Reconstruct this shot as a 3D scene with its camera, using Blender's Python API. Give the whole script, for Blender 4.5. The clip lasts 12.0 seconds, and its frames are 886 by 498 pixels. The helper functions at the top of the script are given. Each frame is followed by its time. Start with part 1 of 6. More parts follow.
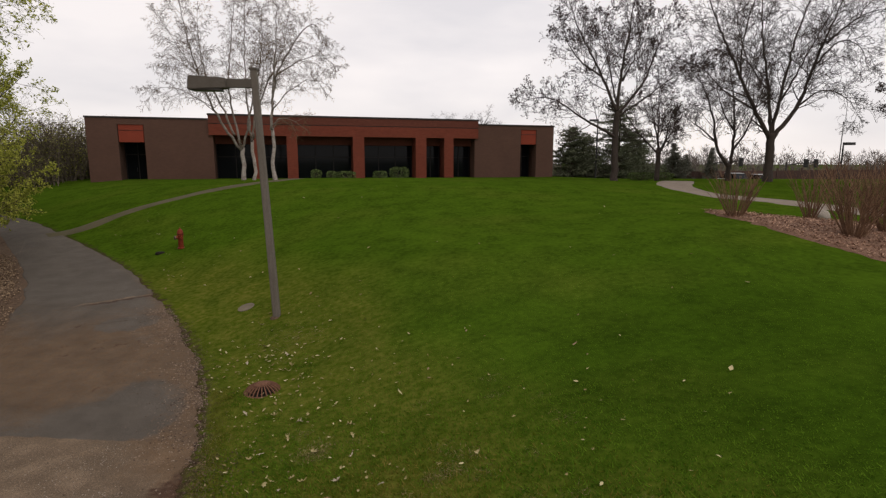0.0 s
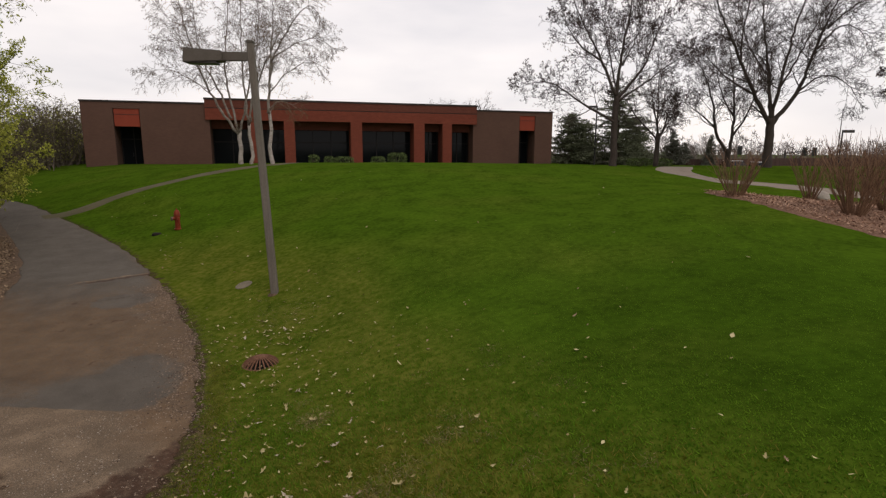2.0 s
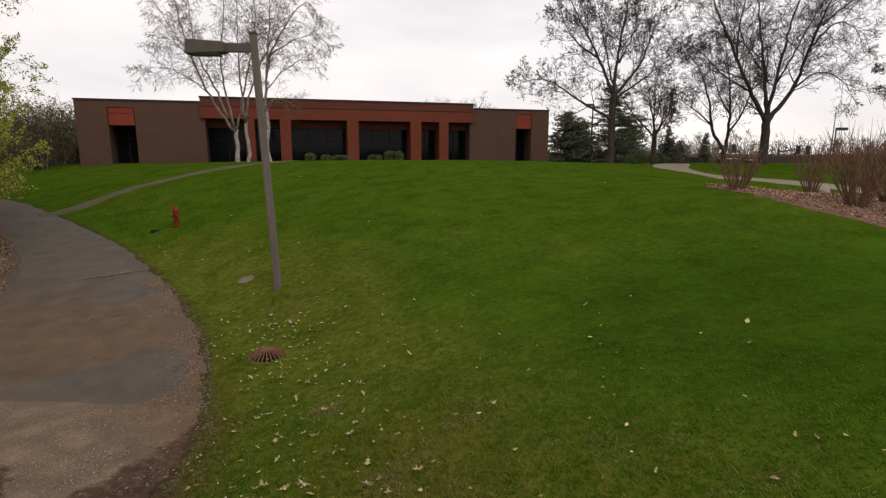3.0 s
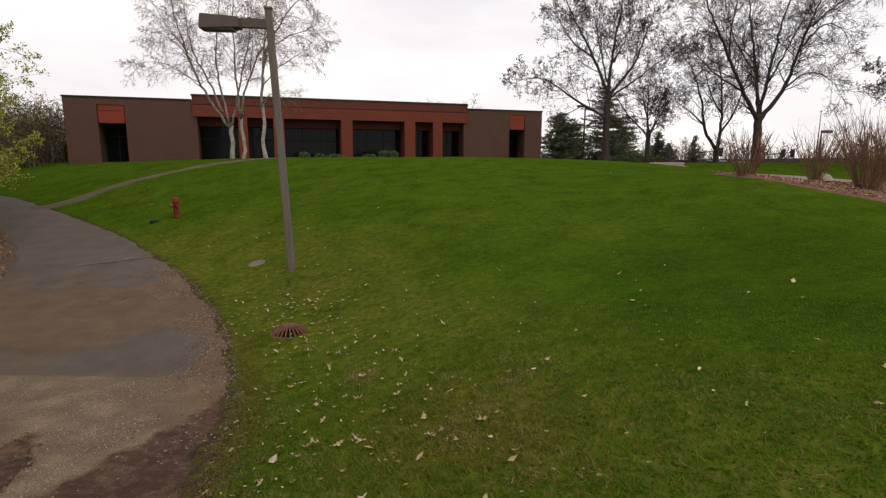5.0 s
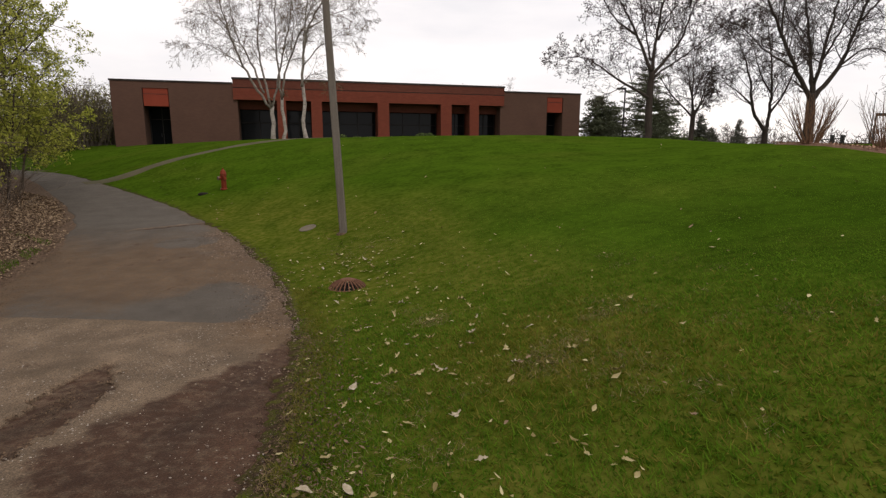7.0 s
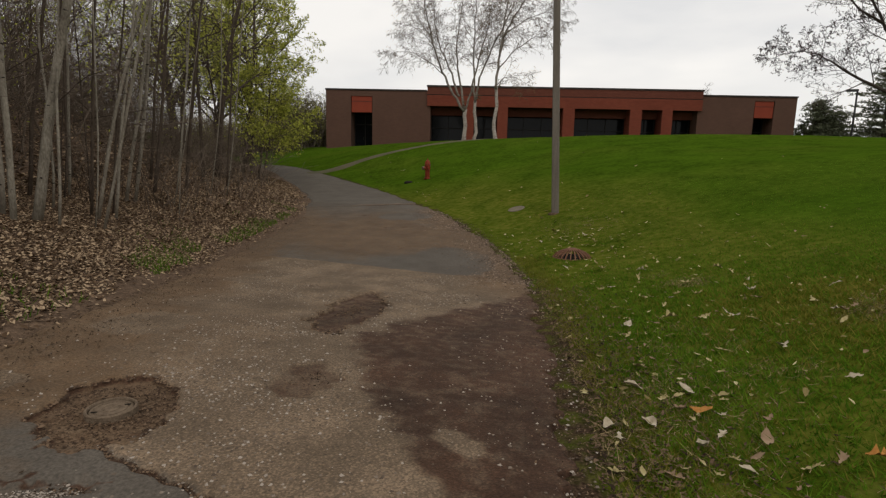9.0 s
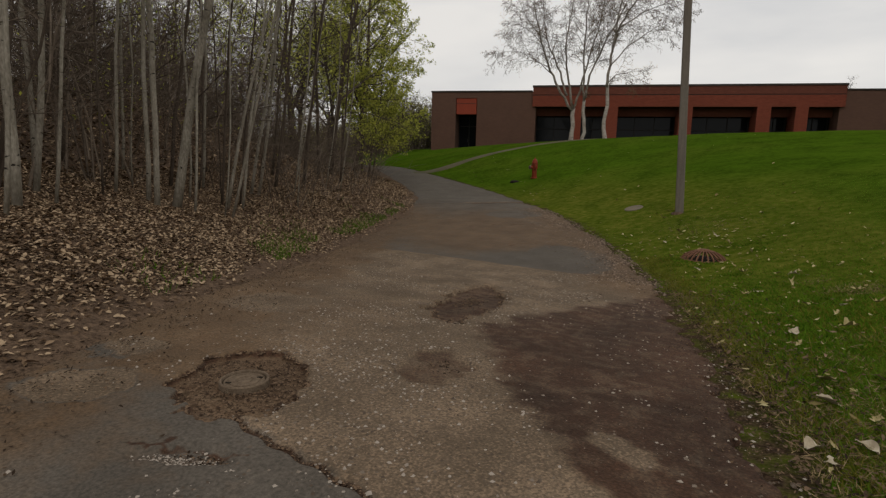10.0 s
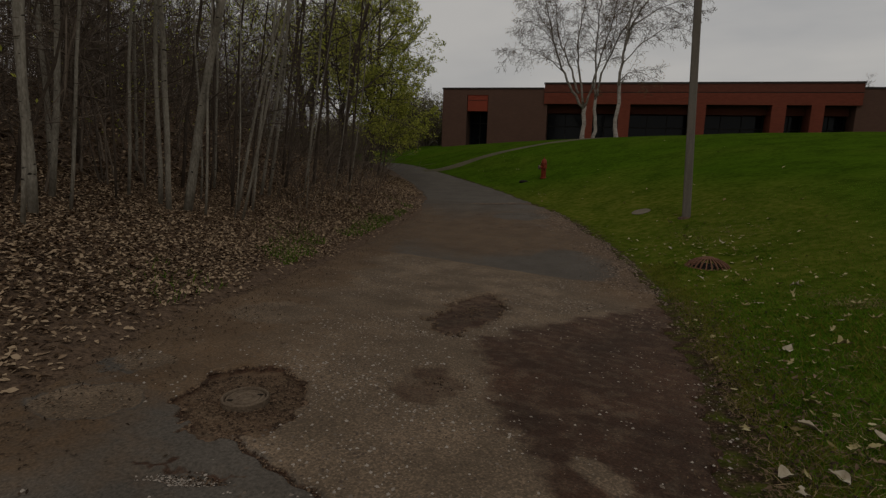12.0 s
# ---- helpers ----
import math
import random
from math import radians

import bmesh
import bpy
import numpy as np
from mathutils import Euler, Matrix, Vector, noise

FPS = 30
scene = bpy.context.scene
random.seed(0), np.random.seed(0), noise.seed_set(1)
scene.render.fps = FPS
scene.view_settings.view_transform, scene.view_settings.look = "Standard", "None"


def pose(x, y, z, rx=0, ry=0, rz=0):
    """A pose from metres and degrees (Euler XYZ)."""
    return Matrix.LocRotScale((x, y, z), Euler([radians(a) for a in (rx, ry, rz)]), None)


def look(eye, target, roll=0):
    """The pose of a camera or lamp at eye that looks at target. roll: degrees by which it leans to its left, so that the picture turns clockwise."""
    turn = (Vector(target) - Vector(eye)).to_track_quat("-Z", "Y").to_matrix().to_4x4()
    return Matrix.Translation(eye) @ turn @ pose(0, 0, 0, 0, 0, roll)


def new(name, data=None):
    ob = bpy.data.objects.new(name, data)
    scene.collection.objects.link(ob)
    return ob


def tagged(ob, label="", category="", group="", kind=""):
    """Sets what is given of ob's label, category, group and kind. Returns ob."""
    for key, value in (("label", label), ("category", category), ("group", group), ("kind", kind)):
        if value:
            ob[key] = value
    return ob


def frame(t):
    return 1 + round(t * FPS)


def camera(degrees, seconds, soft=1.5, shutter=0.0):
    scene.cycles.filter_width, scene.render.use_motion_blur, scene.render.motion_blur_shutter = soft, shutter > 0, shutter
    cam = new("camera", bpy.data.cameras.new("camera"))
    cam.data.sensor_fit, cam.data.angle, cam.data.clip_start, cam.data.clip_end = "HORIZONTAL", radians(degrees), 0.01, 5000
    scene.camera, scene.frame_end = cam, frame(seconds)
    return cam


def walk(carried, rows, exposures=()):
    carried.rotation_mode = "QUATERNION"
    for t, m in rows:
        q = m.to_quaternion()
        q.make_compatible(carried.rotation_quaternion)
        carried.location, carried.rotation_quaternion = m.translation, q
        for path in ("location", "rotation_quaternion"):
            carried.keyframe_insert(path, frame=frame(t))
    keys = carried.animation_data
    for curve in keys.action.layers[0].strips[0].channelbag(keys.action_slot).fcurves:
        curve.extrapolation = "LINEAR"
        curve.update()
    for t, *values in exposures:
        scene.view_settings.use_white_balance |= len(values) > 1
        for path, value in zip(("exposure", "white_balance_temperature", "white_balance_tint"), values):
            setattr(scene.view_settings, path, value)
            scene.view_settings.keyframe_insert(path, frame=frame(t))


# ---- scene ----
cam = camera(79.03, 12.0, soft=1.3)
# seconds, x, y, z, yaw, pitch, roll
ROWS = [
    (0, -0.000, -0.000, 3.500, -0.00, -9.37, -0.13),
    (0.5, 0.020, -0.000, 3.379, -0.00, -9.58, -0.24),
    (1, 0.042, -0.005, 3.292, -0.02, -9.87, -0.28),
    (1.5, 0.022, 0.006, 3.245, -0.09, -10.18, -0.28),
    (2, -0.024, 0.024, 3.198, -0.21, -10.44, -0.28),
    (2.5, -0.102, 0.047, 3.129, -0.40, -10.53, -0.22),
    (3, -0.253, 0.062, 3.018, -0.84, -10.39, -0.11),
    (5, -0.930, 0.147, 2.424, -2.32, -9.63, -0.21),
    (5.5, -1.036, 0.181, 2.292, -2.00, -9.98, 0.07),
    (6, -1.120, 0.226, 2.135, -1.44, -10.35, 0.26),
    (6.5, -1.215, 0.299, 1.969, -0.67, -10.63, 0.14),
    (8.5, -2.242, -0.238, 1.282, 12.09, -9.84, -1.16),
    (9, -2.411, -0.037, 1.061, 18.42, -9.30, -1.32),
    (9.5, -2.591, 0.089, 0.927, 24.81, -9.08, -1.43),
    (10, -2.723, 0.121, 0.876, 28.93, -9.14, -1.40),
    (10.5, -2.710, 0.101, 0.920, 30.23, -9.57, -1.47),
    (11, -2.706, 0.085, 0.961, 29.79, -9.73, -1.42),
    (11.5, -2.664, 0.088, 1.003, 29.88, -9.73, -1.52),
    (12, -2.617, 0.101, 1.041, 30.16, -9.71, -1.73),
]
walk(cam, [(t, pose(x, y, z, 90 + pitch, roll, yaw)) for t, x, y, z, yaw, pitch, roll in ROWS],
     exposures=[(0, -0.25, 6500, 15), (2.5, -0.15, 6500, 15), (5, -0.05, 6500, 15), (6.5, -0.03, 6500, 15), (8.5, -0.12, 6500, 9), (9, -0.25, 6500, 9), (9.5, -0.36, 6500, 9), (10, -0.5, 6500, 9), (10.5, -0.68, 6500, 9), (11, -0.88, 6500, 9), (11.5, -1.12, 6500, 9), (12, -1.4, 6500, 9)])

# ---- light ----
world = bpy.data.worlds.new("overcast_sky")
scene.world = world
world.use_nodes = True
wn, wl = world.node_tree.nodes, world.node_tree.links
wn.clear()
w_out, w_bg = wn.new("ShaderNodeOutputWorld"), wn.new("ShaderNodeBackground")
w_sky = wn.new("ShaderNodeTexSky")
w_sky.sky_type, w_sky.sun_disc = "NISHITA", False
w_sky.sun_elevation, w_sky.sun_rotation = radians(48), radians(35)
w_dim = wn.new("ShaderNodeVectorMath")
w_dim.operation = "SCALE"
w_dim.inputs["Scale"].default_value = 0.10
w_co, w_map, w_cloud, w_ramp, w_mix = (wn.new(k) for k in ("ShaderNodeTexCoord", "ShaderNodeMapping", "ShaderNodeTexNoise", "ShaderNodeValToRGB", "ShaderNodeMix"))
w_map.inputs["Scale"].default_value = (1.6, 1.6, 6.0)
w_cloud.inputs["Scale"].default_value, w_cloud.inputs["Detail"].default_value = 1.7, 6
w_ramp.color_ramp.elements[0].position, w_ramp.color_ramp.elements[0].color = 0.34, (0.80, 0.785, 0.775, 1)
w_ramp.color_ramp.elements[1].position, w_ramp.color_ramp.elements[1].color = 0.62, (0.985, 0.945, 0.90, 1)
w_mix.data_type = "RGBA"
w_mix.inputs["Factor"].default_value = 0.93
wl.new(w_co.outputs["Generated"], w_map.inputs["Vector"])
wl.new(w_map.outputs["Vector"], w_cloud.inputs["Vector"])
wl.new(w_cloud.outputs["Fac"], w_ramp.inputs["Fac"])
wl.new(w_sky.outputs["Color"], w_dim.inputs[0])
wl.new(w_dim.outputs["Vector"], w_mix.inputs["A"])
wl.new(w_ramp.outputs["Color"], w_mix.inputs["B"])
wl.new(w_mix.outputs["Result"], w_bg.inputs["Color"])
w_bg.inputs["Strength"].default_value = 1.19
wl.new(w_bg.outputs["Background"], w_out.inputs["Surface"])

sun_data = bpy.data.lights.new("sun", "SUN")
sun_data.energy, sun_data.angle, sun_data.color = 0.88, radians(25), (1.0, 0.97, 0.92)
sun_lamp = new("sun", sun_data)
sun_lamp.matrix_world = look((20, -20, 40), (0, 10, 0))

rng = random.Random(7)


# ---- materials ----
def node_material(name):
    m = bpy.data.materials.new(name)
    m.use_nodes = True
    return m, m.node_tree.nodes, m.node_tree.links, m.node_tree.nodes["Principled BSDF"]


def surface(name, low, high, scale=4.0, fine=40.0, rough=0.85, bump=0.3, metal=0.0, island=0.0, stretch=(1, 1, 1), depth=0.01, third=None, spec=0.15):
    """Two scales of colour noise and fine relief, in metres of the object."""
    m, n, l, p = node_material(name)
    co, mp = n.new("ShaderNodeTexCoord"), n.new("ShaderNodeMapping")
    mp.inputs["Scale"].default_value = stretch
    l.new(co.outputs["Object"], mp.inputs["Vector"])
    big, small = n.new("ShaderNodeTexNoise"), n.new("ShaderNodeTexNoise")
    big.inputs["Scale"].default_value, big.inputs["Detail"].default_value = scale, 5
    small.inputs["Scale"].default_value, small.inputs["Detail"].default_value = fine, 4
    for t in (big, small):
        l.new(mp.outputs["Vector"], t.inputs["Vector"])
    mean = n.new("ShaderNodeMath")
    mean.operation = "MULTIPLY_ADD"
    mean.inputs[1].default_value = 0.5
    half = n.new("ShaderNodeMath")
    half.operation = "MULTIPLY"
    half.inputs[1].default_value = 0.5
    l.new(small.outputs["Fac"], half.inputs[0])
    l.new(big.outputs["Fac"], mean.inputs[0])
    l.new(half.outputs[0], mean.inputs[2])
    fac = mean.outputs[0]
    if island:
        geo, add = n.new("ShaderNodeNewGeometry"), n.new("ShaderNodeMath")
        add.operation = "MULTIPLY_ADD"
        add.inputs[1].default_value = island
        off = n.new("ShaderNodeMath")
        off.operation = "SUBTRACT"
        off.inputs[1].default_value = island / 2
        l.new(geo.outputs["Random Per Island"], add.inputs[0])
        l.new(fac, off.inputs[0])
        l.new(off.outputs[0], add.inputs[2])
        fac = add.outputs[0]
    ramp = n.new("ShaderNodeValToRGB")
    ramp.color_ramp.elements[0].position, ramp.color_ramp.elements[0].color = 0.3, (*low, 1)
    ramp.color_ramp.elements[1].position, ramp.color_ramp.elements[1].color = 0.7, (*high, 1)
    if third:
        e = ramp.color_ramp.elements.new(0.5)
        e.color = (*third, 1)
    l.new(fac, ramp.inputs["Fac"])
    l.new(ramp.outputs["Color"], p.inputs["Base Color"])
    p.inputs["Roughness"].default_value, p.inputs["Metallic"].default_value = rough, metal
    p.inputs["Specular IOR Level"].default_value = spec
    if bump:
        b = n.new("ShaderNodeBump")
        b.inputs["Strength"].default_value, b.inputs["Distance"].default_value = bump, depth
        l.new(small.outputs["Fac"], b.inputs["Height"])
        l.new(b.outputs["Normal"], p.inputs["Normal"])
    return m


def brick_material(name, low, high, mortar):
    m, n, l, p = node_material(name)
    co, mp, br = n.new("ShaderNodeTexCoord"), n.new("ShaderNodeMapping"), n.new("ShaderNodeTexBrick")
    mp.inputs["Rotation"].default_value = (radians(90), 0, 0)
    l.new(co.outputs["Object"], mp.inputs["Vector"])
    l.new(mp.outputs["Vector"], br.inputs["Vector"])
    br.inputs["Scale"].default_value = 1.0
    br.inputs["Brick Width"].default_value, br.inputs["Row Height"].default_value = 0.21, 0.073
    br.inputs["Mortar Size"].default_value = 0.006
    br.inputs["Color1"].default_value, br.inputs["Color2"].default_value, br.inputs["Mortar"].default_value = (*low, 1), (*high, 1), (*mortar, 1)
    big, mix = n.new("ShaderNodeTexNoise"), n.new("ShaderNodeMix")
    big.inputs["Scale"].default_value, big.inputs["Detail"].default_value = 0.6, 5
    l.new(co.outputs["Object"], big.inputs["Vector"])
    mix.data_type, mix.blend_type = "RGBA", "MULTIPLY"
    mix.inputs["Factor"].default_value = 0.16
    l.new(br.outputs["Color"], mix.inputs["A"])
    l.new(big.outputs["Color"], mix.inputs["B"])
    tone = n.new("ShaderNodeValToRGB")
    tone.color_ramp.elements[0].position, tone.color_ramp.elements[0].color = 0.3, (0.55, 0.55, 0.55, 1)
    tone.color_ramp.elements[1].position, tone.color_ramp.elements[1].color = 0.7, (1.3, 1.3, 1.3, 1)
    l.new(big.outputs["Fac"], tone.inputs["Fac"])
    l.new(tone.outputs["Color"], mix.inputs["B"])
    l.new(mix.outputs["Result"], p.inputs["Base Color"])
    p.inputs["Roughness"].default_value = 0.9
    p.inputs["Specular IOR Level"].default_value = 0.2
    b = n.new("ShaderNodeBump")
    b.inputs["Strength"].default_value, b.inputs["Distance"].default_value, b.invert = 0.4, 0.006, True
    l.new(br.outputs["Fac"], b.inputs["Height"])
    l.new(b.outputs["Normal"], p.inputs["Normal"])
    return m


def glass_material(name):
    m, n, l, p = node_material(name)
    p.inputs["Base Color"].default_value = (0.006, 0.007, 0.008, 1)
    p.inputs["Roughness"].default_value = 0.06
    p.inputs["Specular IOR Level"].default_value = 0.11
    return m


def lawn_material():
    m, n, l, p = node_material("lawn_grass")
    co = n.new("ShaderNodeTexCoord")
    sizes = ((0.12, 4), (1.3, 5), (8.0, 4), (70.0, 3))
    tex = []
    for s, d in sizes:
        t = n.new("ShaderNodeTexNoise")
        t.inputs["Scale"].default_value, t.inputs["Detail"].default_value = s, d
        l.new(co.outputs["Object"], t.inputs["Vector"])
        tex.append(t)
    ramp = n.new("ShaderNodeValToRGB")
    ramp.color_ramp.elements[0].position, ramp.color_ramp.elements[0].color = 0.38, (0.0268, 0.0495, 0.004, 1)
    ramp.color_ramp.elements[1].position, ramp.color_ramp.elements[1].color = 0.65, (0.0585, 0.107, 0.007, 1)
    s1 = n.new("ShaderNodeMath")
    s1.operation = "MULTIPLY_ADD"
    s1.inputs[1].default_value = 0.36
    s2 = n.new("ShaderNodeMath")
    s2.operation = "MULTIPLY_ADD"
    s2.inputs[1].default_value = 0.38
    s3 = n.new("ShaderNodeMath")
    s3.operation = "MULTIPLY"
    s3.inputs[1].default_value = 0.28
    l.new(tex[3].outputs["Fac"], s3.inputs[0])
    l.new(tex[2].outputs["Fac"], s2.inputs[0])
    l.new(s3.outputs[0], s2.inputs[2])
    l.new(tex[1].outputs["Fac"], s1.inputs[0])
    l.new(s2.outputs[0], s1.inputs[2])
    l.new(s1.outputs[0], ramp.inputs["Fac"])
    # thin, strawy turf in the swale beside the drive
    att, mix, straw = n.new("ShaderNodeAttribute"), n.new("ShaderNodeMix"), n.new("ShaderNodeValToRGB")
    att.attribute_name = "wear"
    straw.color_ramp.elements[0].position, straw.color_ramp.elements[0].color = 0.35, (0.066, 0.082, 0.007, 1)
    straw.color_ramp.elements[1].position, straw.color_ramp.elements[1].color = 0.68, (0.155, 0.130, 0.028, 1)
    l.new(tex[2].outputs["Fac"], straw.inputs["Fac"])
    cut = n.new("ShaderNodeMath")
    cut.operation = "MULTIPLY"
    gain = n.new("ShaderNodeMath")
    gain.operation, gain.use_clamp = "MULTIPLY", True
    gain.inputs[1].default_value = 1.3
    l.new(att.outputs["Fac"], gain.inputs[0])
    l.new(gain.outputs[0], cut.inputs[0])
    l.new(tex[1].outputs["Fac"], cut.inputs[1])
    mix.data_type = "RGBA"
    l.new(cut.outputs[0], mix.inputs["Factor"])
    l.new(ramp.outputs["Color"], mix.inputs["A"])
    l.new(straw.outputs["Color"], mix.inputs["B"])
    # bare brown soil in a ragged strip along the asphalt
    soil_at, ragged, wide, soil_mask, soil = (n.new(k) for k in ("ShaderNodeAttribute", "ShaderNodeTexNoise", "ShaderNodeMath", "ShaderNodeMapRange", "ShaderNodeValToRGB"))
    soil_at.attribute_name = "soil"
    ragged.inputs["Scale"].default_value, ragged.inputs["Detail"].default_value = 7.0, 8
    l.new(co.outputs["Object"], ragged.inputs["Vector"])
    wide.operation = "MULTIPLY_ADD"
    wide.inputs[1].default_value = 0.9
    l.new(ragged.outputs["Fac"], wide.inputs[0])
    l.new(soil_at.outputs["Fac"], wide.inputs[2])
    soil_mask.inputs["From Min"].default_value, soil_mask.inputs["From Max"].default_value = 0.86, 1.12
    l.new(wide.outputs[0], soil_mask.inputs["Value"])
    soil.color_ramp.elements[0].position, soil.color_ramp.elements[0].color = 0.35, (0.026, 0.017, 0.011, 1)
    soil.color_ramp.elements[1].position, soil.color_ramp.elements[1].color = 0.68, (0.085, 0.056, 0.036, 1)
    l.new(tex[3].outputs["Fac"], soil.inputs["Fac"])
    bare = n.new("ShaderNodeMix")
    bare.data_type = "RGBA"
    l.new(soil_mask.outputs["Result"], bare.inputs["Factor"])
    lush_at, lush_fac, lush = n.new("ShaderNodeAttribute"), n.new("ShaderNodeMath"), n.new("ShaderNodeMix")
    lush_at.attribute_name = "lush"
    lush_fac.operation, lush_fac.use_clamp = "MULTIPLY", True
    lush_fac.inputs[1].default_value = 0.55
    lush.data_type, lush.blend_type = "RGBA", "MULTIPLY"
    lush.inputs["B"].default_value = (0.52, 0.60, 0.55, 1)
    l.new(lush_at.outputs["Fac"], lush_fac.inputs[0])
    l.new(lush_fac.outputs[0], lush.inputs["Factor"])
    l.new(mix.outputs["Result"], lush.inputs["A"])
    l.new(lush.outputs["Result"], bare.inputs["A"])
    l.new(soil.outputs["Color"], bare.inputs["B"])
    l.new(bare.outputs["Result"], p.inputs["Base Color"])
    p.inputs["Roughness"].default_value = 1.0
    p.inputs["Specular IOR Level"].default_value = 0.0
    b = n.new("ShaderNodeBump")
    b.inputs["Strength"].default_value, b.inputs["Distance"].default_value = 0.6, 0.04
    l.new(s2.outputs[0], b.inputs["Height"])
    l.new(b.outputs["Normal"], p.inputs["Normal"])
    return m


def road_material():
    """Old asphalt: grey mat, tan worn aggregate, brown mud with painted edge shade, by the sheet's own stain masks."""
    m, n, l, p = node_material("worn_asphalt")
    co = n.new("ShaderNodeTexCoord")

    def tex(scale, detail, kind="ShaderNodeTexNoise"):
        t = n.new(kind)
        t.inputs["Scale"].default_value = scale
        if kind == "ShaderNodeTexNoise":
            t.inputs["Detail"].default_value = detail
        l.new(co.outputs["Object"], t.inputs["Vector"])
        return t

    mid, ragged, grain, stone = tex(2.2, 9), tex(11, 10), tex(75, 6), tex(125, 0, "ShaderNodeTexVoronoi")

    def ramp(src, a, ca, b, cb):
        r = n.new("ShaderNodeValToRGB")
        r.color_ramp.elements[0].position, r.color_ramp.elements[0].color = a, (*ca, 1)
        r.color_ramp.elements[1].position, r.color_ramp.elements[1].color = b, (*cb, 1)
        l.new(src, r.inputs["Fac"])
        return r.outputs["Color"]

    def mix(fac, a, b, blend="MIX"):
        x = n.new("ShaderNodeMix")
        x.data_type, x.blend_type = "RGBA", blend
        if isinstance(fac, float):
            x.inputs["Factor"].default_value = fac
        else:
            l.new(fac, x.inputs["Factor"])
        l.new(a, x.inputs["A"])
        l.new(b, x.inputs["B"])
        return x.outputs["Result"]

    def mask(name, soft=0.35):
        a, add, r = n.new("ShaderNodeAttribute"), n.new("ShaderNodeMath"), n.new("ShaderNodeMapRange")
        a.attribute_name = name
        add.operation = "MULTIPLY_ADD"
        add.inputs[1].default_value = 0.7
        l.new(ragged.outputs["Fac"], add.inputs[0])
        l.new(a.outputs["Fac"], add.inputs[2])
        r.inputs["From Min"].default_value, r.inputs["From Max"].default_value = 0.85 - soft / 2, 0.85 + soft / 2
        l.new(add.outputs[0], r.inputs["Value"])
        return r.outputs["Result"]

    grey = ramp(mid.outputs["Fac"], 0.3, (0.081, 0.068, 0.054), 0.7, (0.099, 0.084, 0.068))
    tan = ramp(mid.outputs["Fac"], 0.3, (0.108, 0.078, 0.051), 0.7, (0.158, 0.115, 0.077))
    mud_shade = ramp(mid.outputs["Fac"], 0.3, (0.034, 0.0178, 0.0106), 0.7, (0.067, 0.0350, 0.0205))
    dirt = ramp(mid.outputs["Fac"], 0.3, (0.092, 0.056, 0.030), 0.7, (0.142, 0.089, 0.049))
    few = n.new("ShaderNodeMath")
    few.operation = "MULTIPLY_ADD"
    few.inputs[1].default_value = 0.55
    l.new(mid.outputs["Fac"], few.inputs[0])
    l.new(stone.outputs["Color"], few.inputs[2])
    chips = ramp(few.outputs[0], 0.0, (0.93, 0.925, 0.92), 1.0, (1.5, 1.46, 1.42))
    e = chips.node.color_ramp
    e.elements[0].position, e.elements[1].position = 0.52, 1.0
    e.elements[0].color = (0.84, 0.835, 0.83, 1)
    step = e.elements.new(0.80)
    step.color = (1.0, 0.99, 0.98, 1)
    speck = ramp(grain.outputs["Fac"], 0.3, (0.66, 0.66, 0.66), 0.7, (1.34, 1.33, 1.32))
    blotch = tex(1.3, 12)
    worn = ramp(blotch.outputs["Fac"], 0.46, (0.80, 0.79, 0.78), 0.56, (1.16, 1.15, 1.14))
    c = mix(mask("tan"), grey, mix(0.85, tan, chips, "MULTIPLY"))
    c = mix(0.35, c, worn, "MULTIPLY")
    c = mix(mask("dirt", 0.6), c, dirt)
    c = mix(mask("mud_shade", 0.42), c, mix(0.45, mud_shade, chips, "MULTIPLY"))
    c = mix(1.0, c, speck, "MULTIPLY")
    l.new(c, p.inputs["Base Color"])
    p.inputs["Roughness"].default_value = 0.9
    p.inputs["Specular IOR Level"].default_value = 0.2
    b = n.new("ShaderNodeBump")
    b.inputs["Strength"].default_value, b.inputs["Distance"].default_value = 0.5, 0.006
    h = n.new("ShaderNodeMath")
    h.operation = "ADD"
    l.new(grain.outputs["Fac"], h.inputs[0])
    l.new(stone.outputs["Distance"], h.inputs[1])
    l.new(h.outputs[0], b.inputs["Height"])
    l.new(b.outputs["Normal"], p.inputs["Normal"])
    return m


def thin_leaf(m):
    """Let half of the light through, as leaves do."""
    n, l = m.node_tree.nodes, m.node_tree.links
    thin, both = n.new("ShaderNodeBsdfTranslucent"), n.new("ShaderNodeMixShader")
    both.inputs["Fac"].default_value = 0.5
    l.new(n["Principled BSDF"].inputs["Base Color"].links[0].from_socket, thin.inputs["Color"])
    l.new(n["Principled BSDF"].outputs[0], both.inputs[1])
    l.new(thin.outputs[0], both.inputs[2])
    l.new(both.outputs[0], n["Material Output"].inputs["Surface"])


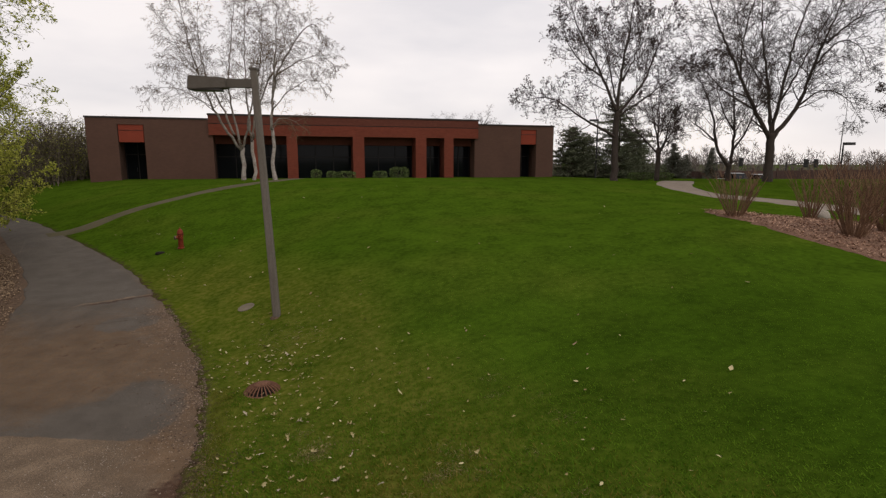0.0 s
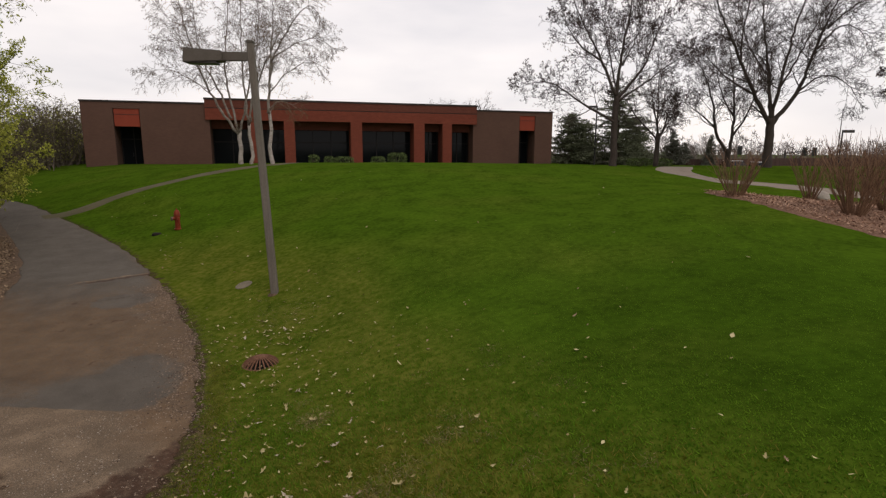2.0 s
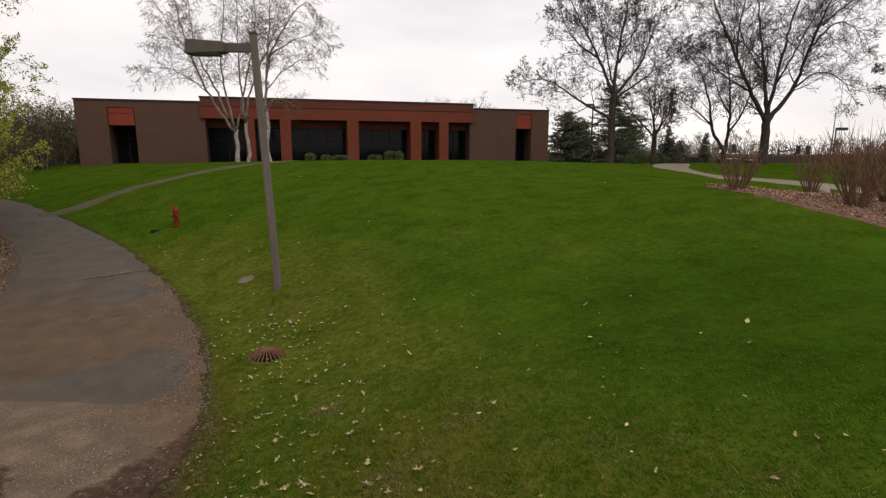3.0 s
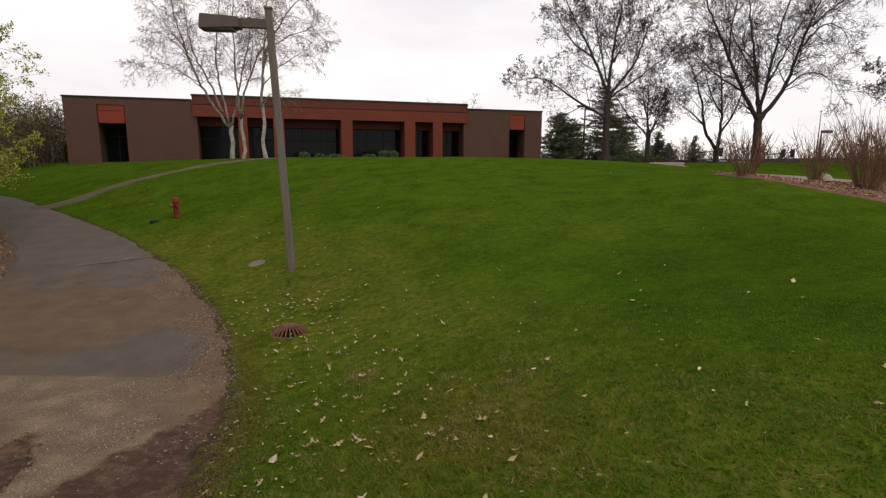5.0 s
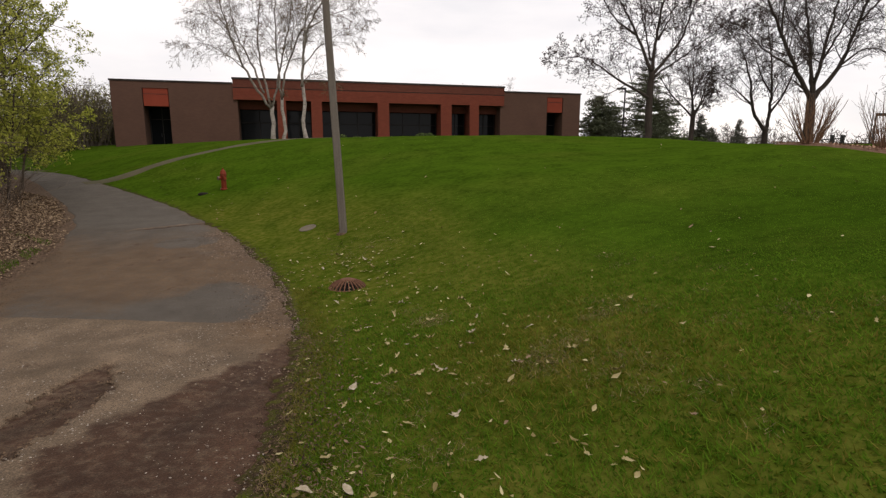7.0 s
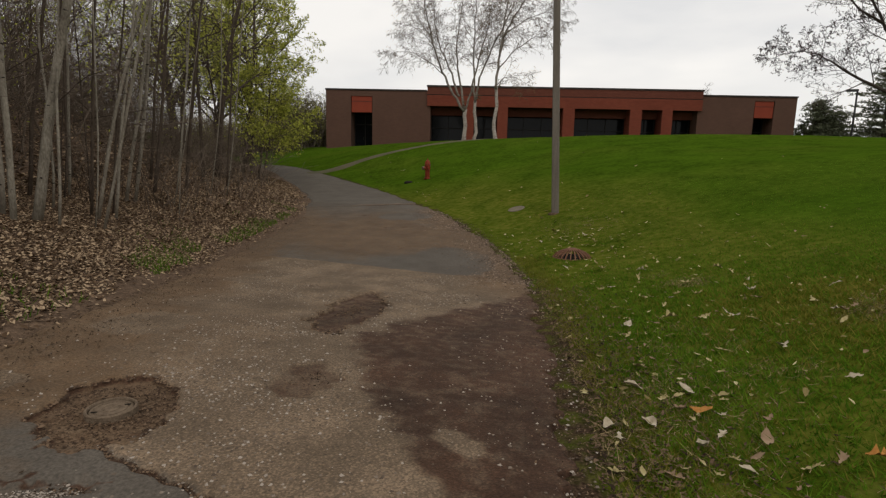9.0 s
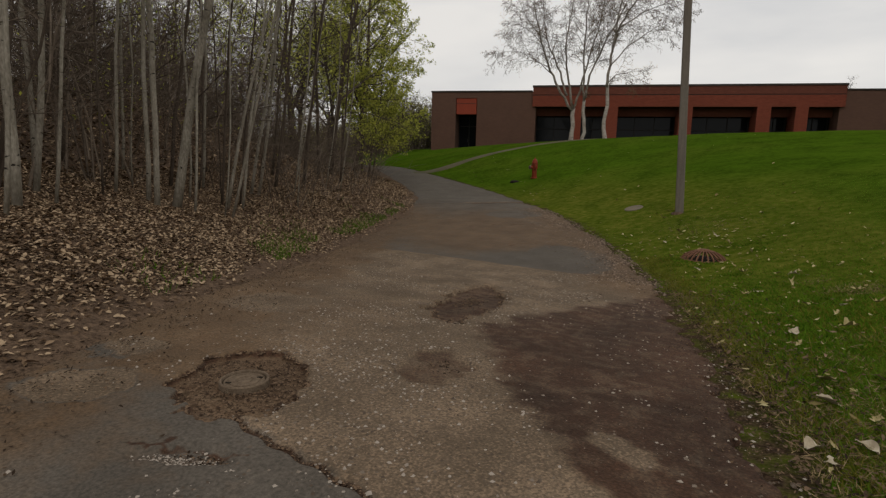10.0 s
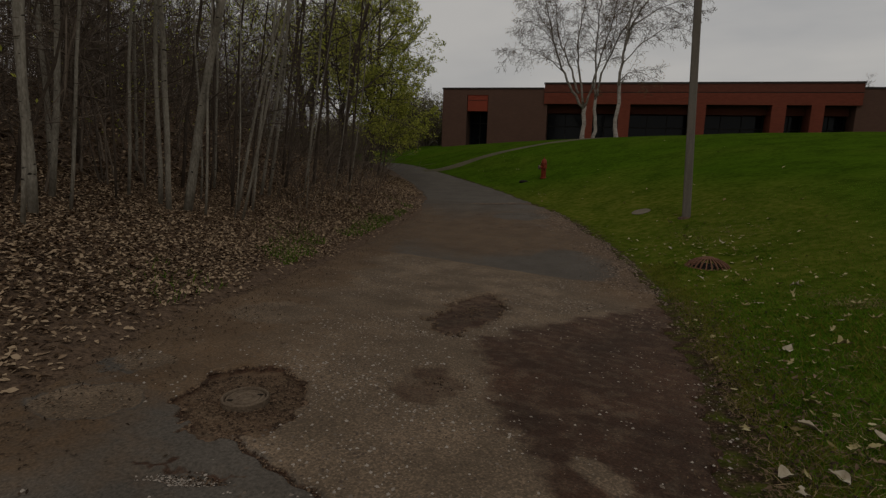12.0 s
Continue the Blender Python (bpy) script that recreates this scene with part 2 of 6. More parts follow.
def knots(m):
    """Small dark knots and scars, wider than they are tall, over a smooth bark."""
    n, l = m.node_tree.nodes, m.node_tree.links
    base = n["Principled BSDF"].inputs["Base Color"]
    co, mp, spots, cut, mix = (n.new(k) for k in ("ShaderNodeTexCoord", "ShaderNodeMapping", "ShaderNodeTexNoise", "ShaderNodeMapRange", "ShaderNodeMix"))
    mp.inputs["Scale"].default_value = (1.0, 1.0, 2.4)
    spots.inputs["Scale"].default_value, spots.inputs["Detail"].default_value = 9.0, 2
    cut.inputs["From Min"].default_value, cut.inputs["From Max"].default_value = 0.66, 0.72
    mix.data_type = "RGBA"
    mix.inputs["B"].default_value = (0.022, 0.017, 0.013, 1)
    l.new(co.outputs["Object"], mp.inputs["Vector"])
    l.new(mp.outputs["Vector"], spots.inputs["Vector"])
    l.new(spots.outputs["Fac"], cut.inputs["Value"])
    l.new(cut.outputs["Result"], mix.inputs["Factor"])
    l.new(base.links[0].from_socket, mix.inputs["A"])
    l.new(mix.outputs["Result"], base)


LAWN = lawn_material()
ASPHALT = road_material()
BROWN_BRICK = brick_material("brown_brick", (0.102, 0.053, 0.037), (0.114, 0.060, 0.042), (0.094, 0.054, 0.040))
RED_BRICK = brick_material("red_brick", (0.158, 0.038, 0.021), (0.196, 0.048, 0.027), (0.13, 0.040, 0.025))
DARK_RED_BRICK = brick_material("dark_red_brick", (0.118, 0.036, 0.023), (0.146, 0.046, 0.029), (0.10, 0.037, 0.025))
RED_PANEL = surface("red_panel", (0.21, 0.040, 0.021), (0.26, 0.050, 0.026), 1.5, 30, 0.7, 0.1)
COPING = surface("dark_coping_metal", (0.035, 0.028, 0.025), (0.055, 0.045, 0.040), 2, 30, 0.5, 0.1, 0.3)
GLASS = glass_material("dark_window_glass")
FRAME_DARK = surface("dark_bronze_frame", (0.012, 0.010, 0.009), (0.022, 0.018, 0.016), 5, 60, 0.5, 0.1)
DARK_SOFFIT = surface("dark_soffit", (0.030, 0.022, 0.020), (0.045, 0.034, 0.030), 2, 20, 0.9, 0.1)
WALK = surface("tan_sidewalk_concrete", (0.165, 0.130, 0.100), (0.250, 0.205, 0.162), 1.5, 50, 0.9, 0.3)
COVER_TAN = surface("tan_cover_concrete", (0.115, 0.092, 0.062), (0.190, 0.158, 0.112), 3, 50, 0.9, 0.3)
CONCRETE = surface("pale_concrete", (0.22, 0.195, 0.165), (0.34, 0.305, 0.265), 1.5, 50, 0.9, 0.3)
WOOD_POLE = surface("weathered_grey_pole", (0.105, 0.088, 0.070), (0.185, 0.158, 0.130), 3, 40, 0.85, 0.4, stretch=(4, 4, 0.5))
LAMP_METAL = surface("bronze_lamp_housing", (0.085, 0.070, 0.055), (0.120, 0.102, 0.084), 4, 50, 0.6, 0.1)
HYDRANT_RED = surface("faded_red_paint", (0.120, 0.018, 0.008), (0.23, 0.042, 0.015), 8, 60, 0.55, 0.2)
RUST = surface("rusty_cast_iron", (0.095, 0.044, 0.026), (0.225, 0.112, 0.068), 10, 80, 0.85, 0.4)
# near black: bare earth of the clod, and painted shade of drain and lid holes
DARK_GAP = surface("dark_soil_and_hole_shade", (0.010, 0.008, 0.006), (0.022, 0.017, 0.012), 6, 40, 0.95, 0.3)
IRON = surface("worn_iron_cover", (0.080, 0.056, 0.037), (0.200, 0.148, 0.102), 22, 110, 0.9, 0.6)
BARK_GREY = surface("grey_brown_bark", (0.030, 0.022, 0.018), (0.072, 0.056, 0.046), 5, 30, 0.95, 0.5, stretch=(3, 3, 0.6), depth=0.02)
BARK_PALE = surface("pale_poplar_bark", (0.095, 0.080, 0.060), (0.37, 0.335, 0.275), 2.2, 26, 0.9, 0.35, stretch=(2.2, 2.2, 0.8), third=(0.225, 0.198, 0.156))
knots(BARK_PALE)
BARK_DARK = surface("dark_thicket_bark", (0.042, 0.030, 0.022), (0.105, 0.080, 0.060), 5, 30, 0.95, 0.4, stretch=(3, 3, 0.6))
BARK_BIRCH = surface("white_birch_bark", (0.045, 0.036, 0.030), (0.50, 0.45, 0.40), 2.6, 16, 0.8, 0.2, stretch=(0.7, 0.7, 3.0), third=(0.33, 0.285, 0.245))
BIRCH_LIMB = surface("tan_birch_limb_bark", (0.075, 0.060, 0.050), (0.34, 0.30, 0.26), 2.0, 10, 0.85, 0.2, stretch=(0.8, 0.8, 2.5), third=(0.20, 0.17, 0.14))
TWIG = surface("brown_twigs", (0.038, 0.028, 0.024), (0.080, 0.060, 0.050), 3, 20, 0.95, 0)
TWIG_TAN = surface("tan_birch_twigs", (0.080, 0.048, 0.026), (0.180, 0.122, 0.070), 3, 20, 0.95, 0, island=0.3)
BUD = surface("dark_red_buds", (0.030, 0.018, 0.016), (0.075, 0.045, 0.038), 3, 20, 0.9, 0, island=0.4)
SPRING_LEAF = surface("yellow_green_leaves", (0.205, 0.232, 0.030), (0.555, 0.560, 0.105), 1.2, 12, 0.7, 0, island=0.5)
thin_leaf(SPRING_LEAF)
NEEDLE = surface("dark_spruce_needles", (0.070, 0.080, 0.048), (0.185, 0.195, 0.118), 1.5, 18, 0.9, 0, island=0.5)
BOX_LEAF = surface("clipped_shrub_leaves", (0.042, 0.062, 0.018), (0.130, 0.168, 0.055), 3, 20, 0.8, 0, island=0.6)
RED_STEM = surface("red_brown_stems", (0.070, 0.032, 0.021), (0.235, 0.140, 0.082), 4, 30, 0.85, 0, island=0.5)
MULCH = surface("red_brown_mulch", (0.085, 0.045, 0.030), (0.280, 0.165, 0.108), 9, 38, 0.95, 0.8, depth=0.03)
CHIP = surface("bark_chips", (0.130, 0.064, 0.040), (0.460, 0.290, 0.195), 3, 20, 0.95, 0, island=1.0, third=(0.270, 0.152, 0.098))
FOREST_SOIL = surface("leaf_covered_soil", (0.034, 0.021, 0.014), (0.180, 0.118, 0.075), 14, 45, 0.95, 0.8, depth=0.03)
DRY_LEAF = surface("dry_brown_leaves", (0.082, 0.050, 0.028), (0.365, 0.262, 0.165), 1.0, 10, 0.85, 0, island=1.1, third=(0.185, 0.120, 0.072))
PALE_LEAF = surface("pale_dry_leaves", (0.22, 0.17, 0.10), (0.50, 0.43, 0.32), 8, 40, 0.8, 0, island=0.7)
LAWN_LEAF = surface("tan_fallen_leaves", (0.170, 0.130, 0.048), (0.500, 0.430, 0.235), 1.5, 14, 0.85, 0, island=0.8, third=(0.290, 0.235, 0.105))
ORANGE_LEAF = surface("orange_brown_leaves", (0.24, 0.090, 0.020), (0.60, 0.300, 0.080), 6, 40, 0.85, 0)
BLADE = surface("grass_blades", (0.048, 0.112, 0.008), (0.145, 0.245, 0.020), 2.4, 9, 1.0, 0, island=0.35, spec=0.0)
thin_leaf(BLADE)
STRAW_BLADE = surface("strawy_grass_blades", (0.095, 0.110, 0.008), (0.250, 0.210, 0.045), 2.4, 9, 1.0, 0, island=0.5, spec=0.0)
thin_leaf(STRAW_BLADE)
THATCH = surface("dead_tan_thatch", (0.090, 0.060, 0.028), (0.300, 0.220, 0.115), 2, 20, 0.95, 0, island=0.8)
CRUMBS = surface("brown_crumbs", (0.045, 0.028, 0.018), (0.16, 0.105, 0.066), 2, 20, 0.95, 0, island=0.9)
SOIL_CRUMB = surface("dark_edge_crumbs", (0.028, 0.018, 0.011), (0.145, 0.094, 0.058), 2, 20, 0.95, 0, island=0.9)
GRAVEL = surface("mixed_gravel", (0.085, 0.062, 0.045), (0.345, 0.295, 0.245), 2, 20, 0.9, 0, island=0.8, third=(0.175, 0.138, 0.106))
EDGE_STONE = surface("brown_edge_gravel", (0.060, 0.040, 0.028), (0.225, 0.165, 0.120), 2, 20, 0.9, 0, island=0.8, third=(0.118, 0.082, 0.058))
BOULDER = surface("pale_granite", (0.20, 0.165, 0.135), (0.42, 0.37, 0.31), 2, 30, 0.9, 0.5, depth=0.03)
FAR_BRUSH = surface("far_brown_thicket", (0.085, 0.068, 0.050), (0.175, 0.142, 0.108), 1.0, 8, 0.95, 0, island=0.4)
THICKET = surface("grey_brown_thicket", (0.072, 0.054, 0.040), (0.180, 0.140, 0.106), 2, 20, 0.95, 0, island=0.6)
# paler and greyer than the near twigs: distance haze put into the colour
FAR_WOOD = surface("haze_tinted_far_twigs", (0.090, 0.072, 0.062), (0.180, 0.150, 0.130), 1.0, 8, 0.95, 0, island=0.4)
FENCE_BROWN = surface("brown_fence_boards", (0.060, 0.036, 0.030), (0.090, 0.056, 0.046), 1.0, 12, 0.9, 0.2, island=0.3)
GREY_NEEDLE = surface("grey_green_needles", (0.075, 0.076, 0.058), (0.150, 0.148, 0.112), 1.5, 18, 0.9, 0, island=0.5)
OLIVE_LEAF = surface("dull_olive_leaves", (0.110, 0.098, 0.046), (0.250, 0.225, 0.110), 1.0, 8, 0.9, 0, island=0.6)
thin_leaf(OLIVE_LEAF)
STEEL_DARK = surface("dark_steel", (0.030, 0.028, 0.027), (0.055, 0.052, 0.050), 4, 40, 0.6, 0.1)
WHITE_PAINT = surface("white_paint", (0.55, 0.55, 0.55), (0.70, 0.70, 0.70), 2, 30, 0.5, 0.05)
LENS = surface("dull_lamp_lens", (0.050, 0.045, 0.040), (0.080, 0.074, 0.066), 5, 40, 0.3, 0.05)


# ---- mesh helpers ----
class Geo:
    """Vertices and faces of one mesh."""

    def __init__(self):
        self.v, self.f = [], []

    def add(self, vs, fs):
        o = len(self.v)
        self.v.extend(vs)
        self.f.extend([tuple(i + o for i in f) for f in fs])

    def box(self, x0, x1, y0, y1, z0, z1, bevel=0.0):
        if bevel <= 0:
            vs = [(x, y, z) for z in (z0, z1) for y in (y0, y1) for x in (x0, x1)]
            self.add(vs, [(0, 2, 3, 1), (4, 5, 7, 6), (0, 1, 5, 4), (2, 6, 7, 3), (0, 4, 6, 2), (1, 3, 7, 5)])
            return
        b, bm = bevel, bmesh.new()
        bmesh.ops.create_cube(bm, size=1)
        for q in bm.verts:
            q.co = Vector((x0 if q.co.x < 0 else x1, y0 if q.co.y < 0 else y1, z0 if q.co.z < 0 else z1))
        bmesh.ops.bevel(bm, geom=bm.edges[:], offset=b, segments=2, affect="EDGES", profile=0.6)
        bm.verts.index_update()
        self.add([tuple(q.co) for q in bm.verts], [tuple(q.index for q in f.verts) for f in bm.faces])
        bm.free()

    def tube(self, pts, radii, sides=6, cap=True):
        pts = [Vector(p) for p in pts]
        n, vs = len(pts), []
        ref = Vector((0.31, 0.17, 0.93))
        for i, p in enumerate(pts):
            d = (pts[min(i + 1, n - 1)] - pts[max(i - 1, 0)]).normalized()
            a = d.cross(ref)
            if a.length < 1e-3:
                a = d.cross(Vector((1, 0, 0)))
            a.normalize()
            b = d.cross(a)
            for k in range(sides):
                w = 2 * math.pi * k / sides
                q = p + (a * math.cos(w) + b * math.sin(w)) * radii[i]
                vs.append((q.x, q.y, q.z))
        fs = [(i * sides + k, i * sides + (k + 1) % sides, (i + 1) * sides + (k + 1) % sides, (i + 1) * sides + k) for i in range(n - 1) for k in range(sides)]
        if cap:
            fs.append(tuple(range(sides))[::-1])
            fs.append(tuple((n - 1) * sides + k for k in range(sides)))
        self.add(vs, fs)

    def lathe(self, prof, sides=24, cx=0.0, cy=0.0):
        """prof: radius and height pairs from the bottom up."""
        vs = [(cx + r * math.cos(2 * math.pi * k / sides), cy + r * math.sin(2 * math.pi * k / sides), z) for r, z in prof for k in range(sides)]
        fs = [(i * sides + k, i * sides + (k + 1) % sides, (i + 1) * sides + (k + 1) % sides, (i + 1) * sides + k) for i in range(len(prof) - 1) for k in range(sides)]
        fs.append(tuple(range(sides))[::-1])
        fs.append(tuple((len(prof) - 1) * sides + k for k in range(sides)))
        self.add(vs, fs)

    def mesh(self, name, material, smooth=False):
        me = bpy.data.meshes.new(name)
        me.from_pydata(self.v, [], self.f)
        me.materials.append(material)
        if smooth:
            me.polygons.foreach_set("use_smooth", [True] * len(me.polygons))
        me.update()
        return me


def part(name, geo, material, parent=None, label="", smooth=False):
    ob = new(name, geo.mesh(name, material, smooth))
    ob.parent = parent
    return tagged(ob, label)


def thing(name, at, label, category, group="", kind="", turn=0.0):
    ob = new(name)
    ob.empty_display_size = 0.2
    ob.matrix_world = pose(*at, 0, 0, turn)
    return tagged(ob, label, category, group, kind)


def single(name, geo, material, label, category, group="", kind="", at=(0, 0, 0), smooth=False):
    ob = new(name, geo.mesh(name, material, smooth))
    ob.location = at
    return tagged(ob, label, category, group, kind)


# ---- lie of the land ----
# right and left edge of the drive: y and x
DRIVE_Y = [-30.0, -6.0, 0.0, 2.2, 4.5, 7.0, 9.4, 11.6, 14.3, 17.4, 20.2, 22.4, 25.6, 30.0, 40.0]
DRIVE_R = [0.5, -1.6, -2.18, -2.51, -2.96, -3.45, -4.42, -5.78, -7.85, -10.35, -13.4, -16.0, -19.6, -25.5, -40.0]
DRIVE_L = [-6.5, -5.0, -5.0, -6.0, -7.2, -8.5, -9.3, -9.9, -11.3, -13.8, -16.5, -18.6, -22.2, -28.0, -43.0]
def smooth(a, b, t):
    t = np.clip((np.asarray(t, float) - a) / (b - a), 0, 1)
    return t * t * (3 - 2 * t)
def edge_x(y, xs):
    y = np.asarray(y, float)
    return sum(np.interp(y + d, DRIVE_Y, xs) for d in (-0.9, -0.45, 0, 0.45, 0.9)) / 5
def off_right(x, y):
    g = (edge_x(y + 0.2, DRIVE_R) - edge_x(y - 0.2, DRIVE_R)) / 0.4
    return (x - edge_x(y, DRIVE_R)) / np.sqrt(1 + g * g)
def off_left(x, y):
    g = (edge_x(y + 0.2, DRIVE_L) - edge_x(y - 0.2, DRIVE_L)) / 0.4
    return (edge_x(y, DRIVE_L) - x) / np.sqrt(1 + g * g)
def height(x, y):
    x, y = np.asarray(x, float), np.asarray(y, float)
    u, v = np.maximum(off_right(x, y), 0), np.maximum(off_left(x, y), 0)
    lawn = 1.9 * (1 - np.exp(-(u / 5) ** 1.5))
    bank = 0.5 * smooth(0, 2.2, v) + 3.0 * smooth(1.6, 12, v)
    base = -0.15 - 0.45 * smooth(1, 7.5, y) + 0.4 * smooth(8, 14.5, y)
    hump = 0.78 * smooth(14, 27, y) - 0.43 * smooth(31, 42, y)
    w = 1 - 0.45 * smooth(1, 14, x)
    fall = 3.6 * smooth(44, 80, y) * smooth(9, 18, x)
    rise = 0.25 * np.exp(-((x - 7.7) / 3.2) ** 2 - ((y - 15.2) / 4.2) ** 2)
    dip = 0.08 * smooth(8.0, 10.6, x) * smooth(7, 12, y) * (1 - smooth(26, 34, y)) + 0.45 * smooth(10.5, 14, x) * smooth(15, 21, y) * (1 - smooth(28, 36, y))
    z = base - dip + rise - fall + w * hump + (1 - w) * 0.35 * smooth(14, 40, y) + lawn + bank
    level = np.exp(-(np.hypot(x + 3.1, y - 8.75) / 0.62) ** 4)
    return z + (-0.42 - z) * level  # the storm grate lies level in the swale


def spot(x, y, lift=0.0):
    return (x, y, float(height(x, y)) + lift)


def under_sheets(x, y):
    """How far the ground sheet lies below the drive and the wood's floor."""
    u, v = off_right(x, y), off_left(x, y)
    reach = (y > -9.5) & (y < 39)
    return 0.07 * smooth(0.0, 0.3, -u) * reach


def axis(fine0, fine1, step, far, grow=1.22):
    mid = list(np.arange(fine0, fine1 + step / 2, step))
    up, dn, s = [], [], step
    a, b = fine0, fine1
    while b < far:
        s *= grow
        a, b = a - s, b + s
        dn.append(a)
        up.append(b)
    return np.array(dn[::-1] + mid + up)


def jagged(x, y):
    """Offsets that fray the outline of a broken patch."""
    return 0.05 * ripple(x, y, 6, 1) + 0.035 * ripple(x, y, 15, 2) + 0.007 * ripple(x, y, 34, 3), 0.05 * ripple(x, y, 7, 4) + 0.035 * ripple(x, y, 17, 5) + 0.007 * ripple(x, y, 39, 6)


def sheet(name, X, Y, Z, material, attributes=()):
    """A grid of points, rows of Y, as one smooth mesh."""
    r, c = X.shape
    me = bpy.data.meshes.new(name)
    i = np.arange(r * c).reshape(r, c)
    quads = np.stack([i[:-1, :-1], i[:-1, 1:], i[1:, 1:], i[1:, :-1]], -1).reshape(-1, 4)
    me.vertices.add(r * c)
    me.vertices.foreach_set("co", np.stack([X, Y, Z], -1).ravel())
    me.loops.add(quads.size)
    me.loops.foreach_set("vertex_index", quads.ravel())
    me.polygons.add(len(quads))
    me.polygons.foreach_set("loop_start", np.arange(len(quads)) * 4)
    me.polygons.foreach_set("use_smooth", np.ones(len(quads), bool))
    for key, values in attributes:
        a = me.attributes.new(key, "FLOAT", "POINT")
        a.data.foreach_set("value", np.asarray(values, float).ravel())
    me.materials.append(material)
    me.update(calc_edges=True)
    me.validate()
    return new(name, me)


def ripple(x, y, scale, seed=0.0):
    """Cheap smooth noise, about -1 to 1."""
    a = np.sin(x * 1.7 * scale + 1.3 * np.sin(y * 1.1 * scale + seed) + seed) + np.sin(y * 2.3 * scale + 1.7 * np.sin(x * 0.9 * scale - seed))
    b = np.sin((x + y) * 3.1 * scale + seed * 2) * np.sin((x - y) * 2.7 * scale - seed)
    return (a + b) / 3


def oval(x, y, cx, cy, rx, ry, turn=0.0):
    """1 inside, falling to 0 outside an oval."""
    c, s = math.cos(radians(turn)), math.sin(radians(turn))
    a, b = ((x - cx) * c + (y - cy) * s) / rx, (-(x - cx) * s + (y - cy) * c) / ry
    return np.clip(1.5 - np.sqrt(a * a + b * b), 0, 1)


def lie_flat(ob):
    """Turn a thing to lie with the slope it stands on."""
    x, y = ob.matrix_world.translation[:2]
    e = 0.25
    up = Vector((float(height(x - e, y) - height(x + e, y)), float(height(x, y - e) - height(x, y + e)), 2 * e)).normalized()
    q = Vector((0, 0, 1)).rotation_difference(up).to_matrix().to_4x4()
    ob.matrix_world = Matrix.Translation(ob.matrix_world.translation) @ q


# ---- ground ----
gx, gy = axis(-17, 15, 0.25, 700), axis(-5, 31, 0.25, 700)
GX, GY = np.meshgrid(gx, gy)
GZ = height(GX, GY) - under_sheets(GX, GY) + 0.02 * ripple(GX, GY, 0.8) * smooth(0.2, 2, off_right(GX, GY))
wear = np.clip(1.15 * (1 - smooth(0.4, 5.5, off_right(GX, GY))) * smooth(-3, 2, GY) * (1 - smooth(13, 20, GY)) + 0.25 * ripple(GX, GY, 0.5), 0, 1) * (off_right(GX, GY) > -0.5)
wear = wear + 0.9 * oval(GX, GY, -0.6, 4.6, 1.2, 1.5) + 0.4 * oval(GX, GY, 1.2, 3.4, 1.6, 1.1) + 0.35 * oval(GX, GY, -1.2, 7.2, 1.3, 1.6) + 0.5 * oval(GX, GY, -3.2, 10.2, 1.8, 2.2)
lush = np.clip(1.3 * oval(GX, GY, 4.6, 6.5, 2.6, 3.2) + 0.5 * oval(GX, GY, 9.0, 8.0, 4.0, 3.0) + 0.35 * ripple(GX, GY, 0.55, 4.0) * (GY > 3), 0, 1)
tagged(sheet("ground", GX, GY, GZ, LAWN, [("lush", lush), ("wear", np.clip(wear, 0, 1)), ("soil", 0.66 * (1 - smooth(-0.1, 0.55 + 0.30 * (1 - smooth(4, 7, GY)), off_right(GX, GY))) * (GY < 26))]), "green spring lawn rising in a mound beside the drive", "lawn", kind="structure")

# drive
rows = np.concatenate([np.arange(-9, -1, 0.2), np.arange(-1, 0.6, 0.045), np.arange(0.6, 2.6, 0.0125), np.arange(2.6, 8, 0.035), np.arange(8, 12.4, 0.05), np.arange(12.4, 15.6, 0.045), np.arange(15.6, 40, 0.35)])
cols = np.concatenate([np.linspace(0, 0.08, 8), np.linspace(0.1, 0.85, 230), np.linspace(0.87, 1, 30)])
RY, RT = np.meshgrid(rows, cols, indexing="ij")
left = edge_x(RY, DRIVE_L) + 0.10 * ripple(RY, RY * 0.3, 1.9, 2.0) - 0.1
right = edge_x(RY, DRIVE_R) + 0.09 * ripple(RY, RY * 0.4, 2.3, 5.0) + 0.06 * ripple(RY, RY, 7.0, 1.0) + 0.03 * ripple(RY, RY, 19.0, 3.0)
RX = left + (right - left) * RT
near = 1 - smooth(8, 22, RY)
uneven = 0.006 * ripple(RX, RY, 1.6) + 0.004 * ripple(RX, RY, 7.0, 3.0) * near
jag_x, jag_y = jagged(RX, RY)
patch = oval(RX + jag_x, RY + jag_y, -4.70, 1.80, 0.29, 0.215, -45)
broken = np.clip(patch * 8, 0, 1)
hole = np.clip(oval(RX + 1.8 * jag_x, RY + 2.5 * jag_y, -4.86, 4.6, 0.20, 0.80, 15) * 6, 0, 1)
hole2 = np.clip(oval(RX + jag_x, RY + jag_y, -4.07, 2.52, 0.13, 0.22, 20) * 4, 0, 1)
chip = np.clip(oval(RX + 0.6 * jag_x, RY + 0.6 * jag_y, -4.30, 1.20, 0.13, 0.045, 26) * 4, 0, 1)
crack = np.exp(-((RY - (1.42 + 0.03 * ripple(RX, RX, 6, 2)) + 0.16 * (RX + 4.1)) / 0.013) ** 2) * (RX > -4.5) * (RX < -3.3)
off_line = RY - (13.42 + 0.80 * (RX + 9.23)) + 0.10 * ripple(RX, RY, 3) + 0.05 * ripple(RX, RY, 8)
ledge = smooth(-0.04, 0.04, off_line)
lip = np.exp(-((off_line - 0.06) / 0.06) ** 2) * smooth(-9.9, -9.2, RX)
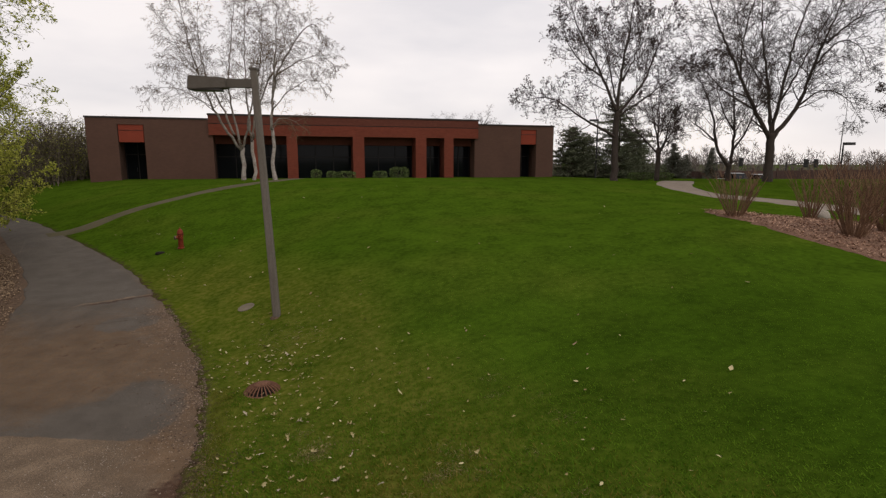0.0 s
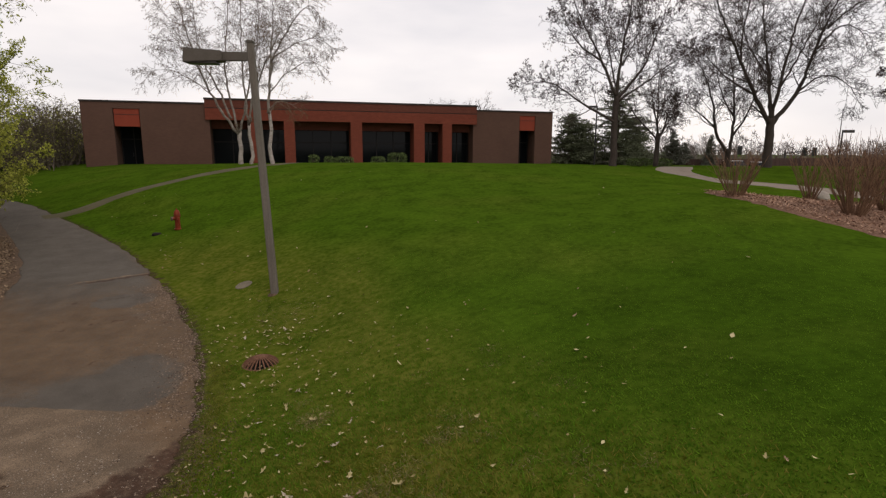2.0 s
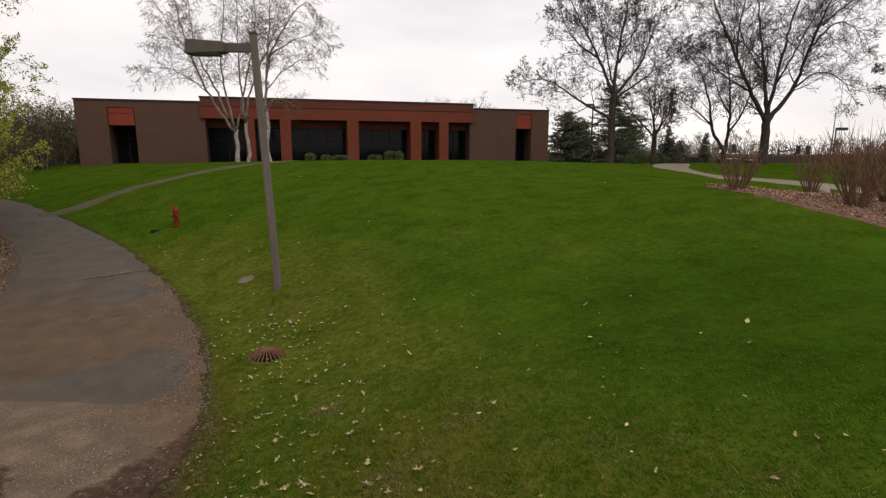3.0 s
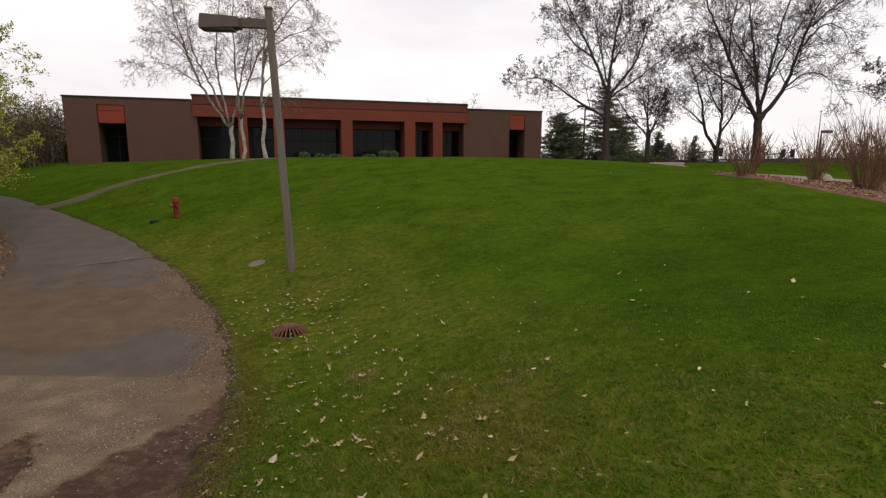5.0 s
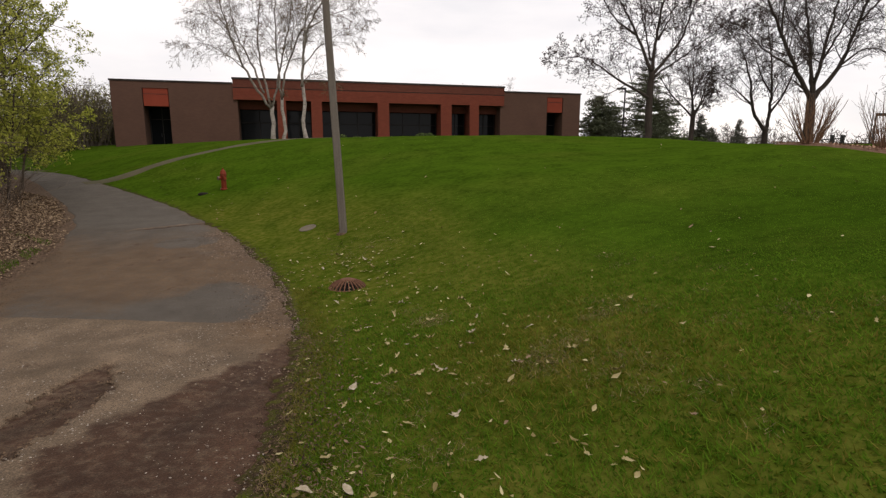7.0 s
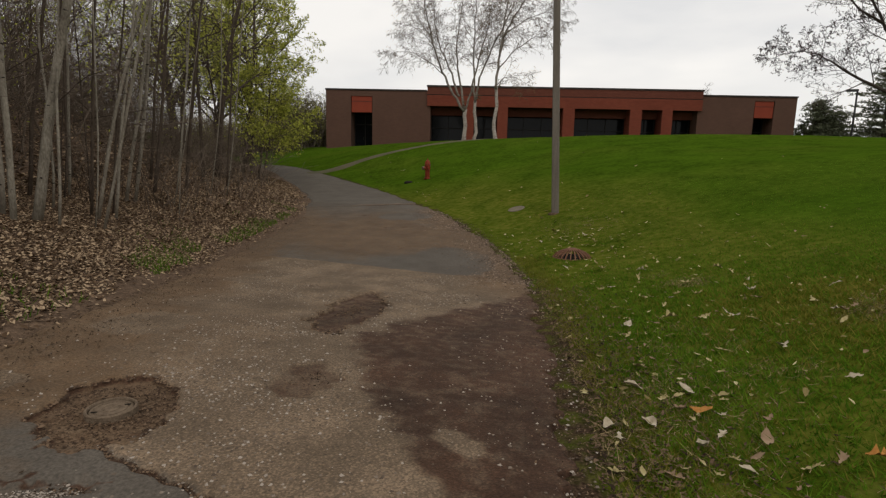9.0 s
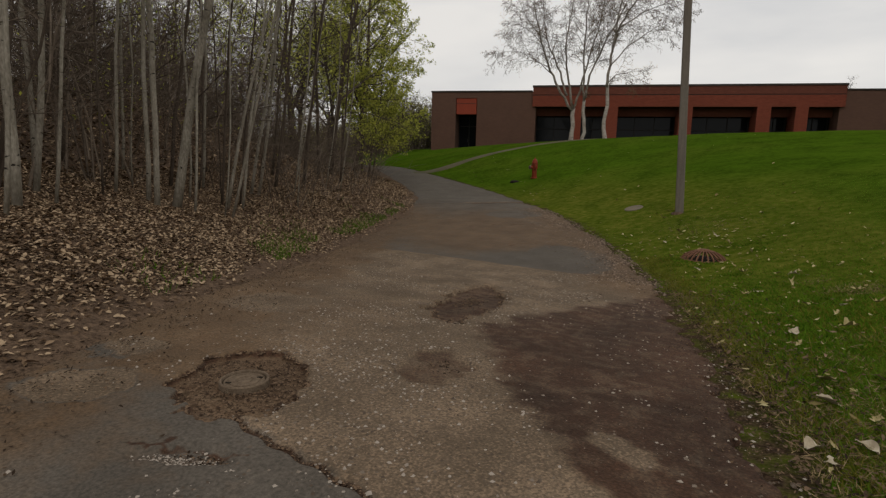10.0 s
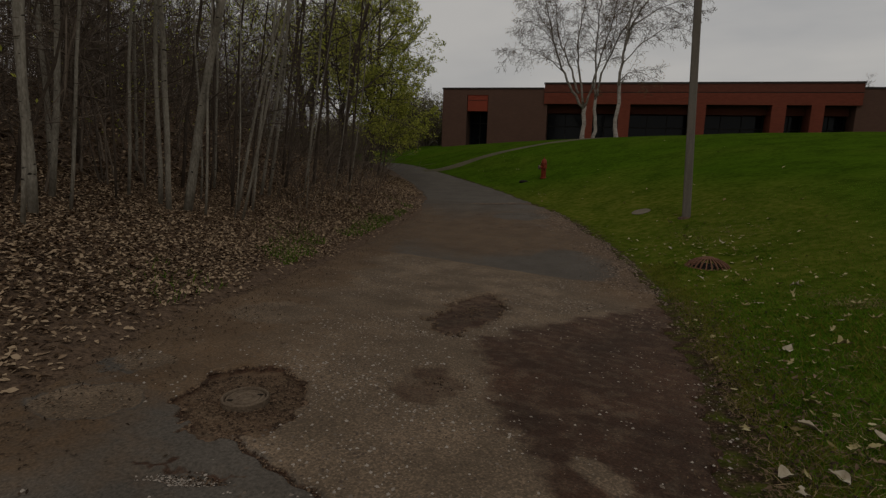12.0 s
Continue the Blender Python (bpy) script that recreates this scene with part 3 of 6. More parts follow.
# shadow under the ledge, painted as a dark line along its foot
shade_gap = np.exp(-((off_line + 0.07) / 0.07) ** 2) * smooth(-9.6, -8.9, RX)
RZ = height(RX, RY) + 0.014 + uneven - 0.034 * broken - 0.040 * hole - 0.02 * hole2 - 0.020 * chip - 0.018 * crack + 0.02 * ledge * (1 - smooth(15, 20, RY))
RZ -= 0.10 * (smooth(0.985, 1.0, RT) + 1 - smooth(0.0, 0.015, RT))
seam = 7.38 - 0.06 * (RX + 5) + 0.035 * ripple(RX, RY, 2.2, 4) + 0.02 * ripple(RX, RY, 9, 4)
tan = (1 - smooth(-0.04, 0.04, RY - seam))
tan *= 1 - np.clip(smooth(-0.06, 0.06, 1.42 - 0.16 * (RX + 4.1) + 0.03 * ripple(RX, RX, 6, 2) - RY), 0, 1) * (RX > -6)
tan = np.clip(tan + np.clip(5 * oval(RX + jag_x, RY + jag_y, -5.24, 1.34, 0.18, 0.13, 40), 0, 1), 0, 1)
flat_mat = np.maximum.reduce([np.clip(6 * oval(RX + 1.2 * jag_x, RY + 1.2 * jag_y, cx, cy, ax, ay, tn), 0, 1) for cx, cy, ax, ay, tn in ((-5.88, 3.12, 0.24, 0.30, 35), (-5.56, 1.75, 0.15, 0.12, 40), (-5.24, 1.34, 0.18, 0.13, 40), (-5.0, 8.4, 0.50, 0.80, 25), (-7.4, 12.2, 0.5, 0.35, 20))])
dirt = 0.20 + 0.22 * smooth(7.4, 7.7, RY) + 0.12 * ripple(RX, RY, 0.9, 3) * (RY < 13) - 0.45 * smooth(13, 15, RY) + 1.0 * oval(RX, RY, -7.2, 10.2, 1.4, 1.9, 25) - 0.75 * oval(RX, RY, -5.3, 8.1, 0.9, 0.5) - 0.5 * oval(RX, RY, -6.2, 11.6, 0.7, 0.8, 35) + 1.1 * (1 - smooth(0.3, 1.2, RX - left + 0.3 * ripple(RX, RY, 2.2, 6))) * (1 - smooth(10, 13, RY)) - 0.4 * oval(RX, RY, -5.4, 1.45, 0.45, 0.3, -30) + 0.9 * broken + 0.35 * oval(RX, RY, -5.6, 2.6, 0.9, 1.2) + 0.8 * oval(RX, RY, -3.4, 9.8, 0.9, 2.5, 25) + 0.6 * (1 - smooth(0, 0.5, right - RX)) + 1.0 * (1 - smooth(0.4, 1.2, right - RX + 0.25 * ripple(RX, RY, 3.0, 2))) * smooth(5.5, 7.5, RY) * (1 - smooth(12, 13.5, RY))
dirt = dirt * (1 - np.where(RY > 6, 0.6, 0.95) * flat_mat)
shore = np.interp(RY, [0.5, 1.2, 1.7, 2.0, 2.2, 2.86, 3.5, 4.15, 5.2, 5.8, 6.6, 7.4], [-2.7, -2.85, -2.98, -3.27, -3.50, -3.93, -4.32, -4.2, -3.98, -3.66, -3.42, -3.2])
mud_shade = smooth(-0.14, 0.14, RX - shore + 0.06 * ripple(RX, RY, 5, 1) + 1.3 * jag_x) * (1 - smooth(6.4, 7.4, RY))
mud_shade -= 1.6 * oval(RX + 0.5 * jag_x, RY + 0.5 * jag_y, -3.02, 2.10, 0.11, 0.06, -28)
splits = 0 * RX
for x0, y0, x1, y1 in ((-8.6, 11.9, -7.3, 12.5), (-8.1, 10.9, -7.0, 11.3), (-7.9, 10.4, -6.3, 11.4), (-6.3, 9.0, -5.5, 9.9), (-6.9, 6.0, -5.9, 5.6), (-5.9, 2.9, -5.2, 2.45), (-5.25, 1.05, -4.75, 0.95), (-6.0, 1.75, -5.25, 1.9)):
    t_on = np.clip(((RX - x0) * (x1 - x0) + (RY - y0) * (y1 - y0)) / ((x1 - x0) ** 2 + (y1 - y0) ** 2), 0, 1)
    away = np.hypot(RX + 1.5 * jag_x - x0 - t_on * (x1 - x0), RY + 1.5 * jag_y - y0 - t_on * (y1 - y0))
    splits = np.maximum(splits, np.exp(-(away / (0.012 + 0.0035 * y0)) ** 2) * (ripple(RX, RY, 4.0, x0) > -0.35))
RZ -= 0.008 * splits
# dark broken edge of the patch, with its shade put into the colour
rim = smooth(0, 0.03, patch) * (1 - smooth(0.06, 0.14, patch))
chip_rim = np.exp(-((RY - 1.20 - 0.42 * (RX + 4.33) - 0.040 - 1.2 * jag_y) / 0.014) ** 2) * (RX > -4.56) * (RX < -4.12)
# one mask: real mud, dark cracks, painted shade at ledge and patch rim
mud_shade = np.clip(mud_shade + 1.4 * shade_gap + hole * 0.92 + 0.75 * hole2 + 1.5 * crack + 0.9 * splits + 1.8 * rim + 0.58 * broken + 0.30 * chip + 1.3 * chip_rim, 0, 1)
tagged(sheet("road", RX, RY, RZ, ASPHALT, [("tan", 0.76 * tan + 0.9 * lip), ("dirt", 0.66 * np.clip(dirt, 0, 1)), ("mud_shade", 0.68 * mud_shade)]), "cracked old asphalt drive with mud stains and potholes", "road", kind="structure")

# floor of the wood
fr, fc = np.concatenate([np.arange(-9, 12, 0.15), np.arange(12, 40, 0.5)]), np.concatenate([np.linspace(-0.4, 4, 44), np.linspace(4.3, 30, 50)])
FY, FV = np.meshgrid(fr, fc, indexing="ij")
FX = edge_x(FY, DRIVE_L) + 0.10 * ripple(FY, FY * 0.3, 1.9, 2.0) - FV
FZ = height(FX, FY) - 0.09 * (1 - smooth(-0.4, 0.1, FV)) + 0.035 * smooth(-0.12, 0.5, FV) + 0.06 * ripple(FX, FY, 0.9) * smooth(0.2, 2, FV) + 0.015
tagged(sheet("forest_floor", FX, FY, FZ, FOREST_SOIL), "brown soil of the wooded bank under dry leaves", "ground", kind="structure")


def ribbon(name, line, width, material, label, category, lift=0.02, step=0.3, kind="structure", wob=0.05):
    """A path of even width along a line of plan points, draped on the land."""
    P = [Vector((*p, 0)) for p in line]
    pts = []
    for a, b, c, d in zip([P[0]] + P[:-2], P[:-1], P[1:], P[2:] + [P[-1]]):
        k = max(2, int((c - b).length / step))
        for i in range(k):
            t = i / k
            pts.append(0.5 * (2 * b + (c - a) * t + (2 * a - 5 * b + 4 * c - d) * t * t + (3 * b - a - 3 * c + d) * t ** 3))
    pts.append(P[-1])
    n, ws = len(pts), np.linspace(-0.5, 0.5, 9)
    X, Y = np.zeros((n, 9)), np.zeros((n, 9))
    for i, p in enumerate(pts):
        d = (pts[min(i + 1, n - 1)] - pts[max(i - 1, 0)]).normalized()
        for j, w in enumerate(ws):
            q = w * width * (1 + wob * math.sin(i * 1.3 + j))
            X[i, j], Y[i, j] = p.x + d.y * q, p.y - d.x * q
    Z = height(X, Y) + lift - 0.03 * (np.abs(ws) > 0.45)
    return tagged(sheet(name, X, Y, Z, material), label, category, kind=kind)


TRAIL = surface("trodden_pale_dirt", (0.055, 0.050, 0.022), (0.112, 0.092, 0.050), 1.2, 25, 0.95, 0.3)
ribbon("trail", [(-16.6, 22.3), (-15.6, 23.3), (-14.3, 24.8), (-12.9, 25.8), (-11.6, 27.3), (-10.0, 29.2), (-8.5, 32.0)], 1.15, TRAIL, "narrow trodden dirt trail across the lawn", "path")
ribbon("sidewalk", [(20.0, 11.0), (18.3, 18.0), (16.5, 23.4), (15.1, 26.5), (14.0, 29.0), (13.8, 31.8), (15.4, 35.5)], 2.2, WALK, "pale concrete sidewalk curving over the lawn", "path", wob=0.0)

# mulch bed
MU, MV = np.meshgrid(np.linspace(0, 1, 36), np.linspace(0, 1, 60), indexing="xy")
my = 9.4 + 7.6 * MV
mx0 = np.interp(my, [9.4, 9.9, 10.8, 12.7, 14.3, 15.9, 16.6, 17.0], [11.4, 9.9, 9.0, 8.3, 7.95, 7.75, 8.0, 9.2]) + 0.10 * ripple(my, my, 2.1, 1.0) + 0.05 * ripple(my, my, 7.0, 1.0)
mx1 = np.interp(my, [9.4, 10.5, 13.0, 15.5, 16.6, 17.0], [12.0, 12.9, 13.3, 13.0, 12.3, 11.6])
MX = mx0 + (mx1 - mx0) * MU
rim = np.minimum.reduce([MU, 1 - MU, MV, 1 - MV])
tagged(sheet("mulch_bed", MX, my + 0 * MX, height(MX, my) - 0.03 + 0.09 * smooth(0, 0.08, rim) + 0.015 * ripple(MX, my, 4), MULCH), "raised bed of red-brown bark mulch", "mulch bed", kind="structure")

# ---- office building ----
B_AT, B_TURN = (-25.3, 38.85, 1.55), 15.75
building = thing("office_building", B_AT, "low brown brick office building with a red brick centre", "building", turn=B_TURN)
B0 = 0.1          # floor above the base
WING, CENTRE = 4.90, 5.36   # parapet heights
DEEP = 16.0


def wall_run(name, s0, s1, d0, d1, z0, z1, material, parent=None, label="", bevel=0.0):
    g = Geo()
    g.box(s0, s1, d0, d1, z0, z1, bevel)
    return part(name, g, material, parent or building, label)


def door_bay(s0, s1, top, panel_top, wing0, wing1):
    """A wing of brown wall with one tall recessed doorway under a red panel."""
    wall_run("wall", wing0, s0, 0, 0.4, -0.6, WING, BROWN_BRICK, label="brown brick wall")
    wall_run("wall", s1, wing1, 0, 0.4, -0.6, WING, BROWN_BRICK, label="brown brick wall")
    wall_run("wall", s0, s1, 0.003, 0.4, panel_top, WING, BROWN_BRICK, label="brown brick wall")
    pan = wall_run("red_panel", s0 + 0.05, s1 - 0.05, 0.05, 0.40, top, panel_top, RED_PANEL, label="red panel over the doorway")
    wall_run("reveal", s0 + 0.05, s1 - 0.05, 0.035, 0.05, panel_top - 0.42, panel_top - 0.39, COPING, pan)
    wall_run("side_wall", s0 - 0.3, s0, 0.4, 1.6, -0.6, top + 0.3, BROWN_BRICK)
    wall_run("side_wall", s1, s1 + 0.3, 0.4, 1.6, -0.6, top + 0.3, BROWN_BRICK)
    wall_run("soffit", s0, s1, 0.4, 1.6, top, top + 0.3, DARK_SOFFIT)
    wall_run("threshold", s0, s1, 0.0, 1.6, -0.3, B0 + 0.06, CONCRETE, label="pale concrete threshold")
    dr = wall_run("door", s0 + 0.05, s1 - 0.05, 1.50, 1.56, B0 + 0.06, top, GLASS, label="dark glazed door")
    for a, b in ((s0, s0 + 0.07), (s1 - 0.07, s1), ((s0 + s1) / 2 - 0.03, (s0 + s1) / 2 + 0.03)):
        wall_run("frame", a, b, 1.46, 1.50, B0 + 0.06, top, FRAME_DARK, dr)
    wall_run("frame", s0, s1, 1.455, 1.50, B0 + 2.2, B0 + 2.27, FRAME_DARK, dr)
    hg = Geo()
    hg.tube([(s0 + 0.75, 1.42, B0 + 0.95), (s0 + 0.75, 1.42, B0 + 1.25)], [0.015, 0.015], 8)
    part("handle", hg, STEEL_DARK, dr)


C0, C1 = 8.1, 29.35
door_bay(2.0, 3.72, 3.2, 4.45, 0.0, C0)
door_bay(33.35, 34.85, 3.35, 4.60, C1, 36.5)

# centre: red brick frame, proud of the wings, over deep glazed bays
bays = [(8.35, 11.15), (11.8, 13.65), (14.45, 18.75), (19.65, 23.9), (24.8, 26.35), (27.15, 29.1)]
HEAD = 3.78
edges = [C0] + [q for b in bays for q in b] + [C1]
for a, b in zip(edges[0::2], edges[1::2]):
    end = a == C0 or b == C1
    wall_run("pier", a, b, 0.0 if end else -0.18, 1.3, -0.6, HEAD, BROWN_BRICK if end else RED_BRICK, label="brown brick jamb" if end else "red brick pier")
wall_run("spandrel", C0, C1, -0.18, 0.35, HEAD, 4.60, RED_BRICK, label="red brick band over the bays")
wall_run("reveal", C0, C1, -0.14, 0.35, 4.60, 4.66, COPING, label="dark recessed joint")
wall_run("parapet", C0, C1, -0.18, 0.35, 4.66, CENTRE - 0.13, DARK_RED_BRICK, label="dull red brick parapet")
wall_run("coping", C0 - 0.05, C1 + 0.05, -0.22, 0.42, CENTRE - 0.13, CENTRE, COPING, label="dark metal coping")
for a, b in ((-0.05, C0 - 0.06), (C1 + 0.06, 36.55)):
    wall_run("coping", a, b, -0.05, 0.45, WING, WING + 0.11, COPING, label="dark metal coping")
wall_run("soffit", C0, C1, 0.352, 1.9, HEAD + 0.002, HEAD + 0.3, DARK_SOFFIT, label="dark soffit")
for k, (a, b) in enumerate(bays):
    win = wall_run("window", a, b, 1.60, 1.66, B0, HEAD, GLASS, label="dark tinted window in a deep bay")
    n = max(2, round((b - a) / 1.4))
    for i in range(n + 1):
        x = a + (b - a) * i / n
        wall_run("mullion", x - 0.03, x + 0.03, 1.54, 1.60, B0, HEAD, FRAME_DARK, win)
    wall_run("transom", a, b, 1.535, 1.60, B0 + 2.05, B0 + 2.13, FRAME_DARK, win)
    # header in darker brick than the piers: the bay's shade put into its colour
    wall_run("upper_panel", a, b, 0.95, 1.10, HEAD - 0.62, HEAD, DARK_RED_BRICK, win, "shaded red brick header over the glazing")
    wall_run("sill", a, b, 1.50, 1.60, B0, B0 + 0.12, FRAME_DARK, win)
wall_run("plinth", C0 - 0.4, C1 + 0.4, -1.9, 1.6, -0.6, B0 - 0.012, CONCRETE, label="pale concrete terrace along the centre")
wall_run("end_wall", -0.004, 0.4, 0.4, DEEP, -0.6, WING, BROWN_BRICK, label="brown brick end wall")
wall_run("end_wall", 36.1, 36.504, 0.4, DEEP, -0.6, WING, BROWN_BRICK, label="brown brick end wall")
wall_run("back_wall", 0.4, 36.1, DEEP - 0.4, DEEP, -0.6, WING, BROWN_BRICK)
wall_run("roof", 0.4, 36.1, 0.4, DEEP - 0.4, 4.25, 4.35, DARK_SOFFIT, label="flat dark roof")
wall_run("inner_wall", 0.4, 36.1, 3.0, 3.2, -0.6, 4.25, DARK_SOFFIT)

# ---- lamp post ----
PB = spot(-3.75, 11.75)
post = thing("street_lamp", (PB[0], PB[1], PB[2] - 0.02), "weathered square lamp post leaning slightly, with one shoebox head", "street lamp", turn=4)
TOP = Vector((-0.255, 0.10, 5.38))


def along(h):
    return TOP * (h / TOP.z)


g = Geo()
secs = 14
vs, fs = [], []
for i in range(secs + 1):
    h = TOP.z * i / secs
    c, r = along(h), 0.077 - 0.010 * i / secs
    b = r * 0.78
    for x, y in ((r, b), (b, r), (-b, r), (-r, b), (-r, -b), (-b, -r), (b, -r), (r, -b)):
        vs.append((c.x + x, c.y + y, h))
for i in range(secs):
    for k in range(8):
        fs.append((i * 8 + k, i * 8 + (k + 1) % 8, (i + 1) * 8 + (k + 1) % 8, (i + 1) * 8 + k))
fs += [tuple(range(8))[::-1], tuple(secs * 8 + k for k in range(8))]
g.add(vs, fs)
part("pole", g, WOOD_POLE, post, "weathered grey-brown square pole")
g = Geo()
g.box(TOP.x - 0.082, TOP.x + 0.082, TOP.y - 0.082, TOP.y + 0.082, TOP.z, TOP.z + 0.05, 0.012)
part("pole_cap", g, LAMP_METAL, post, "dark flat pole cap")
g = Geo()
g.box(TOP.x - 0.62, TOP.x - 0.05, TOP.y - 0.055, TOP.y + 0.055, TOP.z - 0.36, TOP.z - 0.18, 0.012)
part("arm", g, LAMP_METAL, post, "square bronze arm")
head_g = Geo()
hx1, hx0 = TOP.x - 0.55, TOP.x - 1.34
vs = [(hx1, -0.15, -0.38), (hx1, 0.15, -0.38), (hx0, 0.19, -0.42), (hx0, -0.19, -0.42), (hx1 - 0.02, -0.14, -0.17), (hx1 - 0.02, 0.14, -0.17), (hx0 + 0.03, 0.17, -0.13), (hx0 + 0.03, -0.17, -0.13)]
bm = bmesh.new()
bv = [bm.verts.new((x, TOP.y + y, TOP.z + z)) for x, y, z in vs]
for f in ((0, 3, 2, 1), (4, 5, 6, 7), (0, 1, 5, 4), (1, 2, 6, 5), (2, 3, 7, 6), (3, 0, 4, 7)):
    bm.faces.new([bv[i] for i in f])
bmesh.ops.recalc_face_normals(bm, faces=bm.faces[:])
bmesh.ops.bevel(bm, geom=bm.edges[:], offset=0.015, segments=2, affect="EDGES")
bm.verts.index_update()
head_g.add([tuple(q.co) for q in bm.verts], [tuple(q.index for q in f.verts) for f in bm.faces])
bm.free()
head = part("lamp_head", head_g, LAMP_METAL, post, "bronze shoebox lamp head")
g = Geo()
g.box(hx0 + 0.06, hx1 - 0.12, TOP.y - 0.14, TOP.y + 0.14, TOP.z - 0.435, TOP.z - 0.395, 0.015)
part("lens", g, LENS, head, "dull grey lens")
g = Geo()
g.lathe([(0.17, -0.05), (0.15, 0.0), (0.11, 0.025), (0.10, 0.03)], 16)
part("base_collar", g, FOREST_SOIL, post, "dark soil collar")

# ---- fire hydrant ----
hyd = thing("fire_hydrant", spot(-9.3, 18.85, -0.02), "faded red cast-iron fire hydrant standing in the lawn", "fire hydrant", turn=20)
g = Geo()
g.lathe([(0.125, 0), (0.125, 0.04), (0.088, 0.05), (0.084, 0.44), (0.108, 0.45), (0.108, 0.50), (0.092, 0.51)], 20)
part("barrel", g, HYDRANT_RED, hyd, smooth=False)
g = Geo()
g.lathe([(0.108, 0.51), (0.108, 0.545), (0.100, 0.56), (0.09, 0.63), (0.065, 0.68), (0.03, 0.695), (0.03, 0.70)], 20)
bon = part("bonnet", g, HYDRANT_RED, hyd, smooth=True)
g = Geo()
g.lathe([(0.022, 0.70), (0.022, 0.75)], 5)
part("operating_nut", g, HYDRANT_RED, bon)
for ang, r, ln in ((200, 0.058, 0.06), (110, 0.040, 0.05), (290, 0.040, 0.05)):
    g = Geo()
    a = radians(ang)
    dx, dy = math.cos(a), math.sin(a)
    g.tube([(dx * 0.08, dy * 0.08, 0.40), (dx * (0.10 + ln), dy * (0.10 + ln), 0.40)], [r, r], 14)
    noz = part("nozzle", g, HYDRANT_RED, hyd)
    g = Geo()
    g.tube([(dx * (0.09 + ln), dy * (0.09 + ln), 0.40), (dx * (0.14 + ln), dy * (0.14 + ln), 0.40)], [r + 0.016, r + 0.010], 8)
    part("cap", g, HYDRANT_RED if r < 0.05 else IRON, noz, "pale worn nozzle cap" if r > 0.05 else "")
for k in range(8):
    g = Geo()
    a = 2 * math.pi * k / 8
    g.lathe([(0.012, 0.49), (0.012, 0.555)], 6, 0.097 * math.cos(a), 0.097 * math.sin(a))
    part("bolt", g, RUST, hyd)

# clod of dark earth beside the hydrant
g = Geo()
g.lathe([(0.22, -0.04), (0.19, 0.02), (0.11, 0.05), (0.04, 0.06)], 11)
g.v = [(x * (1 + 0.25 * math.sin(7 * x + 3 * y)), y * (0.6 + 0.2 * math.cos(9 * x)), z) for x, y, z in g.v]
single("earth_clod", g, DARK_GAP, "dark clod of bare earth in the lawn", "soil", at=spot(-10.0, 18.7), smooth=True)

# ---- beehive storm grate ----
gr = thing("storm_grate", spot(-3.1, 8.75, -0.004), "rusty domed beehive grate over a storm drain in the lawn", "drain grate")
lie_flat(gr)
g = Geo()
g.lathe([(0.315, -0.16), (0.315, -0.002), (0.305, 0.006), (0.285, 0.006), (0.275, -0.08)], 32)
part("ring", g, RUST, gr, "rusty cast ring")
BARS = 24
bar = Geo()
prof = [(0.305, 0.006), (0.27, 0.052), (0.21, 0.092), (0.135, 0.124), (0.07, 0.138)]
for (r0, z0), (r1, z1) in zip(prof[:-1], prof[1:]):
    bar.add([(r0, -0.0095, z0), (r0, 0.0095, z0), (r1, 0.007, z1), (r1, -0.007, z1), (r0 - 0.02, -0.009, z0 - 0.02), (r0 - 0.02, 0.009, z0 - 0.02), (r1 - 0.012, 0.006, z1 - 0.02), (r1 - 0.012, -0.006, z1 - 0.02)], [(0, 1, 2, 3), (4, 7, 6, 5), (0, 3, 7, 4), (1, 5, 6, 2)])
bar_mesh = bar.mesh("bar", RUST)
for k in range(BARS):
    b = new("bar", bar_mesh)
    b.parent = gr
    b.rotation_euler = (0, 0, 2 * math.pi * k / BARS)
g = Geo()
g.lathe([(0.075, 0.12), (0.08, 0.133), (0.065, 0.146), (0.03, 0.150)], 24)
part("crown_plate", g, RUST, gr)
g = Geo()
g.lathe([(0.284, -0.03), (0.284, 0.008)], 24)
# solid dark plug below the bars, painting the shade of the empty drain
part("pit_shade", g, DARK_GAP, gr, "dark disc painted as the shade inside the drain")

# ---- round cover in the lawn ----
cov = thing("valve_cover", spot(-4.76, 12.6, 0.0), "flat pale round concrete cover set in the lawn", "cover")
lie_flat(cov)
g = Geo()
g.lathe([(0.20, -0.08), (0.20, 0.000), (0.192, 0.006), (0.02, 0.008)], 28)
part("lid", g, COVER_TAN, cov)

# ---- manhole in the broken asphalt ----
mh = thing("manhole_cover", (-4.685, 1.785, float(height(-4.685, 1.785)) + 0.004), "worn round iron utility cover in a broken patch of asphalt", "manhole cover", turn=30)
g = Geo()
g.lathe([(0.114, -0.05), (0.114, 0.008), (0.109, 0.013), (0.103, 0.012), (0.100, 0.004), (0.100, -0.03)], 36)
part("rim", g, IRON, mh, "worn iron rim")
g = Geo()
g.lathe([(0.095, -0.03), (0.095, 0.000), (0.091, 0.004), (0.080, 0.004), (0.078, 0.0005), (0.071, 0.0005), (0.069, 0.004), (0.042, 0.0045), (0.040, 0.001), (0.034, 0.001), (0.032, 0.0045), (0.01, 0.005)], 36)
lid = part("lid", g, IRON, mh, "worn tan iron lid")
for k in range(2):
    g = Geo()
    a = math.pi * k + 0.5
    g.box(0.072 * math.cos(a) - 0.014, 0.072 * math.cos(a) + 0.014, 0.072 * math.sin(a) - 0.005, 0.072 * math.sin(a) + 0.005, 0.0045, 0.0062)
    # dark block on the lid that paints a hole's shade
    part("pick_hole_shade", g, DARK_GAP, lid)


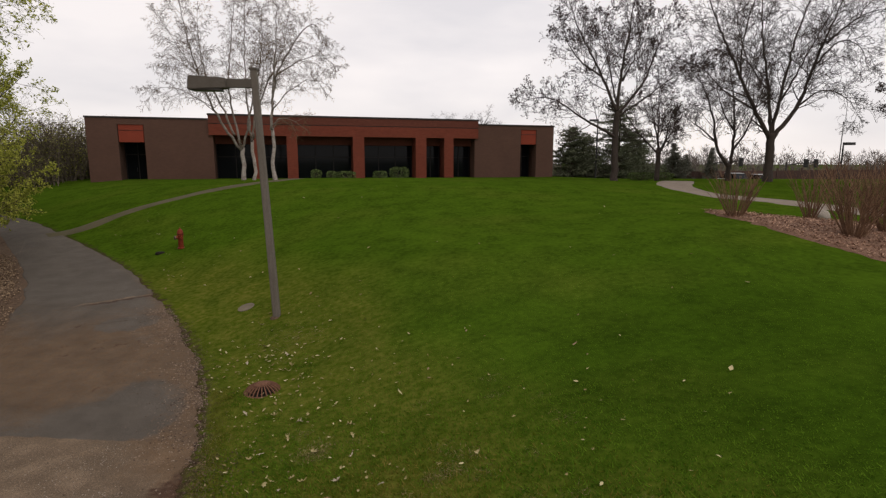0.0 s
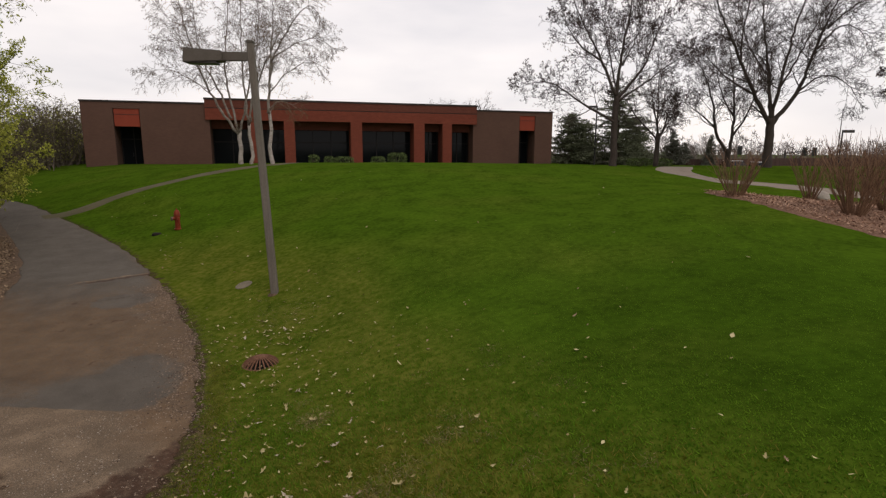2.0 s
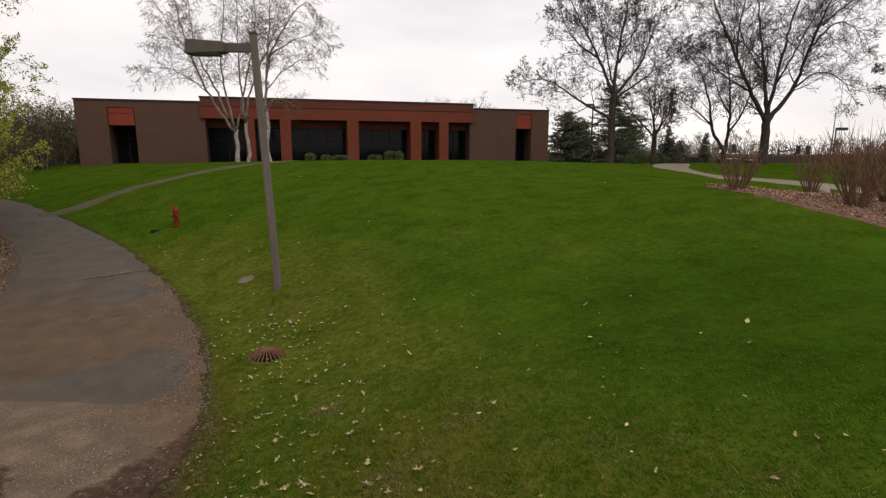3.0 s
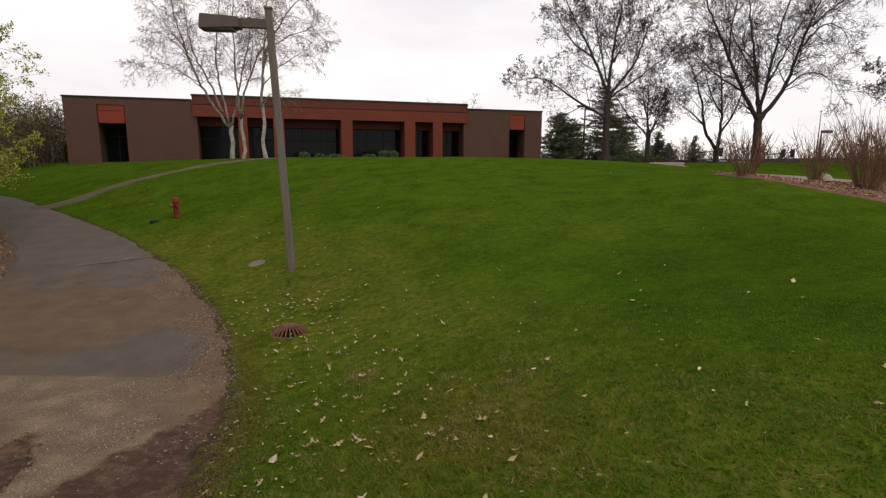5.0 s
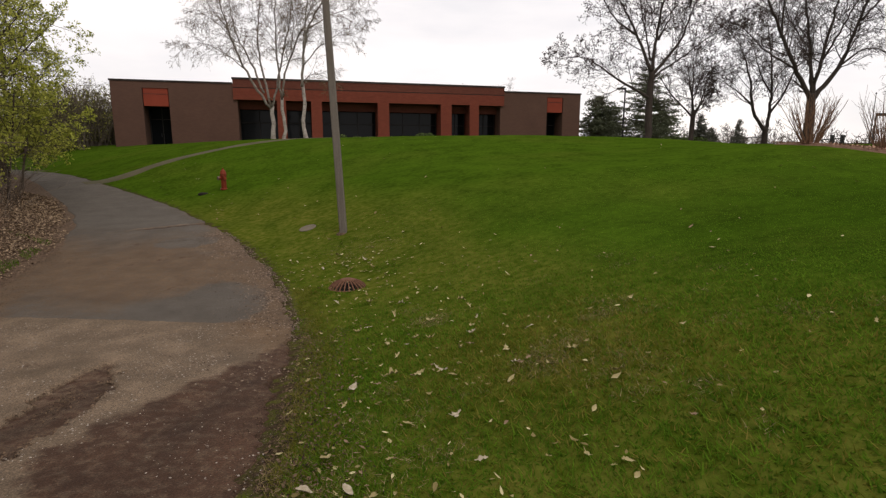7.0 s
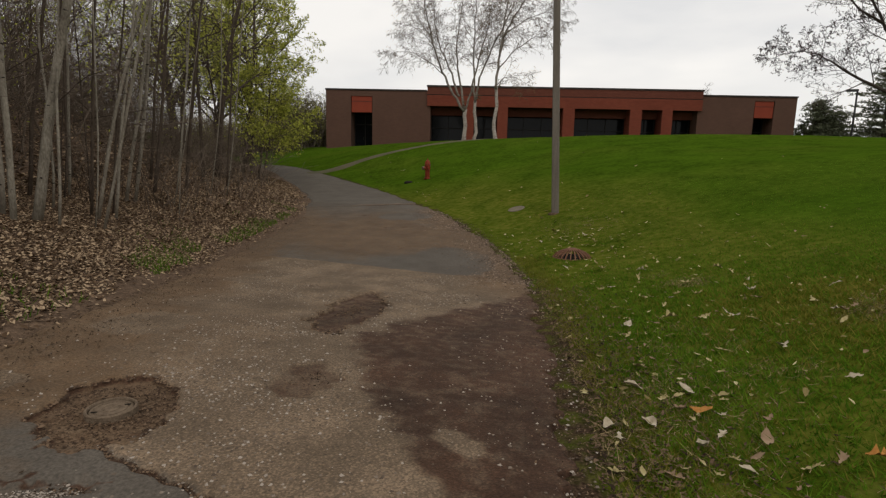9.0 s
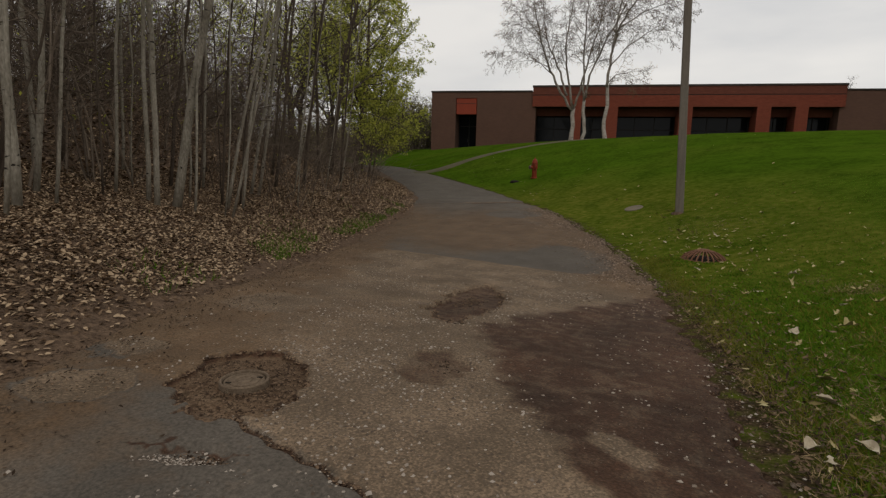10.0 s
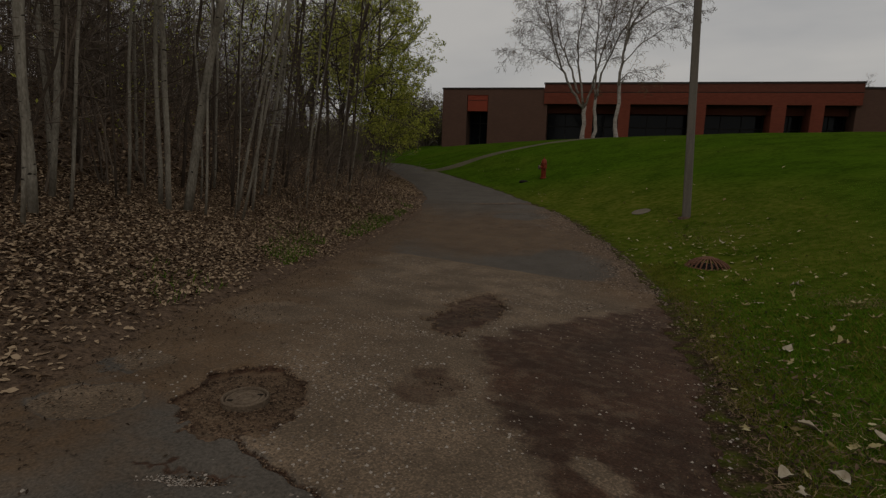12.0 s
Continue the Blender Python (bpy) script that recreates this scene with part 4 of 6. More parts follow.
# ---- trees ----
def grow(r, geos, tips, p, d, length, radius, level, spec, least=0.004):
    """One limb and, from it, the next level's limbs. spec rows: count, length ratio, angle, start, sides, pieces, bend, lift, taper."""
    count, ratio, angle, start, sides, pieces, bend, lift, taper = spec[level]
    pts, dirs, rad = [p.copy()], [d.copy()], [radius]
    for i in range(pieces):
        d = (d + Vector((r.gauss(0, bend), r.gauss(0, bend), r.gauss(0, bend) + lift))).normalized()
        p = p + d * (length / pieces)
        pts.append(p.copy())
        dirs.append(d.copy())
        rad.append(radius * (1 - (1 - taper) * (i + 1) / pieces))
    geos[min(level, len(geos) - 1)].tube(pts, rad, sides, cap=level == 0)
    if level + 1 >= len(spec):
        tips.append((pts, d))
        return
    spin = r.uniform(0, 6.28)
    for k in range(count):
        f = start + (1 - start) * (k + r.uniform(0.2, 0.95)) / count
        i = min(int(f * pieces), pieces - 1)
        t = f * pieces - i
        q = pts[i].lerp(pts[i + 1], t)
        base = dirs[i + 1]
        side = base.cross(Vector((0.3, 0.2, 0.9)))
        side = side.normalized() if side.length > 1e-3 else Vector((1, 0, 0))
        spin += 2.4 + r.uniform(-0.5, 0.5)
        side.rotate(Matrix.Rotation(spin, 3, base))
        a = radians(angle * r.uniform(0.7, 1.3))
        nd = (base * math.cos(a) + side * math.sin(a)).normalized()
        nl = length * ratio * r.uniform(0.7, 1.25) * (1.15 - 0.55 * f if level else 1)
        grow(r, geos, tips, q, nd, nl, max(rad[i] * (r.uniform(0.38, 0.56) if level == 0 else r.uniform(0.45, 0.66)), least), level + 1, spec, least)


def flake(g, c, size, r, flat=0.0):
    """A small bent leaf of two triangles."""
    a = Vector((r.gauss(0, 1), r.gauss(0, 1), r.gauss(0, 1) * (1 - flat))).normalized()
    b = a.cross(Vector((r.gauss(0, 1), r.gauss(0, 1), r.gauss(0, 1) + 3 * flat)))
    b = b.normalized() if b.length > 1e-3 else Vector((0, 0, 1))
    s = size * r.uniform(0.6, 1.35)
    g.add([tuple(c - a * s), tuple(c + b * s * 0.45 + Vector((0, 0, 0.12 * s))), tuple(c + a * s), tuple(c - b * s * 0.45)], [(0, 1, 2), (0, 2, 3)])


def make_tree(name, at, seed, height_m, radius, spec, bark, twig, label, category="tree", leaf=None, leaf_size=0.05, per_tip=3, first=Vector((0, 0, 1)), trunk_share=0.3, group="", crown_name="crown", least=0.004):
    r = random.Random(seed)
    geos, tips = [Geo(), Geo(), Geo()], []
    grow(r, geos, tips, Vector((0, 0, -0.15)), first.normalized(), height_m * trunk_share, radius, 0, spec, least)
    t = thing(name, at, label, category, group)
    part("trunk", geos[0], bark, t, smooth=True)
    part("limb_frame", geos[1], bark, t, smooth=True)
    tagged(part("twig_crown", geos[2], twig, t), kind="stuff")
    if leaf:
        g = Geo()
        for pts, d in tips:
            for _ in range(per_tip):
                i = r.randrange(1, len(pts))
                c = pts[i].lerp(pts[i - 1], r.random()) + Vector((r.gauss(0, leaf_size), r.gauss(0, leaf_size), r.gauss(0, leaf_size)))
                flake(g, c, leaf_size, r)
        tagged(part(crown_name, g, leaf, t), kind="stuff")
    return t


def floor_z(x, y):
    """Height of what one stands on in the wood or the lawn."""
    v = float(off_left(x, y))
    lift = 0.035 * float(smooth(-0.12, 0.5, v)) + 0.06 * float(ripple(np.float64(x), np.float64(y), 0.9)) * float(smooth(0.2, 2, v)) + 0.02 if v > 0 else 0.0
    return float(height(x, y)) + lift


# trees drawn limb by limb
def glide(ctrl, step=0.35):
    """A smooth line through the given points."""
    P, out = [Vector(c) for c in ctrl], []
    for a, b, c, d in zip([P[0]] + P[:-2], P[:-1], P[1:], P[2:] + [P[-1]]):
        k = max(2, int((c - b).length / step))
        for i in range(k):
            t = i / k
            out.append(0.5 * (2 * b + (c - a) * t + (2 * a - 5 * b + 4 * c - d) * t * t + (3 * b - a - 3 * c + d) * t ** 3))
    return out + [P[-1]]


def limb_tree(name, at, seed, limbs, spec, bark, twig, label, group="", bare=0.18, density=2.0, shoot=1.7, angle=45, twig_bark=None, leaf=None, leaf_size=0.05, per_tip=1, least=0.006, category="tree"):
    """limbs: base radius, tip radius, reach in depth at the tip, then points of x and height. The first limb is the trunk."""
    r = random.Random(seed)
    geos, tips = [Geo(), Geo(), Geo()], []
    for n, (r0, r1, depth, *line) in enumerate(limbs):
        m = len(line) - 1
        pts = glide([(x, depth * (i / m) ** 1.3, z) for i, (x, z) in enumerate(line)])
        k = len(pts) - 1
        for i in range(1, k + 1):
            pts[i] += Vector((r.gauss(0, 0.03), r.gauss(0, 0.03), r.gauss(0, 0.02)))
        rad = [r0 + (r1 - r0) * (i / k) ** 0.8 for i in range(k + 1)]
        if n == 0:
            rad[0], rad[1] = r0 * 1.35, r0 * 1.08
        geos[0 if n == 0 else 1].tube(pts, rad, 8 if r0 > 0.05 else 6, cap=True)
        long = sum((pts[i + 1] - pts[i]).length for i in range(k))
        start = bare if n else 0.92
        count, spin = int(long * density * (1 - start) + 0.5), r.uniform(0, 6.28)
        for q in range(count):
            f = start + (1 - start) * (q + r.uniform(0.1, 0.9)) / count
            i = min(int(f * k), k - 1)
            p, d = pts[i].lerp(pts[i + 1], f * k - i), (pts[i + 1] - pts[i]).normalized()
            side = d.cross(Vector((0.3, 0.2, 0.9))).normalized()
            spin += 2.4 + r.uniform(-0.6, 0.6)
            side.rotate(Matrix.Rotation(spin, 3, d))
            a = radians(angle * r.uniform(0.7, 1.3))
            grow(r, geos, tips, p, (d * math.cos(a) + side * math.sin(a)).normalized(), shoot * r.uniform(0.55, 1.25) * (1.25 - 0.65 * f), max(least * 1.6, rad[i] * r.uniform(0.28, 0.45)), 1, spec, least)
    t = thing(name, at, label, category, group)
    part("trunk", geos[0], bark, t, smooth=True)
    part("limb_frame", geos[1], twig_bark or bark, t, smooth=True)
    tagged(part("twig_crown", geos[2], twig, t), kind="stuff")
    if leaf:
        g = Geo()
        for pts, d in tips:
            for _ in range(per_tip):
                i = r.randrange(1, len(pts))
                flake(g, pts[i].lerp(pts[i - 1], r.random()) + Vector([r.gauss(0, leaf_size * 0.7) for _ in range(3)]), leaf_size, r)
        tagged(part("crown", g, leaf, t), kind="stuff")
    return t


# birches in front of the building
DROOP = [None, (8, 0.50, 46, 0.12, 4, 6, 0.10, 0.01, 0.25), (6, 0.55, 46, 0.12, 3, 4, 0.16, -0.08, 0.4), (0, 0, 0, 0, 3, 4, 0.20, -0.24, 0.4)]
BIRCHES = [
    ((-11.75, 32.0), 11, "white-barked birch forking low, hung with fine tan twigs", [
        (0.13, 0.11, 0.1, (0, -0.2), (0.02, 0.9), (-0.06, 1.9)),
        (0.085, 0.012, -0.9, (-0.05, 1.75), (-0.55, 2.45), (-1.25, 3.7), (-1.95, 5.6), (-2.5, 8.0), (-2.8, 10.4)),
        (0.075, 0.012, 0.9, (-0.05, 1.8), (-0.3, 3.0), (-0.75, 4.8), (-0.65, 7.3), (-0.3, 10.2)),
        (0.07, 0.010, -0.4, (-0.4, 2.6), (-1.1, 4.3), (-1.9, 6.4), (-2.0, 9.2)),
        (0.07, 0.012, 0.5, (-0.05, 1.8), (0.3, 2.9), (0.7, 4.7), (1.25, 7.1), (1.4, 9.7)),
        (0.035, 0.007, -1.2, (-1.3, 3.8), (-2.4, 4.7), (-3.6, 5.2), (-4.6, 4.9)),
        (0.03, 0.006, 0.8, (-1.9, 5.4), (-3.0, 6.5), (-4.1, 7.0), (-4.7, 6.6)),
        (0.03, 0.006, -0.8, (-2.3, 6.0), (-3.4, 7.8), (-4.0, 9.2))]),
    ((-11.05, 31.8), 24, "slim white-barked birch with fine tan twigs", [
        (0.10, 0.09, 0.1, (0, -0.2), (-0.02, 1.2), (-0.05, 2.3)),
        (0.075, 0.010, 0.6, (-0.05, 2.2), (0.30, 4.0), (1.1, 5.8), (1.9, 7.6), (2.3, 9.6)),
        (0.07, 0.010, -0.8, (-0.05, 2.3), (-0.15, 4.6), (-0.05, 7.2), (0.3, 9.9)),
        (0.03, 0.006, 1.0, (0.6, 4.7), (0.7, 6.6), (0.5, 8.6))]),
    ((-9.55, 31.0), 37, "single crooked white birch with a short side limb", [
        (0.115, 0.09, 0.2, (0, -0.2), (-0.15, 1.0), (-0.05, 1.9), (-0.15, 2.9)),
        (0.085, 0.012, 0.5, (-0.15, 2.8), (0.0, 4.4), (0.35, 6.0), (1.1, 7.3), (2.0, 8.4), (2.5, 8.5), (2.9, 7.8)),
        (0.06, 0.008, -0.9, (0.05, 4.6), (0.3, 6.6), (0.6, 8.6), (0.7, 9.6)),
        (0.04, 0.007, -0.7, (-0.05, 3.9), (1.0, 4.9), (2.1, 5.5), (3.2, 5.2)),
        (0.035, 0.007, 0.7, (0.3, 5.8), (1.4, 6.5), (2.6, 6.9), (3.5, 6.4)),
        (0.035, 0.008, -0.5, (-0.1, 3.0), (0.35, 3.35), (0.9, 3.4), (1.5, 3.1))])]
for (x, y), sd, lab, limbs in BIRCHES:
    limb_tree("birch_tree", spot(x, y), sd, limbs, DROOP, BARK_BIRCH, TWIG_TAN, lab, "birches before the building", bare=0.26, density=4.6, shoot=1.45, angle=44, leaf=TWIG_TAN, leaf_size=0.030, per_tip=1, least=0.0062, twig_bark=BIRCH_LIMB)

# bare shade trees over the far lawn
SMALL = [(6, 1.7, 42, 0.65, 8, 5, 0.03, 0.02, 0.8), (8, 0.46, 44, 0.18, 6, 7, 0.08, 0.05, 0.18), (7, 0.5, 44, 0.15, 4, 5, 0.12, 0.03, 0.3), (5, 0.5, 44, 0.12, 3, 3, 0.14, 0.02, 0.4), (5, 0.5, 44, 0.1, 3, 2, 0.14, 0.02, 0.4), (0, 0, 0, 0, 3, 2, 0.15, 0.0, 0.5)]
UPSWEPT = [None, (6, 0.52, 42, 0.15, 5, 6, 0.10, 0.06, 0.25), (5, 0.55, 44, 0.12, 3, 4, 0.14, 0.05, 0.4), (3, 0.6, 42, 0.1, 3, 3, 0.15, 0.03, 0.5), (0, 0, 0, 0, 3, 2, 0.15, 0.02, 0.5)]
ARCHED = [None, (6, 0.55, 38, 0.15, 5, 6, 0.09, 0.03, 0.25), (5, 0.58, 40, 0.12, 3, 4, 0.12, 0.0, 0.4), (3, 0.62, 38, 0.1, 3, 3, 0.14, -0.02, 0.5), (0, 0, 0, 0, 3, 3, 0.15, -0.03, 0.5)]
FAR_LAWN = "bare trees over the far lawn"
limb_tree("maple_tree", spot(11.6, 36.6), 5, [
    (0.25, 0.19, 0.1, (0, -0.3), (-0.05, 2.0), (-0.1, 4.7)),
    (0.11, 0.012, -1.0, (-0.05, 2.9), (-1.5, 3.6), (-2.9, 4.4), (-4.6, 5.3), (-6.4, 5.2)),
    (0.12, 0.012, 0.8, (-0.1, 4.6), (-1.4, 7.3), (-2.6, 9.6), (-3.5, 12.0)),
    (0.08, 0.010, -1.8, (-1.2, 6.8), (-2.9, 7.7), (-4.3, 9.2)),
    (0.13, 0.012, -0.6, (-0.1, 4.6), (0.1, 7.4), (0.4, 10.0), (0.6, 13.0)),
    (0.12, 0.012, 1.5, (-0.08, 4.4), (1.6, 6.3), (2.5, 8.3), (3.6, 11.0)),
    (0.08, 0.010, -1.5, (0.0, 4.2), (1.9, 5.6), (3.4, 6.8), (4.6, 7.3)),
    (0.07, 0.010, 1.2, (-0.1, 5.0), (-0.7, 7.8), (-1.2, 11.0)),
    (0.06, 0.010, 2.0, (0.2, 6.5), (1.4, 9.0), (1.9, 12.0))], UPSWEPT, BARK_GREY, TWIG, "bare maple with spreading limbs and dark red buds", FAR_LAWN, density=2.7, shoot=2.1, leaf=BUD, leaf_size=0.065, per_tip=1, least=0.009)
make_tree("young_maple_tree", spot(15.0, 38.0), 8, 9.5, 0.18, SMALL, BARK_GREY, TWIG, "smaller bare maple with upswept limbs", leaf=BUD, leaf_size=0.035, per_tip=1, trunk_share=0.26, group=FAR_LAWN, least=0.009)
limb_tree("young_maple_tree", spot(20.3, 38.5), 15, [
    (0.20, 0.17, 0.0, (0, -0.3), (-0.05, 0.7), (-0.1, 1.2)),
    (0.13, 0.010, -0.6, (-0.1, 1.0), (-1.1, 2.4), (-1.5, 4.2), (-2.4, 6.2), (-3.6, 7.6)),
    (0.13, 0.010, 0.6, (-0.05, 1.1), (0.2, 3.2), (0.1, 5.4), (-0.4, 8.6)),
    (0.09, 0.010, -0.8, (0.05, 2.0), (0.9, 3.6), (1.4, 5.6), (1.9, 7.6)),
    (0.07, 0.008, 1.0, (-1.2, 2.8), (-2.5, 4.0), (-3.8, 4.9)),
    (0.07, 0.008, 0.8, (0.2, 3.4), (-0.8, 5.2), (-1.3, 8.2))], UPSWEPT, BARK_GREY, TWIG, "bare maple dividing near the ground", FAR_LAWN, density=2.8, shoot=1.8, leaf=BUD, leaf_size=0.04, per_tip=1, least=0.008)
limb_tree("ash_tree", spot(21.2, 35.4), 19, [
    (0.31, 0.24, 0.0, (0, -0.3), (-0.02, 1.6), (-0.05, 3.1)),
    (0.155, 0.012, -0.8, (-0.15, 2.8), (-1.6, 5.1), (-3.2, 7.8), (-4.5, 10.0), (-5.6, 12.4)),
    (0.135, 0.012, 1.0, (-0.05, 3.0), (-0.35, 5.9), (-0.8, 9.0), (-1.0, 12.8)),
    (0.13, 0.012, -1.0, (0.0, 3.0), (0.35, 6.5), (0.7, 9.4), (1.5, 13.0)),
    (0.16, 0.012, 0.6, (0.1, 2.8), (1.6, 5.0), (2.5, 7.7), (3.7, 10.8), (4.6, 13.2)),
    (0.07, 0.008, -0.7, (1.5, 4.8), (2.8, 5.7), (4.2, 5.3), (5.0, 4.0)),
    (0.07, 0.008, 1.4, (2.4, 7.4), (3.9, 8.8), (5.6, 8.6), (6.8, 7.2)),
    (0.06, 0.008, -1.4, (2.9, 8.6), (4.6, 10.2), (6.2, 10.4), (7.2, 9.6)),
    (0.08, 0.010, 1.6, (-1.3, 4.6), (-2.8, 5.6), (-4.4, 7.2), (-5.8, 8.0)),
    (0.07, 0.010, -1.8, (-2.4, 6.4), (-2.7, 8.8), (-2.6, 12.0)),
    (0.07, 0.010, -2.0, (0.2, 4.8), (1.2, 7.4), (2.3, 10.4), (2.7, 12.6)),
    (0.06, 0.010, 2.2, (-0.3, 5.4), (-1.6, 8.0), (-2.0, 11.4)),
    (0.05, 0.008, -2.2, (0.1, 3.6), (-1.2, 5.0), (-2.6, 4.9))], ARCHED, BARK_GREY, TWIG, "large bare ash tree with a wide crown of fine twigs", FAR_LAWN, density=3.0, shoot=2.2, least=0.010)
make_tree("crabapple_tree", spot(27.5, 28.5), 29, 11.5, 0.26, SMALL, BARK_GREY, TWIG, "bare tree with dark buds beside the mulch bed", leaf=BUD, leaf_size=0.06, per_tip=2, trunk_share=0.28)
make_tree("bare_tree", spot(3.5, 66.0), 33, 9.5, 0.2, SMALL, BARK_GREY, TWIG, "bare tree standing behind the building", trunk_share=0.3)


def conifer(at, seed, h, w, label, needle=None, full=0.95, ragged=0.35):
    """Whorls of boughs, each a spray of needle tufts; ragged ones vary more in reach and leave gaps."""
    r = random.Random(seed)
    t = thing("spruce_tree", at, label, "conifer", "spruces on the far lawn")
    g = Geo()
    g.tube([(0, 0, -0.2), (0, 0, h * 0.5), (0, 0, h)], [0.02 * h + 0.04, 0.014 * h, 0.01], 7)
    part("trunk", g, BARK_DARK, t)
    g, boughs = Geo(), Geo()
    z = 0.05 * h
    while z < h * 0.985:
        reach = w * (1 - z / h) ** full + 0.05
        for k in range(max(5, int(9 * reach / w + 4))):
            a = r.uniform(0, 6.28)
            L, rise = reach * r.uniform(1 - 1.5 * ragged, 1 + ragged), r.uniform(-0.10, 0.22)
            d = Vector((math.cos(a), math.sin(a), 0))
            z0 = z + r.gauss(0, 0.02 * h)
            tip = Vector((0, 0, z0)) + d * L + Vector((0, 0, rise * L))
            boughs.tube([(0, 0, z0), tuple(tip)], [0.025, 0.008], 3, cap=False)
            for i in range(max(3, int(L * 12))):
                f = r.uniform(0.15, 1.05)
                c = Vector((0, 0, z0)) + d * (L * f) + Vector((r.gauss(0, 0.10), r.gauss(0, 0.10), rise * L * f + r.gauss(0, 0.05)))
                for _ in range(5):
                    e = (d * 0.6 + Vector((r.gauss(0, 0.7), r.gauss(0, 0.7), r.gauss(0.25, 0.5)))).normalized() * r.uniform(0.12, 0.26)
                    n2 = e.cross(Vector((r.gauss(0, 1), r.gauss(0, 1), r.gauss(0, 1)))).normalized() * 0.035
                    g.add([tuple(c - n2), tuple(c + n2), tuple(c + e)], [(0, 1, 2)])
        z += max(0.12, 0.05 * h * (1 - 0.5 * z / h)) * r.uniform(0.8, 1.3)
    tagged(part("crown", boughs, BARK_DARK, t), kind="stuff")
    part("needles", g, needle or NEEDLE, t)
    return t


for k, (px, y, h, w, full, grey) in enumerate([(0.238, 52, 4.7, 2.1, 0.40, 0), (0.264, 55, 4.4, 2.0, 0.45, 0), (0.322, 52, 7.4, 3.5, 0.58, 0), (0.350, 57, 5.4, 2.8, 0.55, 0), (0.424, 58, 4.4, 1.7, 0.7, 1), (0.446, 62, 4.0, 1.6, 0.8, 1), (0.493, 60, 4.4, 0.95, 0.9, 1)]):
    conifer(spot(px * y, y), 40 + k, h, w, ("broad dark green pine with ragged boughs", "small grey-green spruce with dense boughs")[grey], GREY_NEEDLE if grey else NEEDLE, full, 0.22 if grey else 0.42)


# ---- shrubs in the mulch bed ----
def stems(at, seed, h, spread, n, label):
    r = random.Random(seed)
    t = thing("dogwood_shrub", at, label, "shrub", "bare shrubs in the mulch")
    for i in range(n):
        g = Geo()
        a, s = r.uniform(0, 6.28), spread * math.sqrt(r.random())
        p = Vector((0.16 * math.cos(a) * s, 0.16 * math.sin(a) * s, -0.05))
        d = Vector((math.cos(a) * s * 0.55, math.sin(a) * s * 0.55, 1)).normalized()
        L, pts, rad = h * r.uniform(0.65, 1.1), [p], [0.017]
        for q in range(6):
            d = (d + Vector((r.gauss(0, 0.07), r.gauss(0, 0.07), 0.02))).normalized()
            pts.append(pts[-1] + d * L / 6)
            rad.append(0.017 - 0.0021 * (q + 1))
        g.tube(pts, rad, 4, cap=False)
        for q in range(r.randrange(4, 9)):
            j = r.randrange(2, 6)
            e = (d + Vector((r.gauss(0, 0.5), r.gauss(0, 0.5), r.uniform(0, 0.3)))).normalized()
            m = pts[j] + e * L * r.uniform(0.1, 0.22)
            g.tube([pts[j], m, m + (e + Vector((0, 0, 0.4))) * L * 0.1], [0.0045, 0.004, 0.0025], 3, cap=False)
        part("stem", g, RED_STEM, t)
    return t


SHRUB = "bare red-brown multi-stemmed shrub in bark mulch"
for k, (x, y, h, s, n) in enumerate([(8.25, 15.1, 1.35, 1.0, 36), (11.4, 16.6, 1.75, 0.9, 30), (9.95, 12.9, 1.85, 1.1, 61), (11.5, 13.8, 1.9, 1.0, 44), (12.4, 15.5, 1.75, 0.9, 28)]):
    stems(spot(x, y, 0.03), 60 + k, h, s, n, SHRUB if n < 60 else "large bare shrub with many dark red stems")

bm = bmesh.new()
bmesh.ops.create_icosphere(bm, subdivisions=3, radius=1)
for q in bm.verts:
    f = 1 + 0.16 * noise.noise(q.co * 1.4) + 0.05 * noise.noise(q.co * 4)
    q.co = Vector((q.co.x * 0.27 * f, q.co.y * 0.25 * f, q.co.z * 0.24 * f))
g = Geo()
bm.verts.index_update()
g.add([tuple(q.co) for q in bm.verts], [tuple(q.index for q in f.verts) for f in bm.faces])
bm.free()
single("boulder", g, BOULDER, "pale rounded granite boulder behind the shrubs", "boulder", at=spot(12.3, 17.4, 0.08), smooth=True)


# ---- clipped shrubs before the building ----
def box_shrub(at, seed, a, b, c, label):
    r = random.Random(seed)
    t = thing("clipped_shrub", at, label, "shrub", "clipped shrubs before the building")
    g = Geo()
    for k in range(7):
        w = 2 * math.pi * k / 7
        g.tube([(0, 0, -0.05), (a * 0.5 * math.cos(w), b * 0.5 * math.sin(w), c * 0.7)], [0.02, 0.008], 4, cap=False)
    part("stems", g, BARK_DARK, t)
    g = Geo()
    for _ in range(int(1500 * a * c + 500)):
        u = Vector((r.gauss(0, 1), r.gauss(0, 1), r.gauss(0, 1))).normalized()
        u = Vector([math.copysign(abs(x) ** 0.7, x) for x in u])
        rr = r.uniform(0.72, 1.0)
        flake(g, Vector((u.x * a * rr, u.y * b * rr, c * 0.52 + u.z * c * 0.5 * rr)), 0.055, r)
    part("foliage", g, BOX_LEAF, t)


def facade(s, d):
    a = radians(B_TURN)
    return B_AT[0] + s * math.cos(a) - d * math.sin(a), B_AT[1] + s * math.sin(a) + d * math.cos(a)


for k, (s, a, c, lab) in enumerate([(15.7, 0.40, 0.62, "round clipped green shrub"), (16.8, 0.36, 0.50, "low clipped shrub with sparse leaves"), (17.9, 0.80, 0.50, "low clipped shrub with sparse leaves"), (20.5, 0.58, 0.52, "low rounded grey-green shrub"), (22.0, 0.80, 0.82, "wide clipped green shrub")]):
    x, y = facade(s, -2.6)
    box_shrub(spot(x, y), 70 + k, a, 0.45, c + 0.12, lab + " before the building")

